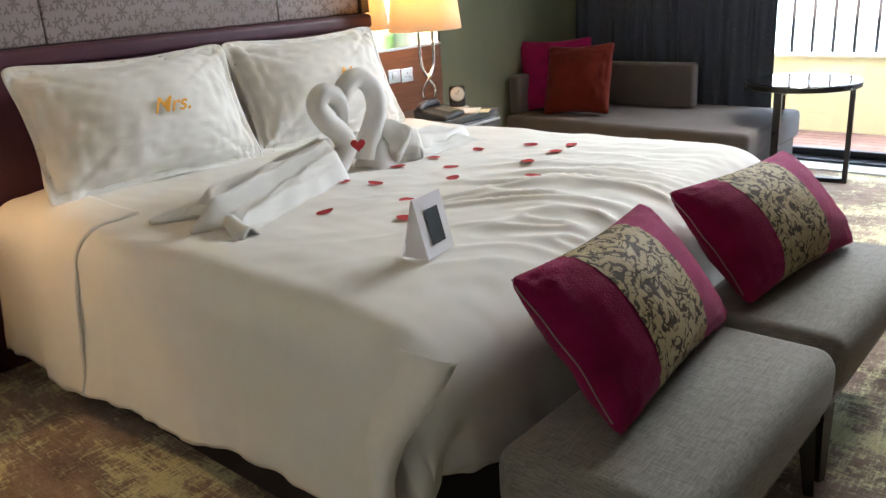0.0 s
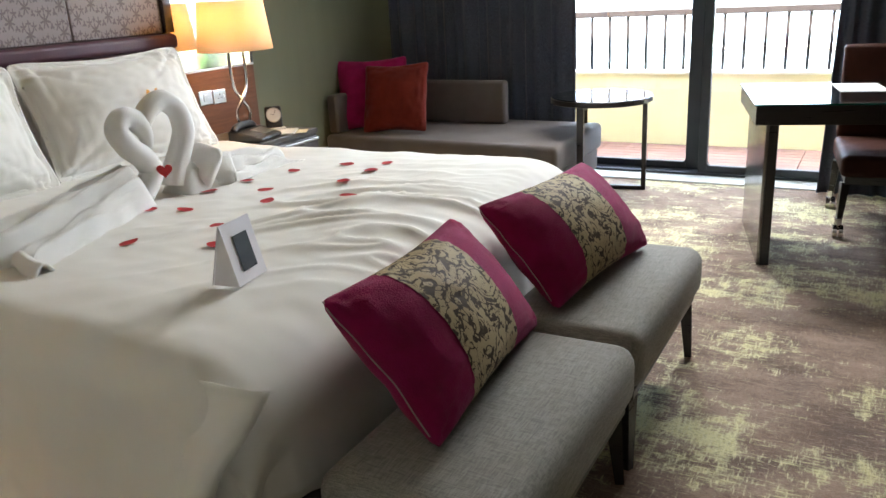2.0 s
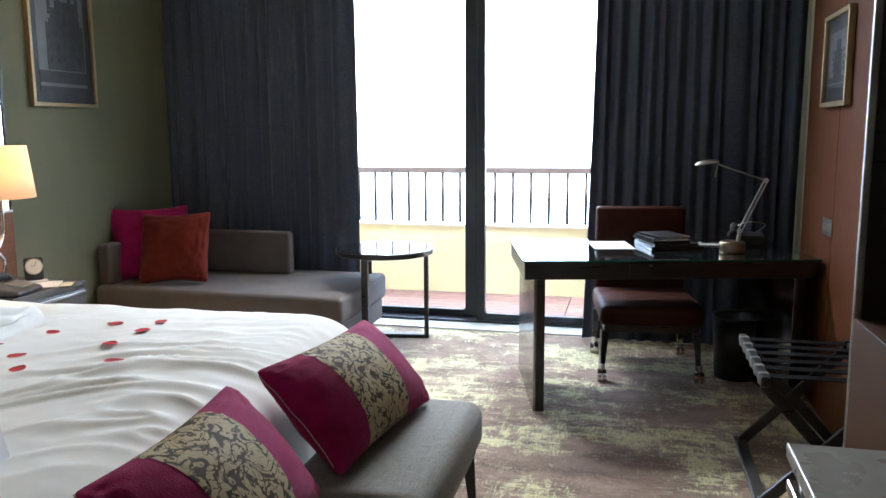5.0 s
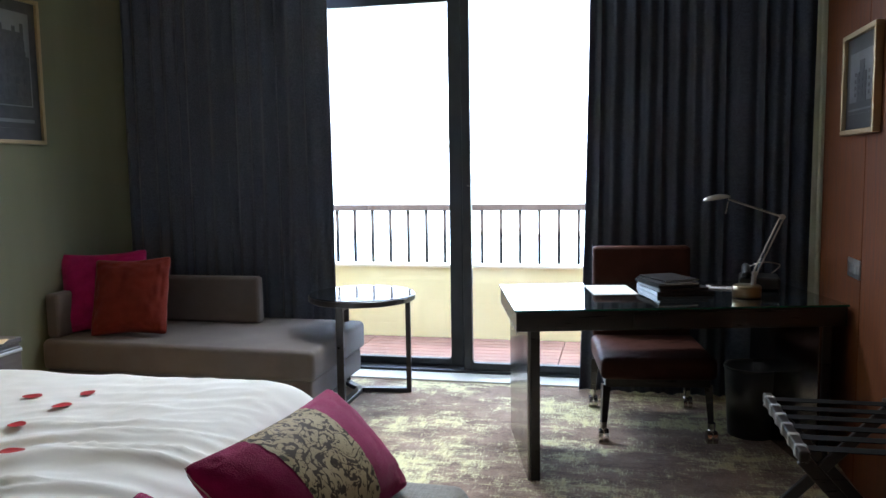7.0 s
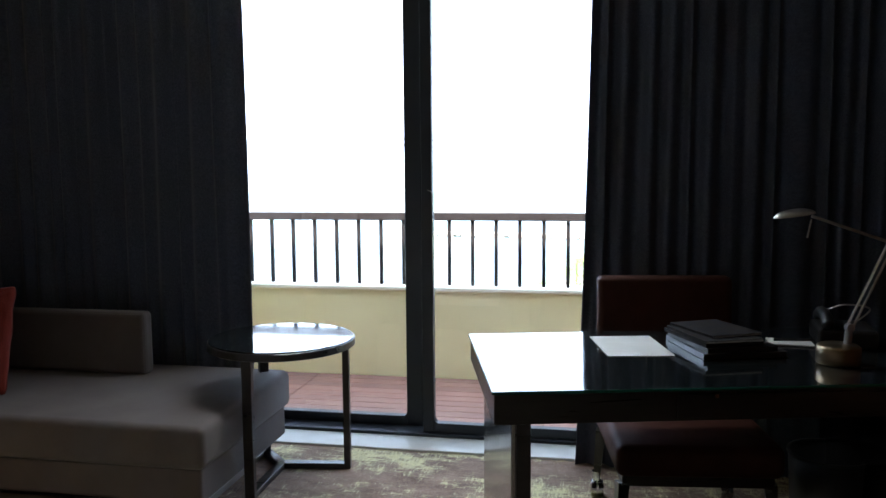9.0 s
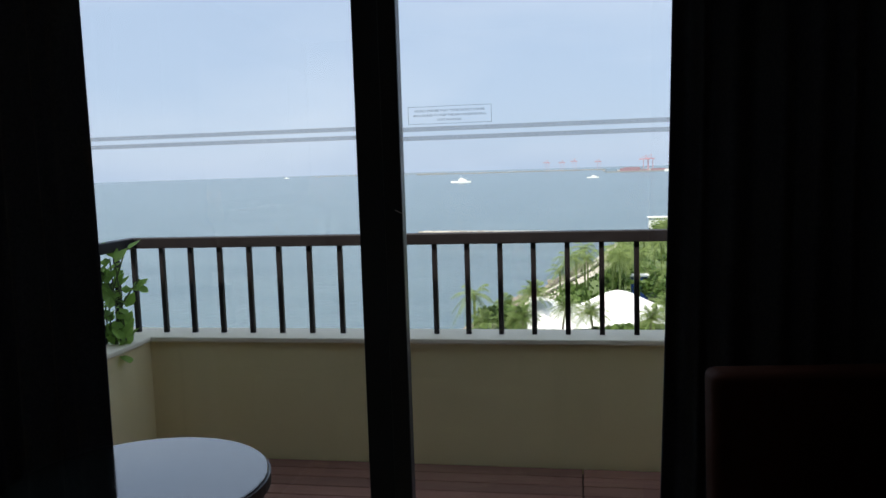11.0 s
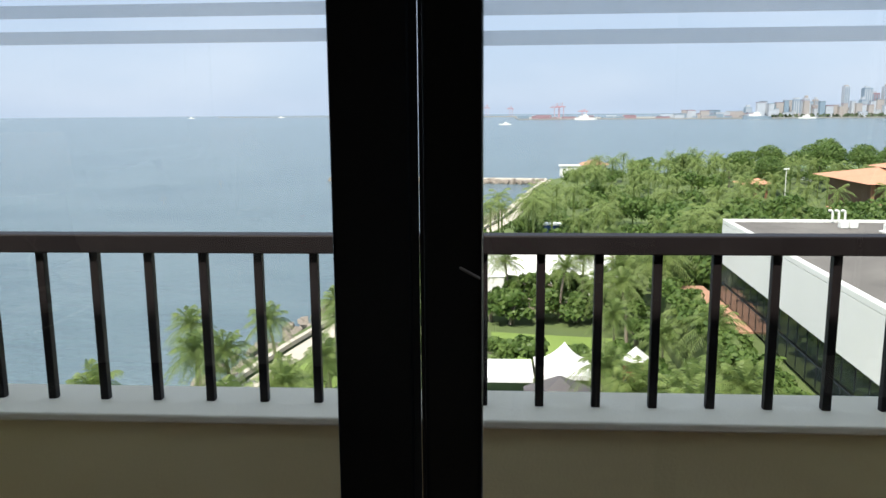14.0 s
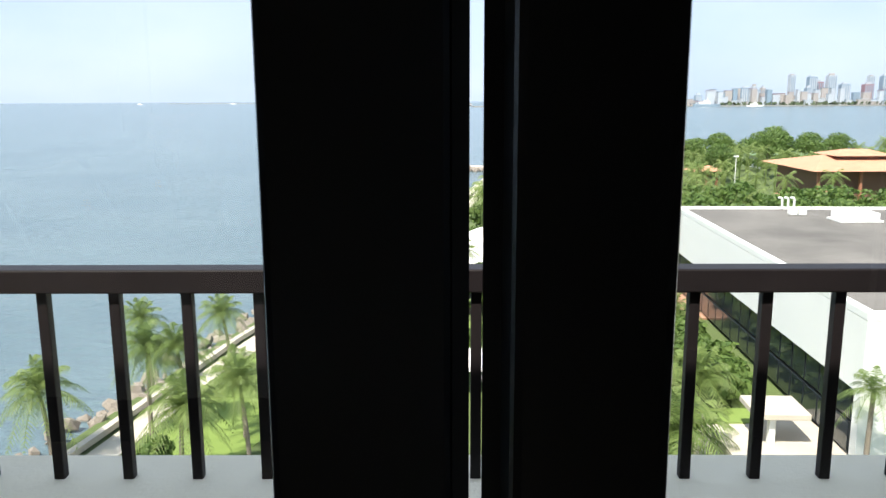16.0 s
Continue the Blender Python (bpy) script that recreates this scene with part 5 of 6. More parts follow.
deck = tagged(new("balcony_deck"), "reddish-brown timber decking on the balcony", "decking", kind="structure")
for r in range(11):
    for xa, xb in ((PX0 + 0.005, -0.97), (-0.965, 0.60), (0.605, PX1 - 0.005)):
        y = 5.905 + r * 0.1015
        part("plank", B((xa, y, FZ - 0.024), (xb, y + 0.094, FZ), 0.003, 1), DECK, deck)

# hotel front round the balcony
HOTEL = mat("hotel_front_paint", (0.72, 0.63, 0.44), rough=0.85)
setting("hotel_front_west", B((-14, 5.67, -20), (-2.36, 5.90, 2.95)), HOTEL, "plain ochre hotel front", "facade")
setting("hotel_front_east", B((2.21, 5.67, -20), (14, 5.90, 2.95)), HOTEL, "plain ochre hotel front", "facade")
setting("hotel_front_lower", B((-2.35, 5.67, -20), (2.2, 5.90, -0.36)), HOTEL, "plain ochre hotel front", "facade")

LEAF = leafy("fresh_leaf", (0.20, 0.34, 0.06), (0.33, 0.50, 0.12))


def vine(m, n, seed, w, h):
    """A climbing pot plant: thin stems with many leaves."""
    rng = random.Random(seed)
    t = thing("climbing_plant", "leafy green climbing plant on the balcony railing", "plant", "balcony plants", m)
    stems = bmesh.new()
    leaves = bmesh.new()
    for k in range(7):
        x0 = rng.uniform(-w, w)
        pts = smooth_path([(x0, rng.uniform(-0.03, 0.03), 0), (x0 + rng.uniform(-.05, .05), 0, h * .35), (x0 + rng.uniform(-.1, .1), rng.uniform(-0.05, 0.05), h * rng.uniform(.6, 1))], 6)
        tube(stems, pts, 0.004, 5)
        for p in pts[1:]:
            for _ in range(n):
                c = p + Vector((rng.gauss(0, 0.045), rng.gauss(0, 0.04), rng.gauss(0, 0.03)))
                r = rng.uniform(0.026, 0.048)
                rot = Euler((rng.uniform(0.2, 1.3), rng.uniform(-.5, .5), rng.uniform(-1.6, 1.6))).to_matrix()
                vs = [leaves.verts.new(c + rot @ Vector(q)) for q in ((0, -r, 0.0), (0.62 * r, -0.45 * r, .1 * r), (0.66 * r, 0.1 * r, .08 * r), (0, r * 1.1, -.15 * r), (-0.66 * r, 0.1 * r, .08 * r), (-0.62 * r, -0.45 * r, .1 * r))]
                leaves.faces.new((vs[0], vs[1], vs[2], vs[3]))
                leaves.faces.new((vs[0], vs[3], vs[4], vs[5]))
    part("stem", stems, mat("green_stem", (0.10, 0.14, 0.04), bmp=0), t)
    part("foliage", leaves, LEAF, t)


vine(pose(-1.60, 6.86, 0.562), 1, 3, 0.07, 0.47)
vine(pose(1.47, 7.06, 0.562), 1, 9, 0.04, 0.20)

# ---- land and sea ----
GROUND = mat("park_ground", (0.105, 0.150, 0.045), (0.070, 0.100, 0.035), 0.95, scale=0.08, fine=2.0, bmp=0.3, dist=0.1)
LAWN = mat("lawn_grass", (0.180, 0.260, 0.060), (0.135, 0.205, 0.045), 0.95, scale=0.3, fine=9.0, bmp=0.4, dist=0.05)
PATHM = mat("pale_paving", (0.50, 0.46, 0.39), (0.42, 0.385, 0.33), 0.85, scale=0.8, fine=8, bmp=0.2, dist=0.02)
ROCK = mat("shore_rock", (0.30, 0.265, 0.225), (0.16, 0.14, 0.12), 0.9, scale=0.9, fine=5, bmp=0.6, dist=0.1)
GZ, SZ = -20.0, -20.8
bm = bmesh.new()
bmesh.ops.create_circle(bm, cap_ends=True, segments=96, radius=4700)
bmesh.ops.translate(bm, vec=(0, 0, SZ), verts=bm.verts[:])
setting("water", bm, SEA, "calm grey-blue sea reaching the horizon", "sea")


def prism(outline, z0, z1):
    bm = bmesh.new()
    lo, hi = [bm.verts.new((x, y, z0)) for x, y in outline], [bm.verts.new((x, y, z1)) for x, y in outline]
    bm.faces.new(hi)
    bm.faces.new(lo[::-1])
    for k in range(len(lo)):
        bm.faces.new((lo[k], lo[(k + 1) % len(lo)], hi[(k + 1) % len(lo)], hi[k]))
    bmesh.ops.recalc_face_normals(bm, faces=bm.faces[:])
    return bm


SHORE = ((-40, -60), (-31, 20), (-24.5, 50), (-20.5, 73), (-14, 100), (-8, 130), (0, 160), (3.5, 179), (9, 210), (15, 248), (26, 268), (72, 284), (130, 312), (210, 330), (420, 340), (420, -60))
setting("ground", prism(SHORE, -22, GZ), GROUND, "green park ground along the shore", "ground")


def strip(name, pts, w, z, material, label, cat):
    bm = bmesh.new()
    L = [Vector((x, y, z)) for x, y in pts]
    a, b = [], []
    for i, p in enumerate(L):
        d = (L[min(i + 1, len(L) - 1)] - L[max(i - 1, 0)]).normalized()
        n = Vector((-d.y, d.x, 0)) * w / 2
        a.append((bm.verts.new(p + n), bm.verts.new(p + n - Vector((0, 0, 0.4)))))
        b.append((bm.verts.new(p - n), bm.verts.new(p - n - Vector((0, 0, 0.4)))))
    for i in range(len(L) - 1):
        bm.faces.new((a[i][0], b[i][0], b[i + 1][0], a[i + 1][0]))
        bm.faces.new((a[i][1], a[i][0], a[i + 1][0], a[i + 1][1]))
        bm.faces.new((b[i][0], b[i][1], b[i + 1][1], b[i + 1][0]))
    bmesh.ops.recalc_face_normals(bm, faces=bm.faces[:])
    return setting(name, bm, material, label, cat)


strip("pavement", [(-27.5, 25), (-21.2, 50), (-17.2, 73), (-10.8, 100), (-4.8, 130), (3, 160), (7, 179)], 2.0, GZ + 0.06, PATHM, "pale paved seaside promenade", "promenade")
strip("sea_wall", [(-29, 25), (-22.7, 50), (-18.7, 73), (-12.2, 100), (-6.2, 130), (1.6, 160), (5, 179), (16.5, 248)], 0.5, GZ + 0.6, PATHM, "low pale sea wall", "wall")
strip("pavement", [(14.5, 50), (12.8, 56), (13, 66)], 1.6, GZ + 0.05, PATHM, "pale garden path", "path")
strip("breakwater", [(16.5, 250), (-20, 256), (-52, 262)], 5.0, GZ + 0.5, PATHM, "long pale stone breakwater", "breakwater")
strip("jetty", [(4.5, 178), (9.5, 208), (16.5, 250)], 3.0, GZ + 0.2, PATHM, "pale stone quay along the inlet", "quay")
setting("lawn", prism(((9.0, 40), (13.0, 40), (16.2, 46.5), (16.2, 60), (14.0, 60)), GZ - 0.2, GZ + 0.04), LAWN, "mown lawn by the white building", "lawn")
TERRA = mat("terracotta_paving", (0.42, 0.24, 0.16), (0.35, 0.19, 0.125), 0.85, scale=0.8, fine=8, bmp=0.2, dist=0.02)
setting("terrace", prism(((13.4, 38), (18.9, 38), (18.9, 46), (13.4, 46)), -20.5, -15.2), PATHM, "pale paved entrance terrace of the white building", "terrace")
setting("terrace", prism(((17.7, 64), (20.1, 64), (20.1, 80), (17.7, 80)), -15.35, -15.2), TERRA, "terracotta paved walk along the glazed side", "terrace")
setting("bank", prism(((15.6, 46.02), (19.4, 46.02), (20.3, 80), (15.6, 80)), -20.5, -15.36), GROUND, "planted green bank below the walk", "bank")
setting("lawn", prism(((13.5, 44.0), (16.2, 44.0), (16.2, 45.9), (13.5, 45.9)), -15.3, -15.12), LAWN, "small lawn on the entrance terrace", "lawn")
setting("lawn", prism(((-19.5, 50), (-13, 48), (-8, 70), (-15.5, 73)), GZ - 0.2, GZ + 0.04), LAWN, "mown lawn by the promenade", "lawn")
setting("lawn", prism(((0, 66), (12, 66), (12, 78), (0, 80)), GZ - 0.2, GZ + 0.04), LAWN, "mown lawn behind the white tent", "lawn")
setting("lawn", prism(((38, 165), (52, 160), (54, 185), (40, 190)), GZ - 0.2, GZ + 0.04), LAWN, "open grass among the palms", "lawn")

# rocks along the shore
rng = random.Random(5)
bm = bmesh.new()
for k in range(420):
    s = rng.random()
    i = min(6, int(s * 6) + 1)
    (xa, ya), (xb, yb) = SHORE[i], SHORE[i + 1]
    t = rng.random()
    c = Vector((xa + (xb - xa) * t - rng.uniform(-1.2, 2.6), ya + (yb - ya) * t, GZ - rng.uniform(0.2, 0.9)))
    r = rng.uniform(0.3, 0.9)
    out = bmesh.ops.create_icosphere(bm, subdivisions=1, radius=r, matrix=Matrix.Translation(c) @ Euler((rng.random() * 6, rng.random() * 6, 0)).to_matrix().to_4x4() @ Matrix.Diagonal((1.2, 0.9, 0.6, 1)))
    for v in out["verts"]:
        v.co += Vector((rng.uniform(-.2, .2), rng.uniform(-.2, .2), rng.uniform(-.15, .15))) * r
for k in range(360):
    t = rng.random()
    c = Vector((16 - 69 * t, 247.0 + 14 * t + rng.uniform(-2.0, 1.5), SZ + rng.uniform(0.0, 0.6)))
    r = rng.uniform(0.5, 1.2)
    out = bmesh.ops.create_icosphere(bm, subdivisions=1, radius=r, matrix=Matrix.Translation(c) @ Euler((rng.random() * 6, rng.random() * 6, 0)).to_matrix().to_4x4() @ Matrix.Diagonal((1.3, 0.9, 0.6, 1)))
tagged(part("shore_rocks", bm, ROCK), "tumbled grey rocks at the water's edge", "rocks", kind="stuff")

# ---- trees ----
FROND = leafy("palm_frond", (0.098, 0.162, 0.048), (0.235, 0.300, 0.100))
CROWN = leafy("tree_leaf", (0.058, 0.115, 0.030), (0.165, 0.245, 0.066))
BARK = mat("palm_bark", (0.24, 0.21, 0.17), (0.16, 0.135, 0.11), 0.9, scale=3, fine=20, bmp=0.6, dist=0.02, stretch=(1, 1, 4))


def frond_geo(bm, base, yaw, rise, length, rng, n=22):
    d = Vector((math.cos(yaw), math.sin(yaw), 0))
    side = Vector((-d.y, d.x, 0))
    pts = []
    for i in range(n + 1):
        s = i / n
        pts.append(base + d * (length * (s * math.cos(rise) * (1 - 0.12 * s))) + Vector((0, 0, length * (math.sin(rise) * s - (0.36 + 0.34 * math.cos(rise)) * s * s))))
    for i in range(1, n):
        t = (pts[i + 1] - pts[i - 1]).normalized()
        L = length * 0.24 * math.sin(math.pi * min(1, 0.18 + 0.80 * i / n)) * rng.uniform(0.85, 1.1)
        w = length / n * 0.36
        for s in (-1, 1):
            tip = pts[i] + side * s * L * 0.80 + t * L * 0.5 - Vector((0, 0, L * rng.uniform(0.35, 0.75)))
            mid = pts[i].lerp(tip, 0.5) + Vector((0, 0, L * 0.10))
            q = [bm.verts.new(pts[i] - t * w * 0.5), bm.verts.new(pts[i] + t * w * 0.5), bm.verts.new(mid + t * w * 0.5), bm.verts.new(tip), bm.verts.new(mid - t * w * 0.5)]
            bm.faces.new((q[0], q[1], q[2], q[4]))
            bm.faces.new((q[4], q[2], q[3]))
    r = length * 0.006
    a = [[bm.verts.new(p + side * r), bm.verts.new(p + Vector((0, 0, r * 1.6))), bm.verts.new(p - side * r)] for p in pts[::3]]
    for p, q in zip(a, a[1:]):
        for k in range(3):
            bm.faces.new((p[k], p[(k + 1) % 3], q[(k + 1) % 3], q[k]))


def palm(h, lean, fr, length, seed, label, group, m, fan=False):
    rng = random.Random(seed)
    t = thing("palm_tree", label, "palm tree", group, m)
    path = smooth_path([(0, 0, -0.1), (lean * 0.15, 0, h * 0.35), (lean * 0.5, 0, h * 0.7), (lean, 0, h)], 5)
    part("trunk", tube(bmesh.new(), path, lambda s: 0.17 - 0.07 * s + 0.12 * max(0, 0.15 - s), 8), BARK, t, "", True)
    bm = bmesh.new()
    top = path[-1]
    for k in range(fr):
        frond_geo(bm, top, 2.399 * k + rng.uniform(-.2, .2), radians(80 - 100 * (k / fr) + rng.uniform(-8, 8)), length * rng.uniform(0.85, 1.1), rng, 24 if fan else 20)
    part("crown", bm, FROND, t, "drooping feathery green crown")
    return t


def broadleaf(h, r, n, seed, label, group, m):
    rng = random.Random(seed)
    t = thing("tree", label, "tree", group, m)
    bm = bmesh.new()
    tube(bm, smooth_path([(0, 0, -0.1), (0.1, 0.05, h * 0.3), (0, 0.1, h * 0.55)], 4), lambda s: 0.28 - 0.12 * s, 8)
    for k in range(5):
        a = k * 1.26 + rng.random()
        tube(bm, smooth_path([(0, 0.08, h * 0.45), (math.cos(a) * r * .3, math.sin(a) * r * .3, h * .6), (math.cos(a) * r * .65, math.sin(a) * r * .65, h * rng.uniform(.68, .8))], 4), lambda s: 0.12 - 0.08 * s, 6)
    part("trunk", bm, BARK, t, "", True)
    part("crown", leaf_cloud(bmesh.new(), Vector((0, 0, 0)), h, r, n, rng, 0.42), CROWN, t, "dense green leafy crown")
    return t


def leaf_cloud(bm, c, h, r, n, rng, size):
    lobes = [(c + Vector((rng.uniform(-.6, .6) * r, rng.uniform(-.6, .6) * r, h * rng.uniform(0.55, 0.85))), r * rng.uniform(0.35, 0.6)) for _ in range(9)]
    for k in range(n):
        lc, lr = lobes[k % 9]
        v = Vector((rng.gauss(0, 1), rng.gauss(0, 1), rng.gauss(0, 1))).normalized()
        if v.z < -0.45:
            v.z = -v.z
        p = lc + Vector((v.x * lr, v.y * lr, v.z * lr * 0.75)) * rng.uniform(0.78, 1.08)
        s = size * rng.uniform(0.6, 1.3)
        rot = v.to_track_quat('Z', 'Y').to_matrix() @ Euler((rng.uniform(-.8, .8), rng.uniform(-.8, .8), rng.uniform(0, 6.28))).to_matrix()
        q = [bm.verts.new(p + rot @ Vector(o)) for o in ((-s * .5, -s * .28, 0), (s * .1, -s * .42, s * .08), (s * .55, 0, 0), (s * .1, s * .42, s * .08), (-s * .5, s * .28, 0))]
        bm.faces.new(q)
    return bm


PL = ("slender coconut palm by the seaside promenade", "coconut palm standing among the park trees")
p1 = palm(5.0, 0.4, 38, 3.4, 1, PL[0], "shore palms", pose(-23.2, 48.6, GZ, 0, 0, 200))
p2 = palm(5.8, 0.5, 40, 3.1, 2, PL[0], "shore palms", pose(-19.2, 53.4, GZ, 0, 0, 100))
p3 = palm(5.8, 0.6, 36, 2.8, 3, PL[0], "shore palms", pose(-16.2, 62.0, GZ, 0, 0, 170))
p4 = palm(4.8, 0.2, 38, 3.2, 4, "full-crowned date palm beside the lawn", "garden palms", pose(15.2, 55.5, GZ), True)
rng = random.Random(11)
for x, y, src, s in ((-21.7, 60.5, p3, 1.0), (-17.0, 54.2, p2, 1.0), (-14.8, 46.2, p1, 1.0), (-11.6, 48.5, p2, 0.95), (-11.0, 57, p1, 0.9), (-11.5, 66, p3, 0.9), (-8.5, 74, p2, 0.95), (-7.5, 63, p1, 0.9), (-13.0, 53, p1, 0.9), (-13.5, 71, p2, 0.9)):
    o = copy_thing(src, pose(x, y, GZ, 0, 0, rng.uniform(0, 360)))
    o.scale = (s, s, s)
for x, y, src, s in ((6.5, 52, p3, 0.9), (8.8, 49.5, p1, 0.9), (13.5, 47, p2, 0.95), (11, 41.8, p1, 1.0), (12.0, 50.5, p1, 0.9), (10.5, 46, p3, 0.9), (15.8, 62, p2, 0.9), (15.9, 68.3, p4, 0.9), (10.2, 68.8, p2, 0.75), (13.6, 66, p1, 0.7),
                     (-5.8, 85, p2, 0.85), (-1.8, 91, p3, 0.85), (1.9, 89.6, p2, 0.8), (7.0, 84.8, p3, 0.85), (9.5, 87, p2, 0.95), (14, 96, p3, 1.0), (15.6, 80, p2, 1.15), (12.4, 76, p3, 0.9),
                     (-3.2, 76, p1, 0.75), (13.2, 87, p1, 0.9), (-7.5, 92, p1, 0.9), (15.2, 90, p4, 0.9), (11.0, 81, p1, 0.85), (-5, 100, p2, 0.9), (-9, 84, p3, 0.8)):
    o = copy_thing(src, pose(x, y, GZ, 0, 0, rng.uniform(0, 360)))
    o.scale = (s * 1.2, s * 1.2, s * 1.12)
    tagged(o, PL[1], group="garden palms")
palm(9.2, 0.2, 24, 1.9, 6, "tall slender palm in front of the white building", "garden palms", pose(17.75, 37.0, GZ, 0, 0, 40))
t1 = broadleaf(7.0, 3.2, 1500, 21, "dense round-headed park tree", "park trees", pose(20, 97, GZ))
t2 = broadleaf(11.8, 6.4, 4600, 22, "broad spreading shade tree", "park trees", pose(84, 215, GZ))
t3 = broadleaf(3.0, 1.6, 800, 23, "low rounded garden shrub", "garden shrubs", pose(8.5, 64.5, GZ))
for x, y, s in ((100, 222, 0.95), (76, 236, 0.9), (64, 224, 0.8), (92, 238, 1.05), (56, 240, 0.72), (70, 206, 0.8), (112, 232, 0.9), (44, 110, 0.55), (52, 118, 0.5), (36, 100, 0.6), (48, 128, 0.6)):
    o = copy_thing(t2, pose(x, y, GZ, 0, 0, rng.uniform(0, 360)))
    o.scale = (s, s, s)
for x, y, s in ((18, 92, 0.9), (22, 100, 1.0), (28, 104, 1.0), (33, 110, 1.05), (24, 94, 0.9), (31, 97, 0.9)):
    o = copy_thing(t1, pose(x, y, GZ, 0, 0, rng.uniform(0, 360)))
    o.scale = (s, s, s)
for x, y, s in ((9.8, 66, 1.1), (6.5, 65.5, 1.0), (12.2, 64, 0.9), (10.8, 60.0, 0.7), (12.8, 61.5, 0.8), (15.2, 59.0, 0.55), (3.5, 67, 1.1), (0.5, 67.5, 1.0), (13.2, 52.5, 0.8), (11.5, 48.5, 1.0), (12.8, 44.0, 0.6), (14.2, 47.2, 0.6), (15.4, 47.0, 0.5), (-10, 50, 0.9), (-16.8, 47.5, 0.8), (-12.5, 62, 0.9),
                (2, 83, 1.2), (5, 84, 1.2), (-6, 68, 1.0), (4.5, 89.5, 1.3), (7.5, 89, 1.4), (9.6, 89.8, 1.2), (2.2, 90.5, 1.1), (12, 83, 1.2), (8.6, 84, 1.0), (0, 84, 0.9), (10.4, 68.5, 0.7), (13, 74, 1.0)):
    o = copy_thing(t3, pose(x, y, GZ, 0, 0, rng.uniform(0, 360)))
    o.scale = (s, s, s)

# the wood on the point: many crowns, too many to count
rng = random.Random(31)
wood, fr = bmesh.new(), bmesh.new()


def free(x, y):
    if 17 < x < 48 and y < 78:
        return False
    if 54 < x < 100 and 142 < y < 182:
        return False
    if 38 < x < 54 and 160 < y < 190:
        return False
    return True


def left_shore(y):
    for (xa, ya), (xb, yb) in zip(SHORE, SHORE[1:]):
        if ya <= y < yb:
            return xa + (xb - xa) * (y - ya) / (yb - ya)
    return 40


spots = []
for k in range(430):
    y = rng.uniform(84, 268)
    x = left_shore(y) + (7 if y < 130 else 12) + rng.random() ** 1.2 * (30 + (y - 84) * 0.62)
    if free(x, y) and not (-8 < x < 17 and y < 114):
        spots.append((x, y))
for k in range(150):
    x, y = rng.uniform(22, 100), rng.uniform(79, 126)
    if free(x, y):
        leaf_cloud(wood, Vector((x, y, GZ)), rng.uniform(7.0, 8.8), rng.uniform(3.0, 4.6), 620, rng, 0.55)
for i, (x, y) in enumerate(spots):
    if i % 5 < 1:
        leaf_cloud(wood, Vector((x, y, GZ)), rng.uniform(4.5, 7.5), rng.uniform(2.4, 3.8), 480, rng, 0.55)
    elif i % 5 < 4:
        c = Vector((x, y, GZ + rng.uniform(5.5, 9.0)))
        L = rng.uniform(3.0, 4.0)
        for q in range(15):
            frond_geo(fr, c, 2.399 * q, radians(58 - 100 * q / 15), L, rng, 13)
        tube(fr, [Vector((x, y, GZ)), c], 0.18, 4, False)
    else:
        leaf_cloud(wood, Vector((x, y, GZ)), rng.uniform(2.2, 3.6), rng.uniform(2.5, 4.0), 340, rng, 0.5)
for k in range(48):
    x, y = rng.uniform(-9, 15.4), rng.uniform(82, 93)
    leaf_cloud(wood, Vector((x, y, GZ)), rng.uniform(1.3, 2.8), rng.uniform(0.9, 1.7), 110, rng, 0.42)
for k in range(64):
    y = rng.uniform(46.8, 80)
    leaf_cloud(wood, Vector((rng.uniform(15.2, 17.4), y, GZ + 4.2)), rng.uniform(1.4, 2.2), rng.uniform(0.7, 1.1), 110, rng, 0.4)
tagged(part("park_wood", wood, CROWN), "dense green wood covering the point", "wood", kind="stuff")
tagged(part("palm_grove", fr, FROND), "grove of coconut palms on the point", "palm grove", kind="stuff")

# ---- buildings of the shore ----
ROOFGREY = mat("grey_flat_roof", (0.185, 0.175, 0.160), (0.085, 0.080, 0.075), 0.95, scale=0.22, fine=4, bmp=0.3, dist=0.02)
DARKGLASS = mat("dark_tinted_glass", (0.012, 0.018, 0.022), (0.020, 0.028, 0.032), 0.08, bmp=0.0, spec=0.8)
ORANGEROOF = mat("orange_tile_roof", (0.55, 0.290, 0.185), (0.45, 0.225, 0.140), 0.85, scale=0.4, fine=3, bmp=0.4, dist=0.05)
POST = mat("red_brown_post", (0.34, 0.15, 0.09), rough=0.7)
BROWNWALL = mat("brown_timber_wall", (0.16, 0.085, 0.06), rough=0.7)
TENT = mat("white_tent_fabric", (0.80, 0.80, 0.80), (0.76, 0.76, 0.77), 0.7, scale=0.5, bmp=0.05)
SLATE = mat("dark_shingle_roof", (0.105, 0.100, 0.105), (0.075, 0.070, 0.075), 0.9, scale=1.0, fine=12, bmp=0.4, dist=0.02)
BLUE = mat("blue_plastic", (0.02, 0.085, 0.42), rough=0.4)
# crane red, with the far haze painted in as a paler tone
CRANE_RED = mat("hazed_red_paint", (0.44, 0.27, 0.31), rough=0.6)
RED = mat("red_paint", (0.36, 0.07, 0.07), rough=0.5)

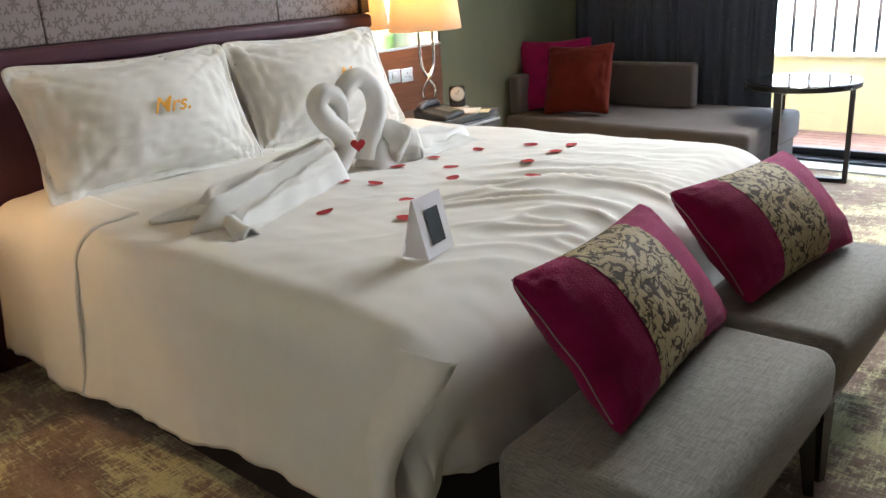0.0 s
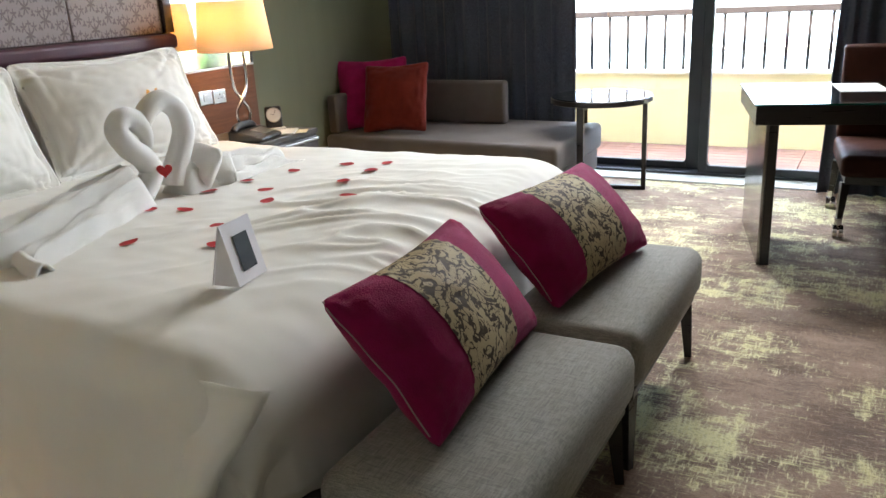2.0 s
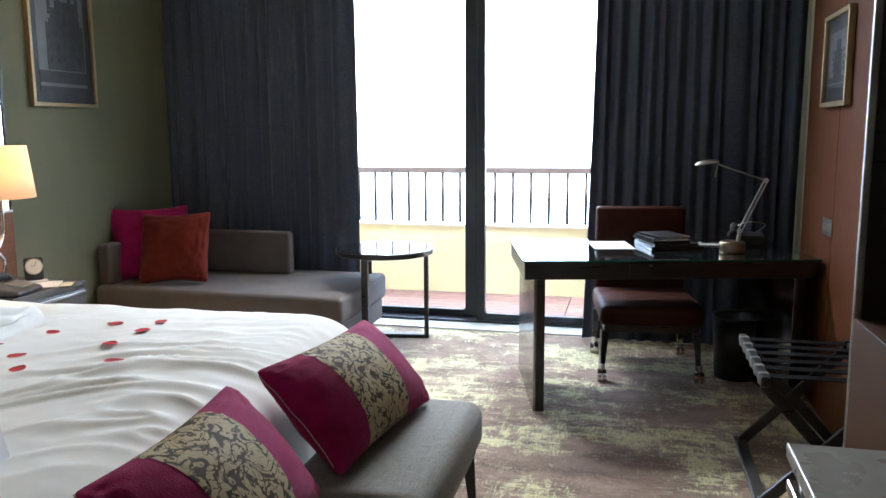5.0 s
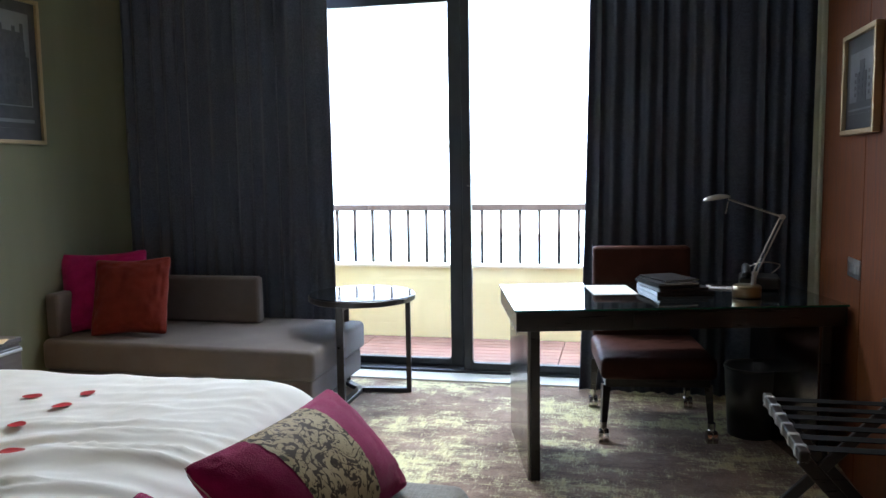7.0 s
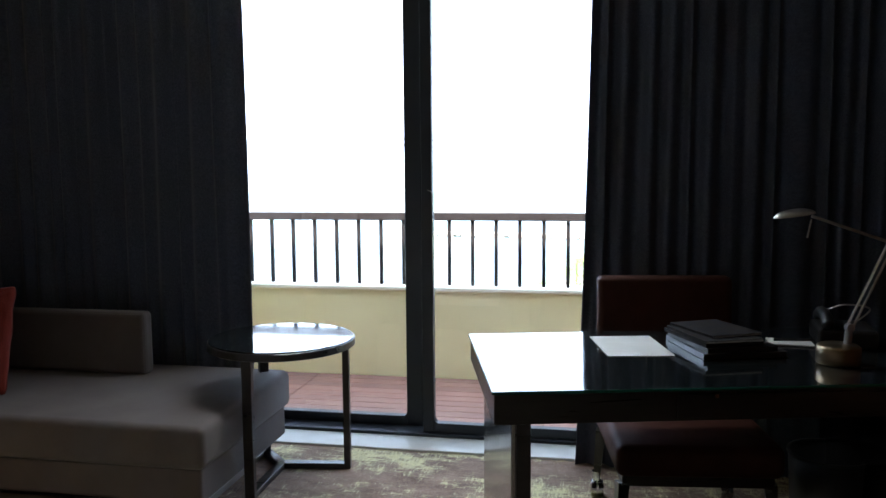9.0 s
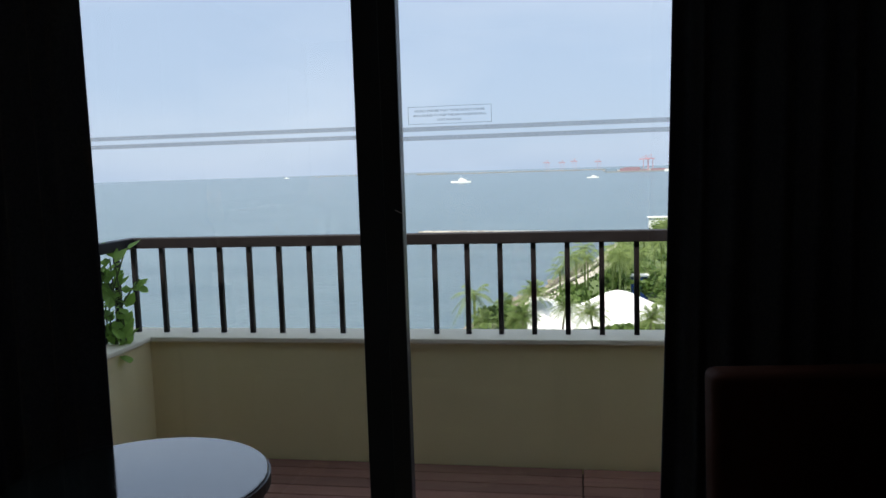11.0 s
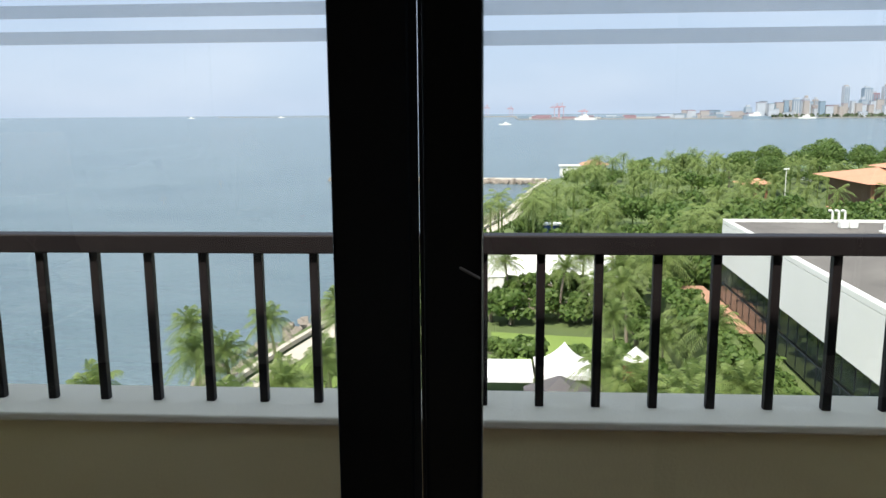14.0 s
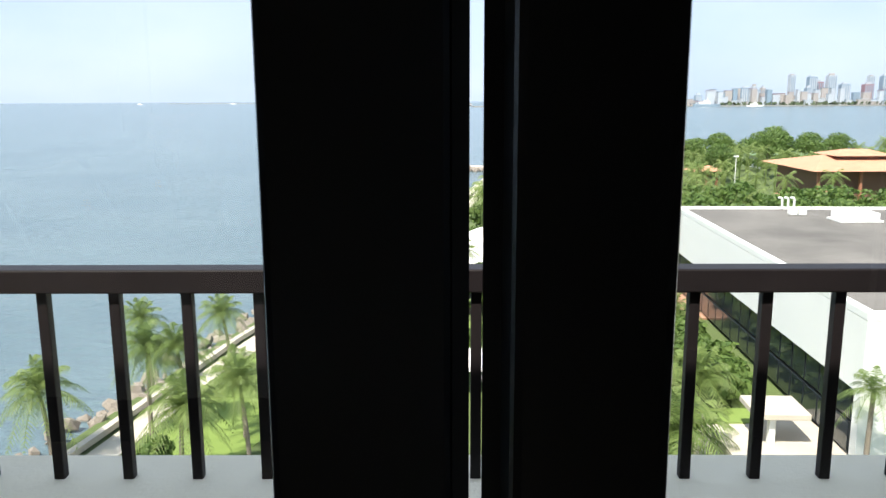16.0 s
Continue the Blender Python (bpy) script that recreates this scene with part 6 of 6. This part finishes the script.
wb = thing("white_building", "white flat-roofed building with a glazed lower side", "building")
wb.matrix_world = pose(18.5, 39.2, 0, 0, 0, -2.3) @ Matrix.Translation((-18.5, -39.2, 0))
part("wall", B((18.5, 39.2, -11.75), (46, 74, -8.35)), CONCRETE, wb)
part("front_wall", B((18.5, 39.2, -20), (46, 39.8, -11.77)), CONCRETE, wb)
part("roof", B((18.95, 39.65, -8.34), (45.6, 73.6, -8.16)), ROOFGREY, wb, "grey felt roof")
for lo, hi in (((18.5, 39.2, -8.34), (18.94, 74, -7.95)), ((18.95, 39.2, -8.34), (46, 39.64, -7.95)), ((18.95, 73.61, -8.34), (46, 74, -7.95))):
    part("parapet", B(lo, hi, 0.04, 1), CONCRETE, wb)
# solid black body: the unlit interior behind the windows, as plain colour
part("dark_interior", B((18.95, 39.81, -20), (46, 74, -11.77)), BLACK, wb)
for k in range(19):
    y = 40.4 + k * 1.78
    for z0, z1 in ((-15.10, -13.55), (-13.45, -11.85)):
        wdw = part("window", B((18.75, y, z0), (18.94, y + 1.72, z1)), ALU, wb)
        part("pane", B((18.70, y + 0.08, z0 + 0.08), (18.745, y + 1.64, z1 - 0.08)), DARKGLASS, wdw)
can = part("canopy", B((14.6, 40.9, -13.75), (17.2, 43.4, -13.45), 0.03, 1), PATHM, wb)
for x, y in ((15.4, 41.3), (15.4, 42.8)):
    part("column", B((x, y, -15.2), (x + 0.3, y + 0.3, -13.76)), CONCRETE, can)
for k in range(3):
    vb = thing("roof_vent", "white curved vent pipe on the flat roof", "vent pipe", "roof vents", pose(28.7 + k * 0.52, 73.1, -8.15))
    part("pipe", tube(bmesh.new(), smooth_path([(0, 0, 0), (0, 0, 0.75), (-0.10, 0, 1.0), (-0.36, 0, 1.02)], 5), 0.10, 8), CONCRETE, vb, "", True)
hv = thing("roof_unit", "white air handling box on the flat roof", "roof unit", m=pose(31.8, 66.8, -8.15))
part("casing", B((-1.5, -0.9, 0), (1.5, 0.9, 0.7), 0.05, 1), CONCRETE, hv)
part("base", B((-1.7, -1.1, 0), (1.7, 1.1, 0.16), 0.02, 1), CONCRETE, hv)
for k in range(2):
    hv = thing("roof_fan_box", "small white fan box on the flat roof", "roof unit", "roof fans", pose(28.3 + 0.75 * k, 70.0, -8.15))
    part("casing", B((-0.32, -0.3, 0), (0.32, 0.3, 0.6), 0.05, 1), CONCRETE, hv)


def hip(bm, lo, hi, z0, z1, ridge, over=0.8):
    (xa, ya), (xb, yb) = (lo[0] - over, lo[1] - over), (hi[0] + over, hi[1] + over)
    if xb - xa > yb - ya:
        r0, r1 = ((xa + xb) / 2 - ridge / 2, (ya + yb) / 2), ((xa + xb) / 2 + ridge / 2, (ya + yb) / 2)
    else:
        r0, r1 = ((xa + xb) / 2, (ya + yb) / 2 - ridge / 2), ((xa + xb) / 2, (ya + yb) / 2 + ridge / 2)
    e = [bm.verts.new((x, y, z0)) for x, y in ((xa, ya), (xb, ya), (xb, yb), (xa, yb))]
    a, b = bm.verts.new((*r0, z1)), bm.verts.new((*r1, z1))
    if xb - xa > yb - ya:
        for f in ((e[0], e[1], b, a), (e[1], e[2], b), (e[2], e[3], a, b), (e[3], e[0], a)):
            bm.faces.new(f)
    else:
        for f in ((e[0], e[1], a), (e[1], e[2], b, a), (e[2], e[3], b), (e[3], e[0], a, b)):
            bm.faces.new(f)
    bm.faces.new(e[::-1])
    return bm


def pavilion(name, lo, hi, z_eave, z_top, ridge, label, material=ORANGEROOF, wallm=None, g=""):
    t = thing(name, label, "building", g)
    bm = hip(bmesh.new(), lo, hi, z_eave, z_top, ridge, 1.6)
    bmesh.ops.recalc_face_normals(bm, faces=bm.faces[:])
    part("roof", bm, material, t)
    if hi[0] - lo[0] > 15:
        mx_, my_, q = (lo[0] + hi[0]) / 2, (lo[1] + hi[1]) / 2, (hi[0] - lo[0]) * 0.2
        up = z_eave + (z_top - z_eave) * 0.55
        part("lantern_wall", B((mx_ - q, my_ - q * 0.8, up), (mx_ + q, my_ + q * 0.8, up + 1.0)), BROWNWALL, t)
        bm = hip(bmesh.new(), (mx_ - q, my_ - q * 0.8), (mx_ + q, my_ + q * 0.8), up + 1.02, up + 2.1, q, 1.2)
        bmesh.ops.recalc_face_normals(bm, faces=bm.faces[:])
        part("upper_roof", bm, material, t)
    part("wall", B((lo[0] + 1, lo[1] + 1, GZ), (hi[0] - 1, hi[1] - 1, z_eave - 0.02)), wallm or BROWNWALL, t)
    nx = max(2, int((hi[0] - lo[0]) / 6))
    for k in range(nx + 1):
        x = lo[0] + (hi[0] - lo[0]) * k / nx
        part("post", B((x - 0.25, lo[1] - 0.25, GZ), (x + 0.25, lo[1] + 0.25, z_eave - 0.02)), POST, t)
    return t


pavilion("pavilion", (68.5, 152), (92, 174), -12.1, -9.9, 12, "large pavilion with a hipped orange tile roof", g="orange-roofed pavilions")
pavilion("pavilion", (97, 144), (128, 176), -12.4, -9.4, 18, "large pavilion with a hipped orange tile roof", g="orange-roofed pavilions")
pavilion("pavilion", (54.5, 126), (60.5, 132), -14.0, -13.0, 2, "small pavilion with an orange tile roof", g="orange-roofed pavilions")
pavilion("pavilion", (60, 197), (65, 201), -16.2, -15.0, 2, "small hut with an orange roof among trees", g="orange-roofed pavilions")
pavilion("pavilion", (30, 262), (36, 268), -16.0, -14.4, 3, "small hut with an orange roof among trees", g="orange-roofed pavilions")
pavilion("garden_hall", (3.9, 55.4), (5.4, 57.0), -17.8, -16.2, 0.3, "garden kiosk with a dark shingle roof", SLATE)
hs = thing("pier_house", "low white house at the tip of the point", "house", m=pose(27, 266, GZ))
part("wall", B((-5, -2, 0), (5, 2, 3.4)), CONCRETE, hs)
part("roof", B((-5.4, -2.4, 3.41), (5.4, 2.4, 3.7)), CONCRETE, hs)
gh = thing("green_roof_shed", "long shed with a pale green roof by the water", "shed", m=pose(108, 250, GZ))
part("wall", B((-14, -4, 0), (22, 4, 3.6)), CONCRETE, gh)
part("roof", B((-15, -5, 3.61), (23, 5, 4.0)), mat("green_metal_roof", (0.22, 0.36, 0.24), rough=0.6), gh)


def marquee(m, w, d, he, hp, n, label):
    t = thing("white_tent", label, "tent", "white tents", m)
    for k in range(n):
        x0 = -w / 2 + w * k / n
        cx = w / n

        def f(u, v, x0=x0, cx=cx):
            a, b = u * 2 - 1, v * 2 - 1
            r = max(abs(a), abs(b))
            return (x0 + cx * u, -d / 2 + d * v, he + (hp - he) * (1 - r) ** 1.8)
        part("canopy", sheet(16, 16, f), TENT, t, "", True)
    bm = bmesh.new()
    for x in (-w / 2, w / 2):
        for y in (-d / 2, d / 2):
            cyl(bm, (x, y, 0), (x, y, he), 0.06, n=6)
    part("poles", bm, STEEL, t)
    part("valance", B((-w / 2, -d / 2 - 0.02, he - 0.35), (w / 2, -d / 2, he)), TENT, t)


marquee(pose(5.5, 62.6, GZ), 4.4, 4.4, 2.4, 4.3, 1, "white peaked canopy tent in the garden")
marquee(pose(-0.4, 61.9, GZ), 7.0, 4.4, 2.4, 2.9, 2, "long white canopy tent in the garden")
t = thing("event_tent", "large white draped event tent among the palms", "tent", m=pose(2.0, 103, GZ))


def drape(u, v):
    x, y = -8 + 21 * u, -7 + 14 * v
    return (x, y, 2.2 + 3.4 * (1 - abs(2 * v - 1)) ** 0.8 * (0.75 + 0.25 * math.cos(u * 12)) - 0.8 * abs(2 * u - 1) ** 3)


part("canopy", sheet(40, 24, drape), TENT, t, "", True)
part("side_cloth", B((-8, -6.9, 0), (13, -6.8, 2.1)), TENT, t)
part("side_cloth", B((-8, -6.8, 0), (-7.9, 6.9, 2.1)), TENT, t)

pg = thing("play_house", "playground tower with a blue slide and pale roof", "playground", m=pose(10.9, 63.2, GZ, 0, 0, -20))
for x in (-0.7, 0.7):
    for y in (-0.7, 0.7):
        part("post", cyl(bmesh.new(), (x, y, 0), (x, y, 2.8), 0.07, n=8), RED, pg)
part("platform", B((-0.75, -0.75, 1.2), (0.75, 0.75, 1.3)), BLUE, pg)
bm = hip(bmesh.new(), (-0.8, -0.8), (0.8, 0.8), 2.8, 3.8, 0.1, 0.1)
part("roof", bm, CONCRETE, pg)


def slide(u, v):
    a = (v * 2 - 1)
    return (0.7 + 2.1 * u, a * 0.35, 1.25 * (1 - u) ** 1.3 + 0.12 + 0.18 * a * a)


part("slide", sheet(14, 6, slide), BLUE, pg, "bright blue slide", True).modifiers.new("shell", 'SOLIDIFY').thickness = 0.05
part("play_panel", B((-0.7, -0.76, 1.3), (0.7, -0.72, 2.0)), RED, pg)
bx = thing("blue_kiosk", "small bright blue booth in the park", "kiosk", m=pose(9.0, 124, GZ))
part("booth", B((-1.2, -1, 0), (1.2, 1, 4.4), 0.1, 1), BLUE, bx)
part("roof", B((-1.4, -1.2, 4.41), (1.4, 1.2, 4.6)), CONCRETE, bx)
lp = thing("park_lamp", "white twin-headed lamp post above the trees", "lamp post", m=pose(56, 160, GZ))
part("post", cyl(bmesh.new(), (0, 0, 0), (0, 0, 10.0), 0.10, 0.07, 8), CONCRETE, lp)
part("head", B((-0.5, -0.2, 9.85), (0.5, 0.2, 10.15), 0.06, 1), CONCRETE, lp)

# ---- far shore ----
FARGREEN = mat("far_trees", (0.060, 0.090, 0.050), (0.090, 0.120, 0.070), 0.95, scale=0.01, fine=0.2, bmp=0)
FARLAND = mat("far_quay", (0.30, 0.30, 0.29), (0.22, 0.22, 0.21), 0.95, scale=0.01, fine=0.1, bmp=0)
# distance haze is mixed into these skyline colours: greyer, bluer, low in contrast
TOWERS = [mat("hazed_tower_white", (0.44, 0.48, 0.53), (0.33, 0.38, 0.44), 0.7, scale=0.02, fine=0.3, bmp=0, stretch=(1, 1, 3)), mat("hazed_tower_blue_grey", (0.22, 0.30, 0.37), (0.18, 0.25, 0.32), 0.5, scale=0.02, fine=0.3, bmp=0, stretch=(1, 1, 3)),
          mat("hazed_tower_red", (0.30, 0.19, 0.22), (0.25, 0.16, 0.19), 0.7, scale=0.02, fine=0.3, bmp=0), mat("hazed_tower_cream", (0.38, 0.35, 0.33), (0.30, 0.29, 0.29), 0.7, scale=0.02, fine=0.3, bmp=0)]
FY = 1900.0
setting("far_land", B((60, FY - 12, SZ - 1), (2200, FY + 400, SZ + 2.5)), FARLAND, "low far shore across the bay", "land")
setting("far_land", B((-560, 2700, SZ - 1), (80, 2760, SZ + 3)), FARLAND, "long low port mole across the bay", "land")
setting("far_land", B((-1150, 3300, SZ - 1), (-560, 3340, SZ + 2)), FARLAND, "thin far breakwater", "land")
rng = random.Random(77)
bm = bmesh.new()
for k in range(900):
    x = rng.uniform(640, 1700)
    s = rng.uniform(4, 9)
    p = Vector((x, FY - 8 + rng.uniform(0, 12), SZ + 3 + rng.uniform(0, 6)))
    rot = Euler((rng.random() * 3, rng.random() * 3, rng.random() * 6)).to_matrix()
    bm.faces.new([bm.verts.new(p + rot @ Vector(o) * s) for o in ((-.5, -.3, 0), (.4, -.5, .1), (.6, .3, 0), (-.3, .5, .1))])
tagged(part("far_tree_belt", bm, FARGREEN), "dark tree belt along the far shore", "trees", kind="stuff")


def tower(x, w, d, h, mi, seed):
    r = random.Random(seed)
    t = thing("tower_block", ("tall white tower block", "tall blue-grey glass tower block", "red-brown tower block", "cream tower block")[mi] + " on the far shore", "tower block", "city skyline", pose(x, FY + 60 + r.uniform(0, 120), SZ + 2.5))
    part("shaft", B((-w / 2, -d / 2, 0), (w / 2, d / 2, h)), TOWERS[mi], t)
    part("roof_house", B((-w * 0.28, -d * 0.28, h), (w * 0.28, d * 0.28, h + r.uniform(2, 7))), TOWERS[0 if mi else 3], t)
    n = max(3, int(w / 5))
    for k in range(n):
        xx = -w / 2 + (k + 0.25) * w / n
        part("window_bay", B((xx, -d / 2 - 0.4, 3), (xx + w / n * 0.5, -d / 2 - 0.01, h - 3)), TOWERS[1] if mi != 1 else TOWERS[0], t)
    part("podium", B((-w * 0.8, -d * 0.9, -1), (w * 0.8, -d * 0.55, r.uniform(5, 12))), TOWERS[3 if mi else 0], t)


k = FY / 2500
for i, (x, w, h, mi) in enumerate(((838, 22, 40, 1), (862, 15, 47, 0), (905, 18, 40, 0), (950, 24, 58, 1), (985, 20, 60, 1), (1012, 18, 56, 0), (1062, 20, 66, 3), (1118, 26, 84, 0),
                                   (1150, 16, 54, 1), (1178, 28, 70, 1), (1215, 34, 78, 2), (1262, 22, 68, 0), (1300, 26, 62, 1), (1345, 32, 40, 2), (1385, 30, 92, 1), (1425, 26, 70, 0), (1470, 30, 96, 1), (1520, 28, 60, 3), (1580, 30, 80, 0))):
    tower((x + 12 * math.sin(i * 5)) * k, w * k * (0.9 + 0.3 * math.sin(i * 7)), 18, (h * k * 0.86 + 14) * (0.55 + 0.5 * min(1.0, (x - 800) / 450) + 0.16 * math.sin(i * 3)), mi, i)
rng = random.Random(13)
for i in range(130):
    x = rng.uniform(560, 1600) * k
    mid = x > 800 * k and i % 2 == 0
    t = thing("low_building", "pale mid-rise building on the far shore" if mid else "low pale building on the far shore", "building", "far shore buildings", pose(x, FY + rng.uniform(0, 40), SZ + 2.5))
    w, h = (rng.uniform(9, 18), rng.uniform(16, 40)) if mid else (rng.uniform(8, 34), rng.uniform(4, 20) * rng.uniform(0.5, 1))
    part("wall", B((-w / 2, -6, 0), (w / 2, 6, h)), TOWERS[rng.choice((0, 0, 3, 3, 1))], t)
    part("roof", B((-w / 2 - 0.5, -6.5, h), (w / 2 + 0.5, 6.5, h + 0.8)), TOWERS[rng.choice((0, 2, 1))], t)


def crane(x, y, h, s):
    t = thing("port_crane", "red and white dockside crane across the bay", "crane", "port cranes", pose(x, y, SZ + 2.5))
    for a in (-6, 6):
        for b in (-5, 5):
            part("leg", B((a * s - 0.4, b - 0.4, 0), (a * s + 0.4, b + 0.4, h * 0.7)), CRANE_RED, t)
    part("beam", B((-18 * s, -2, h * 0.7), (12 * s, 2, h * 0.7 + 2.5)), CRANE_RED, t)
    part("mast", cyl(bmesh.new(), (0, 0, h * 0.7), (2, 0, h), 1.0, 0.6, 6), CRANE_RED, t)
    part("stay", cyl(bmesh.new(), (2, 0, h), (-17 * s, 0, h * 0.72), 0.4, 0.4, 4), CRANE_RED, t)


for x, y, h in ((150, FY + 20, 42), (162, FY + 22, 44), (-20, 2705, 46), (-60, 2708, 40), (-110, 2706, 42), (215, FY + 20, 26), (60, 2706, 40)):
    crane(x, y, h * 0.85, 0.8)
for i in range(26):
    x = rng.uniform(70, 560)
    t = thing("port_shed", "pale port shed with stacked containers", "shed", "port sheds", pose(x, FY + rng.uniform(-4, 30), SZ + 2.5))
    w, h = rng.uniform(12, 40), rng.uniform(3, 9)
    part("wall", B((-w / 2, -5, 0), (w / 2, 5, h)), TOWERS[rng.choice((0, 3, 1, 2))], t)
    part("roof", B((-w / 2, -5.2, h), (w / 2, 5.2, h + 0.7)), TOWERS[rng.choice((0, 1))], t)


def ship(m, L, label, hull):
    t = thing("ship", label, "ship", "ships in the bay", m)
    part("hull", prism(((-L / 2, -L * .07), (L * .36, -L * .07), (L / 2, 0), (L * .36, L * .07), (-L / 2, L * .07)), 0, L * .09), hull, t)
    part("cabin", B((-L * .28, -L * .05, L * .09), (L * .12, L * .05, L * .18)), CONCRETE, t)
    part("bridge", B((-L * .12, -L * .04, L * .18), (L * .06, L * .04, L * .24)), CONCRETE, t)
    part("mast", cyl(bmesh.new(), (0, 0, L * .24), (0, 0, L * .36), L * .008, n=6), CONCRETE, t)


ship(pose(19, 1250, SZ, 0, 0, 180), 19, "small white ferry on the calm bay", CONCRETE)
ship(pose(-172, 1150, SZ, 0, 0, 180), 30, "white passenger ferry on the calm bay", CONCRETE)
ship(pose(-1110, 2900, SZ), 22, "distant pale ship near the breakwater", CONCRETE)
ship(pose(-800, 3000, SZ), 24, "distant pale ship near the breakwater", CONCRETE)
ship(pose(210, FY - 60, SZ), 50, "moored white ship at the far quay", CONCRETE)
ship(pose(590, FY - 60, SZ), 62, "long grey ship moored at the far quay", TOWERS[1])
ship(pose(700, FY - 60, SZ), 38, "moored white ship at the far quay", CONCRETE)
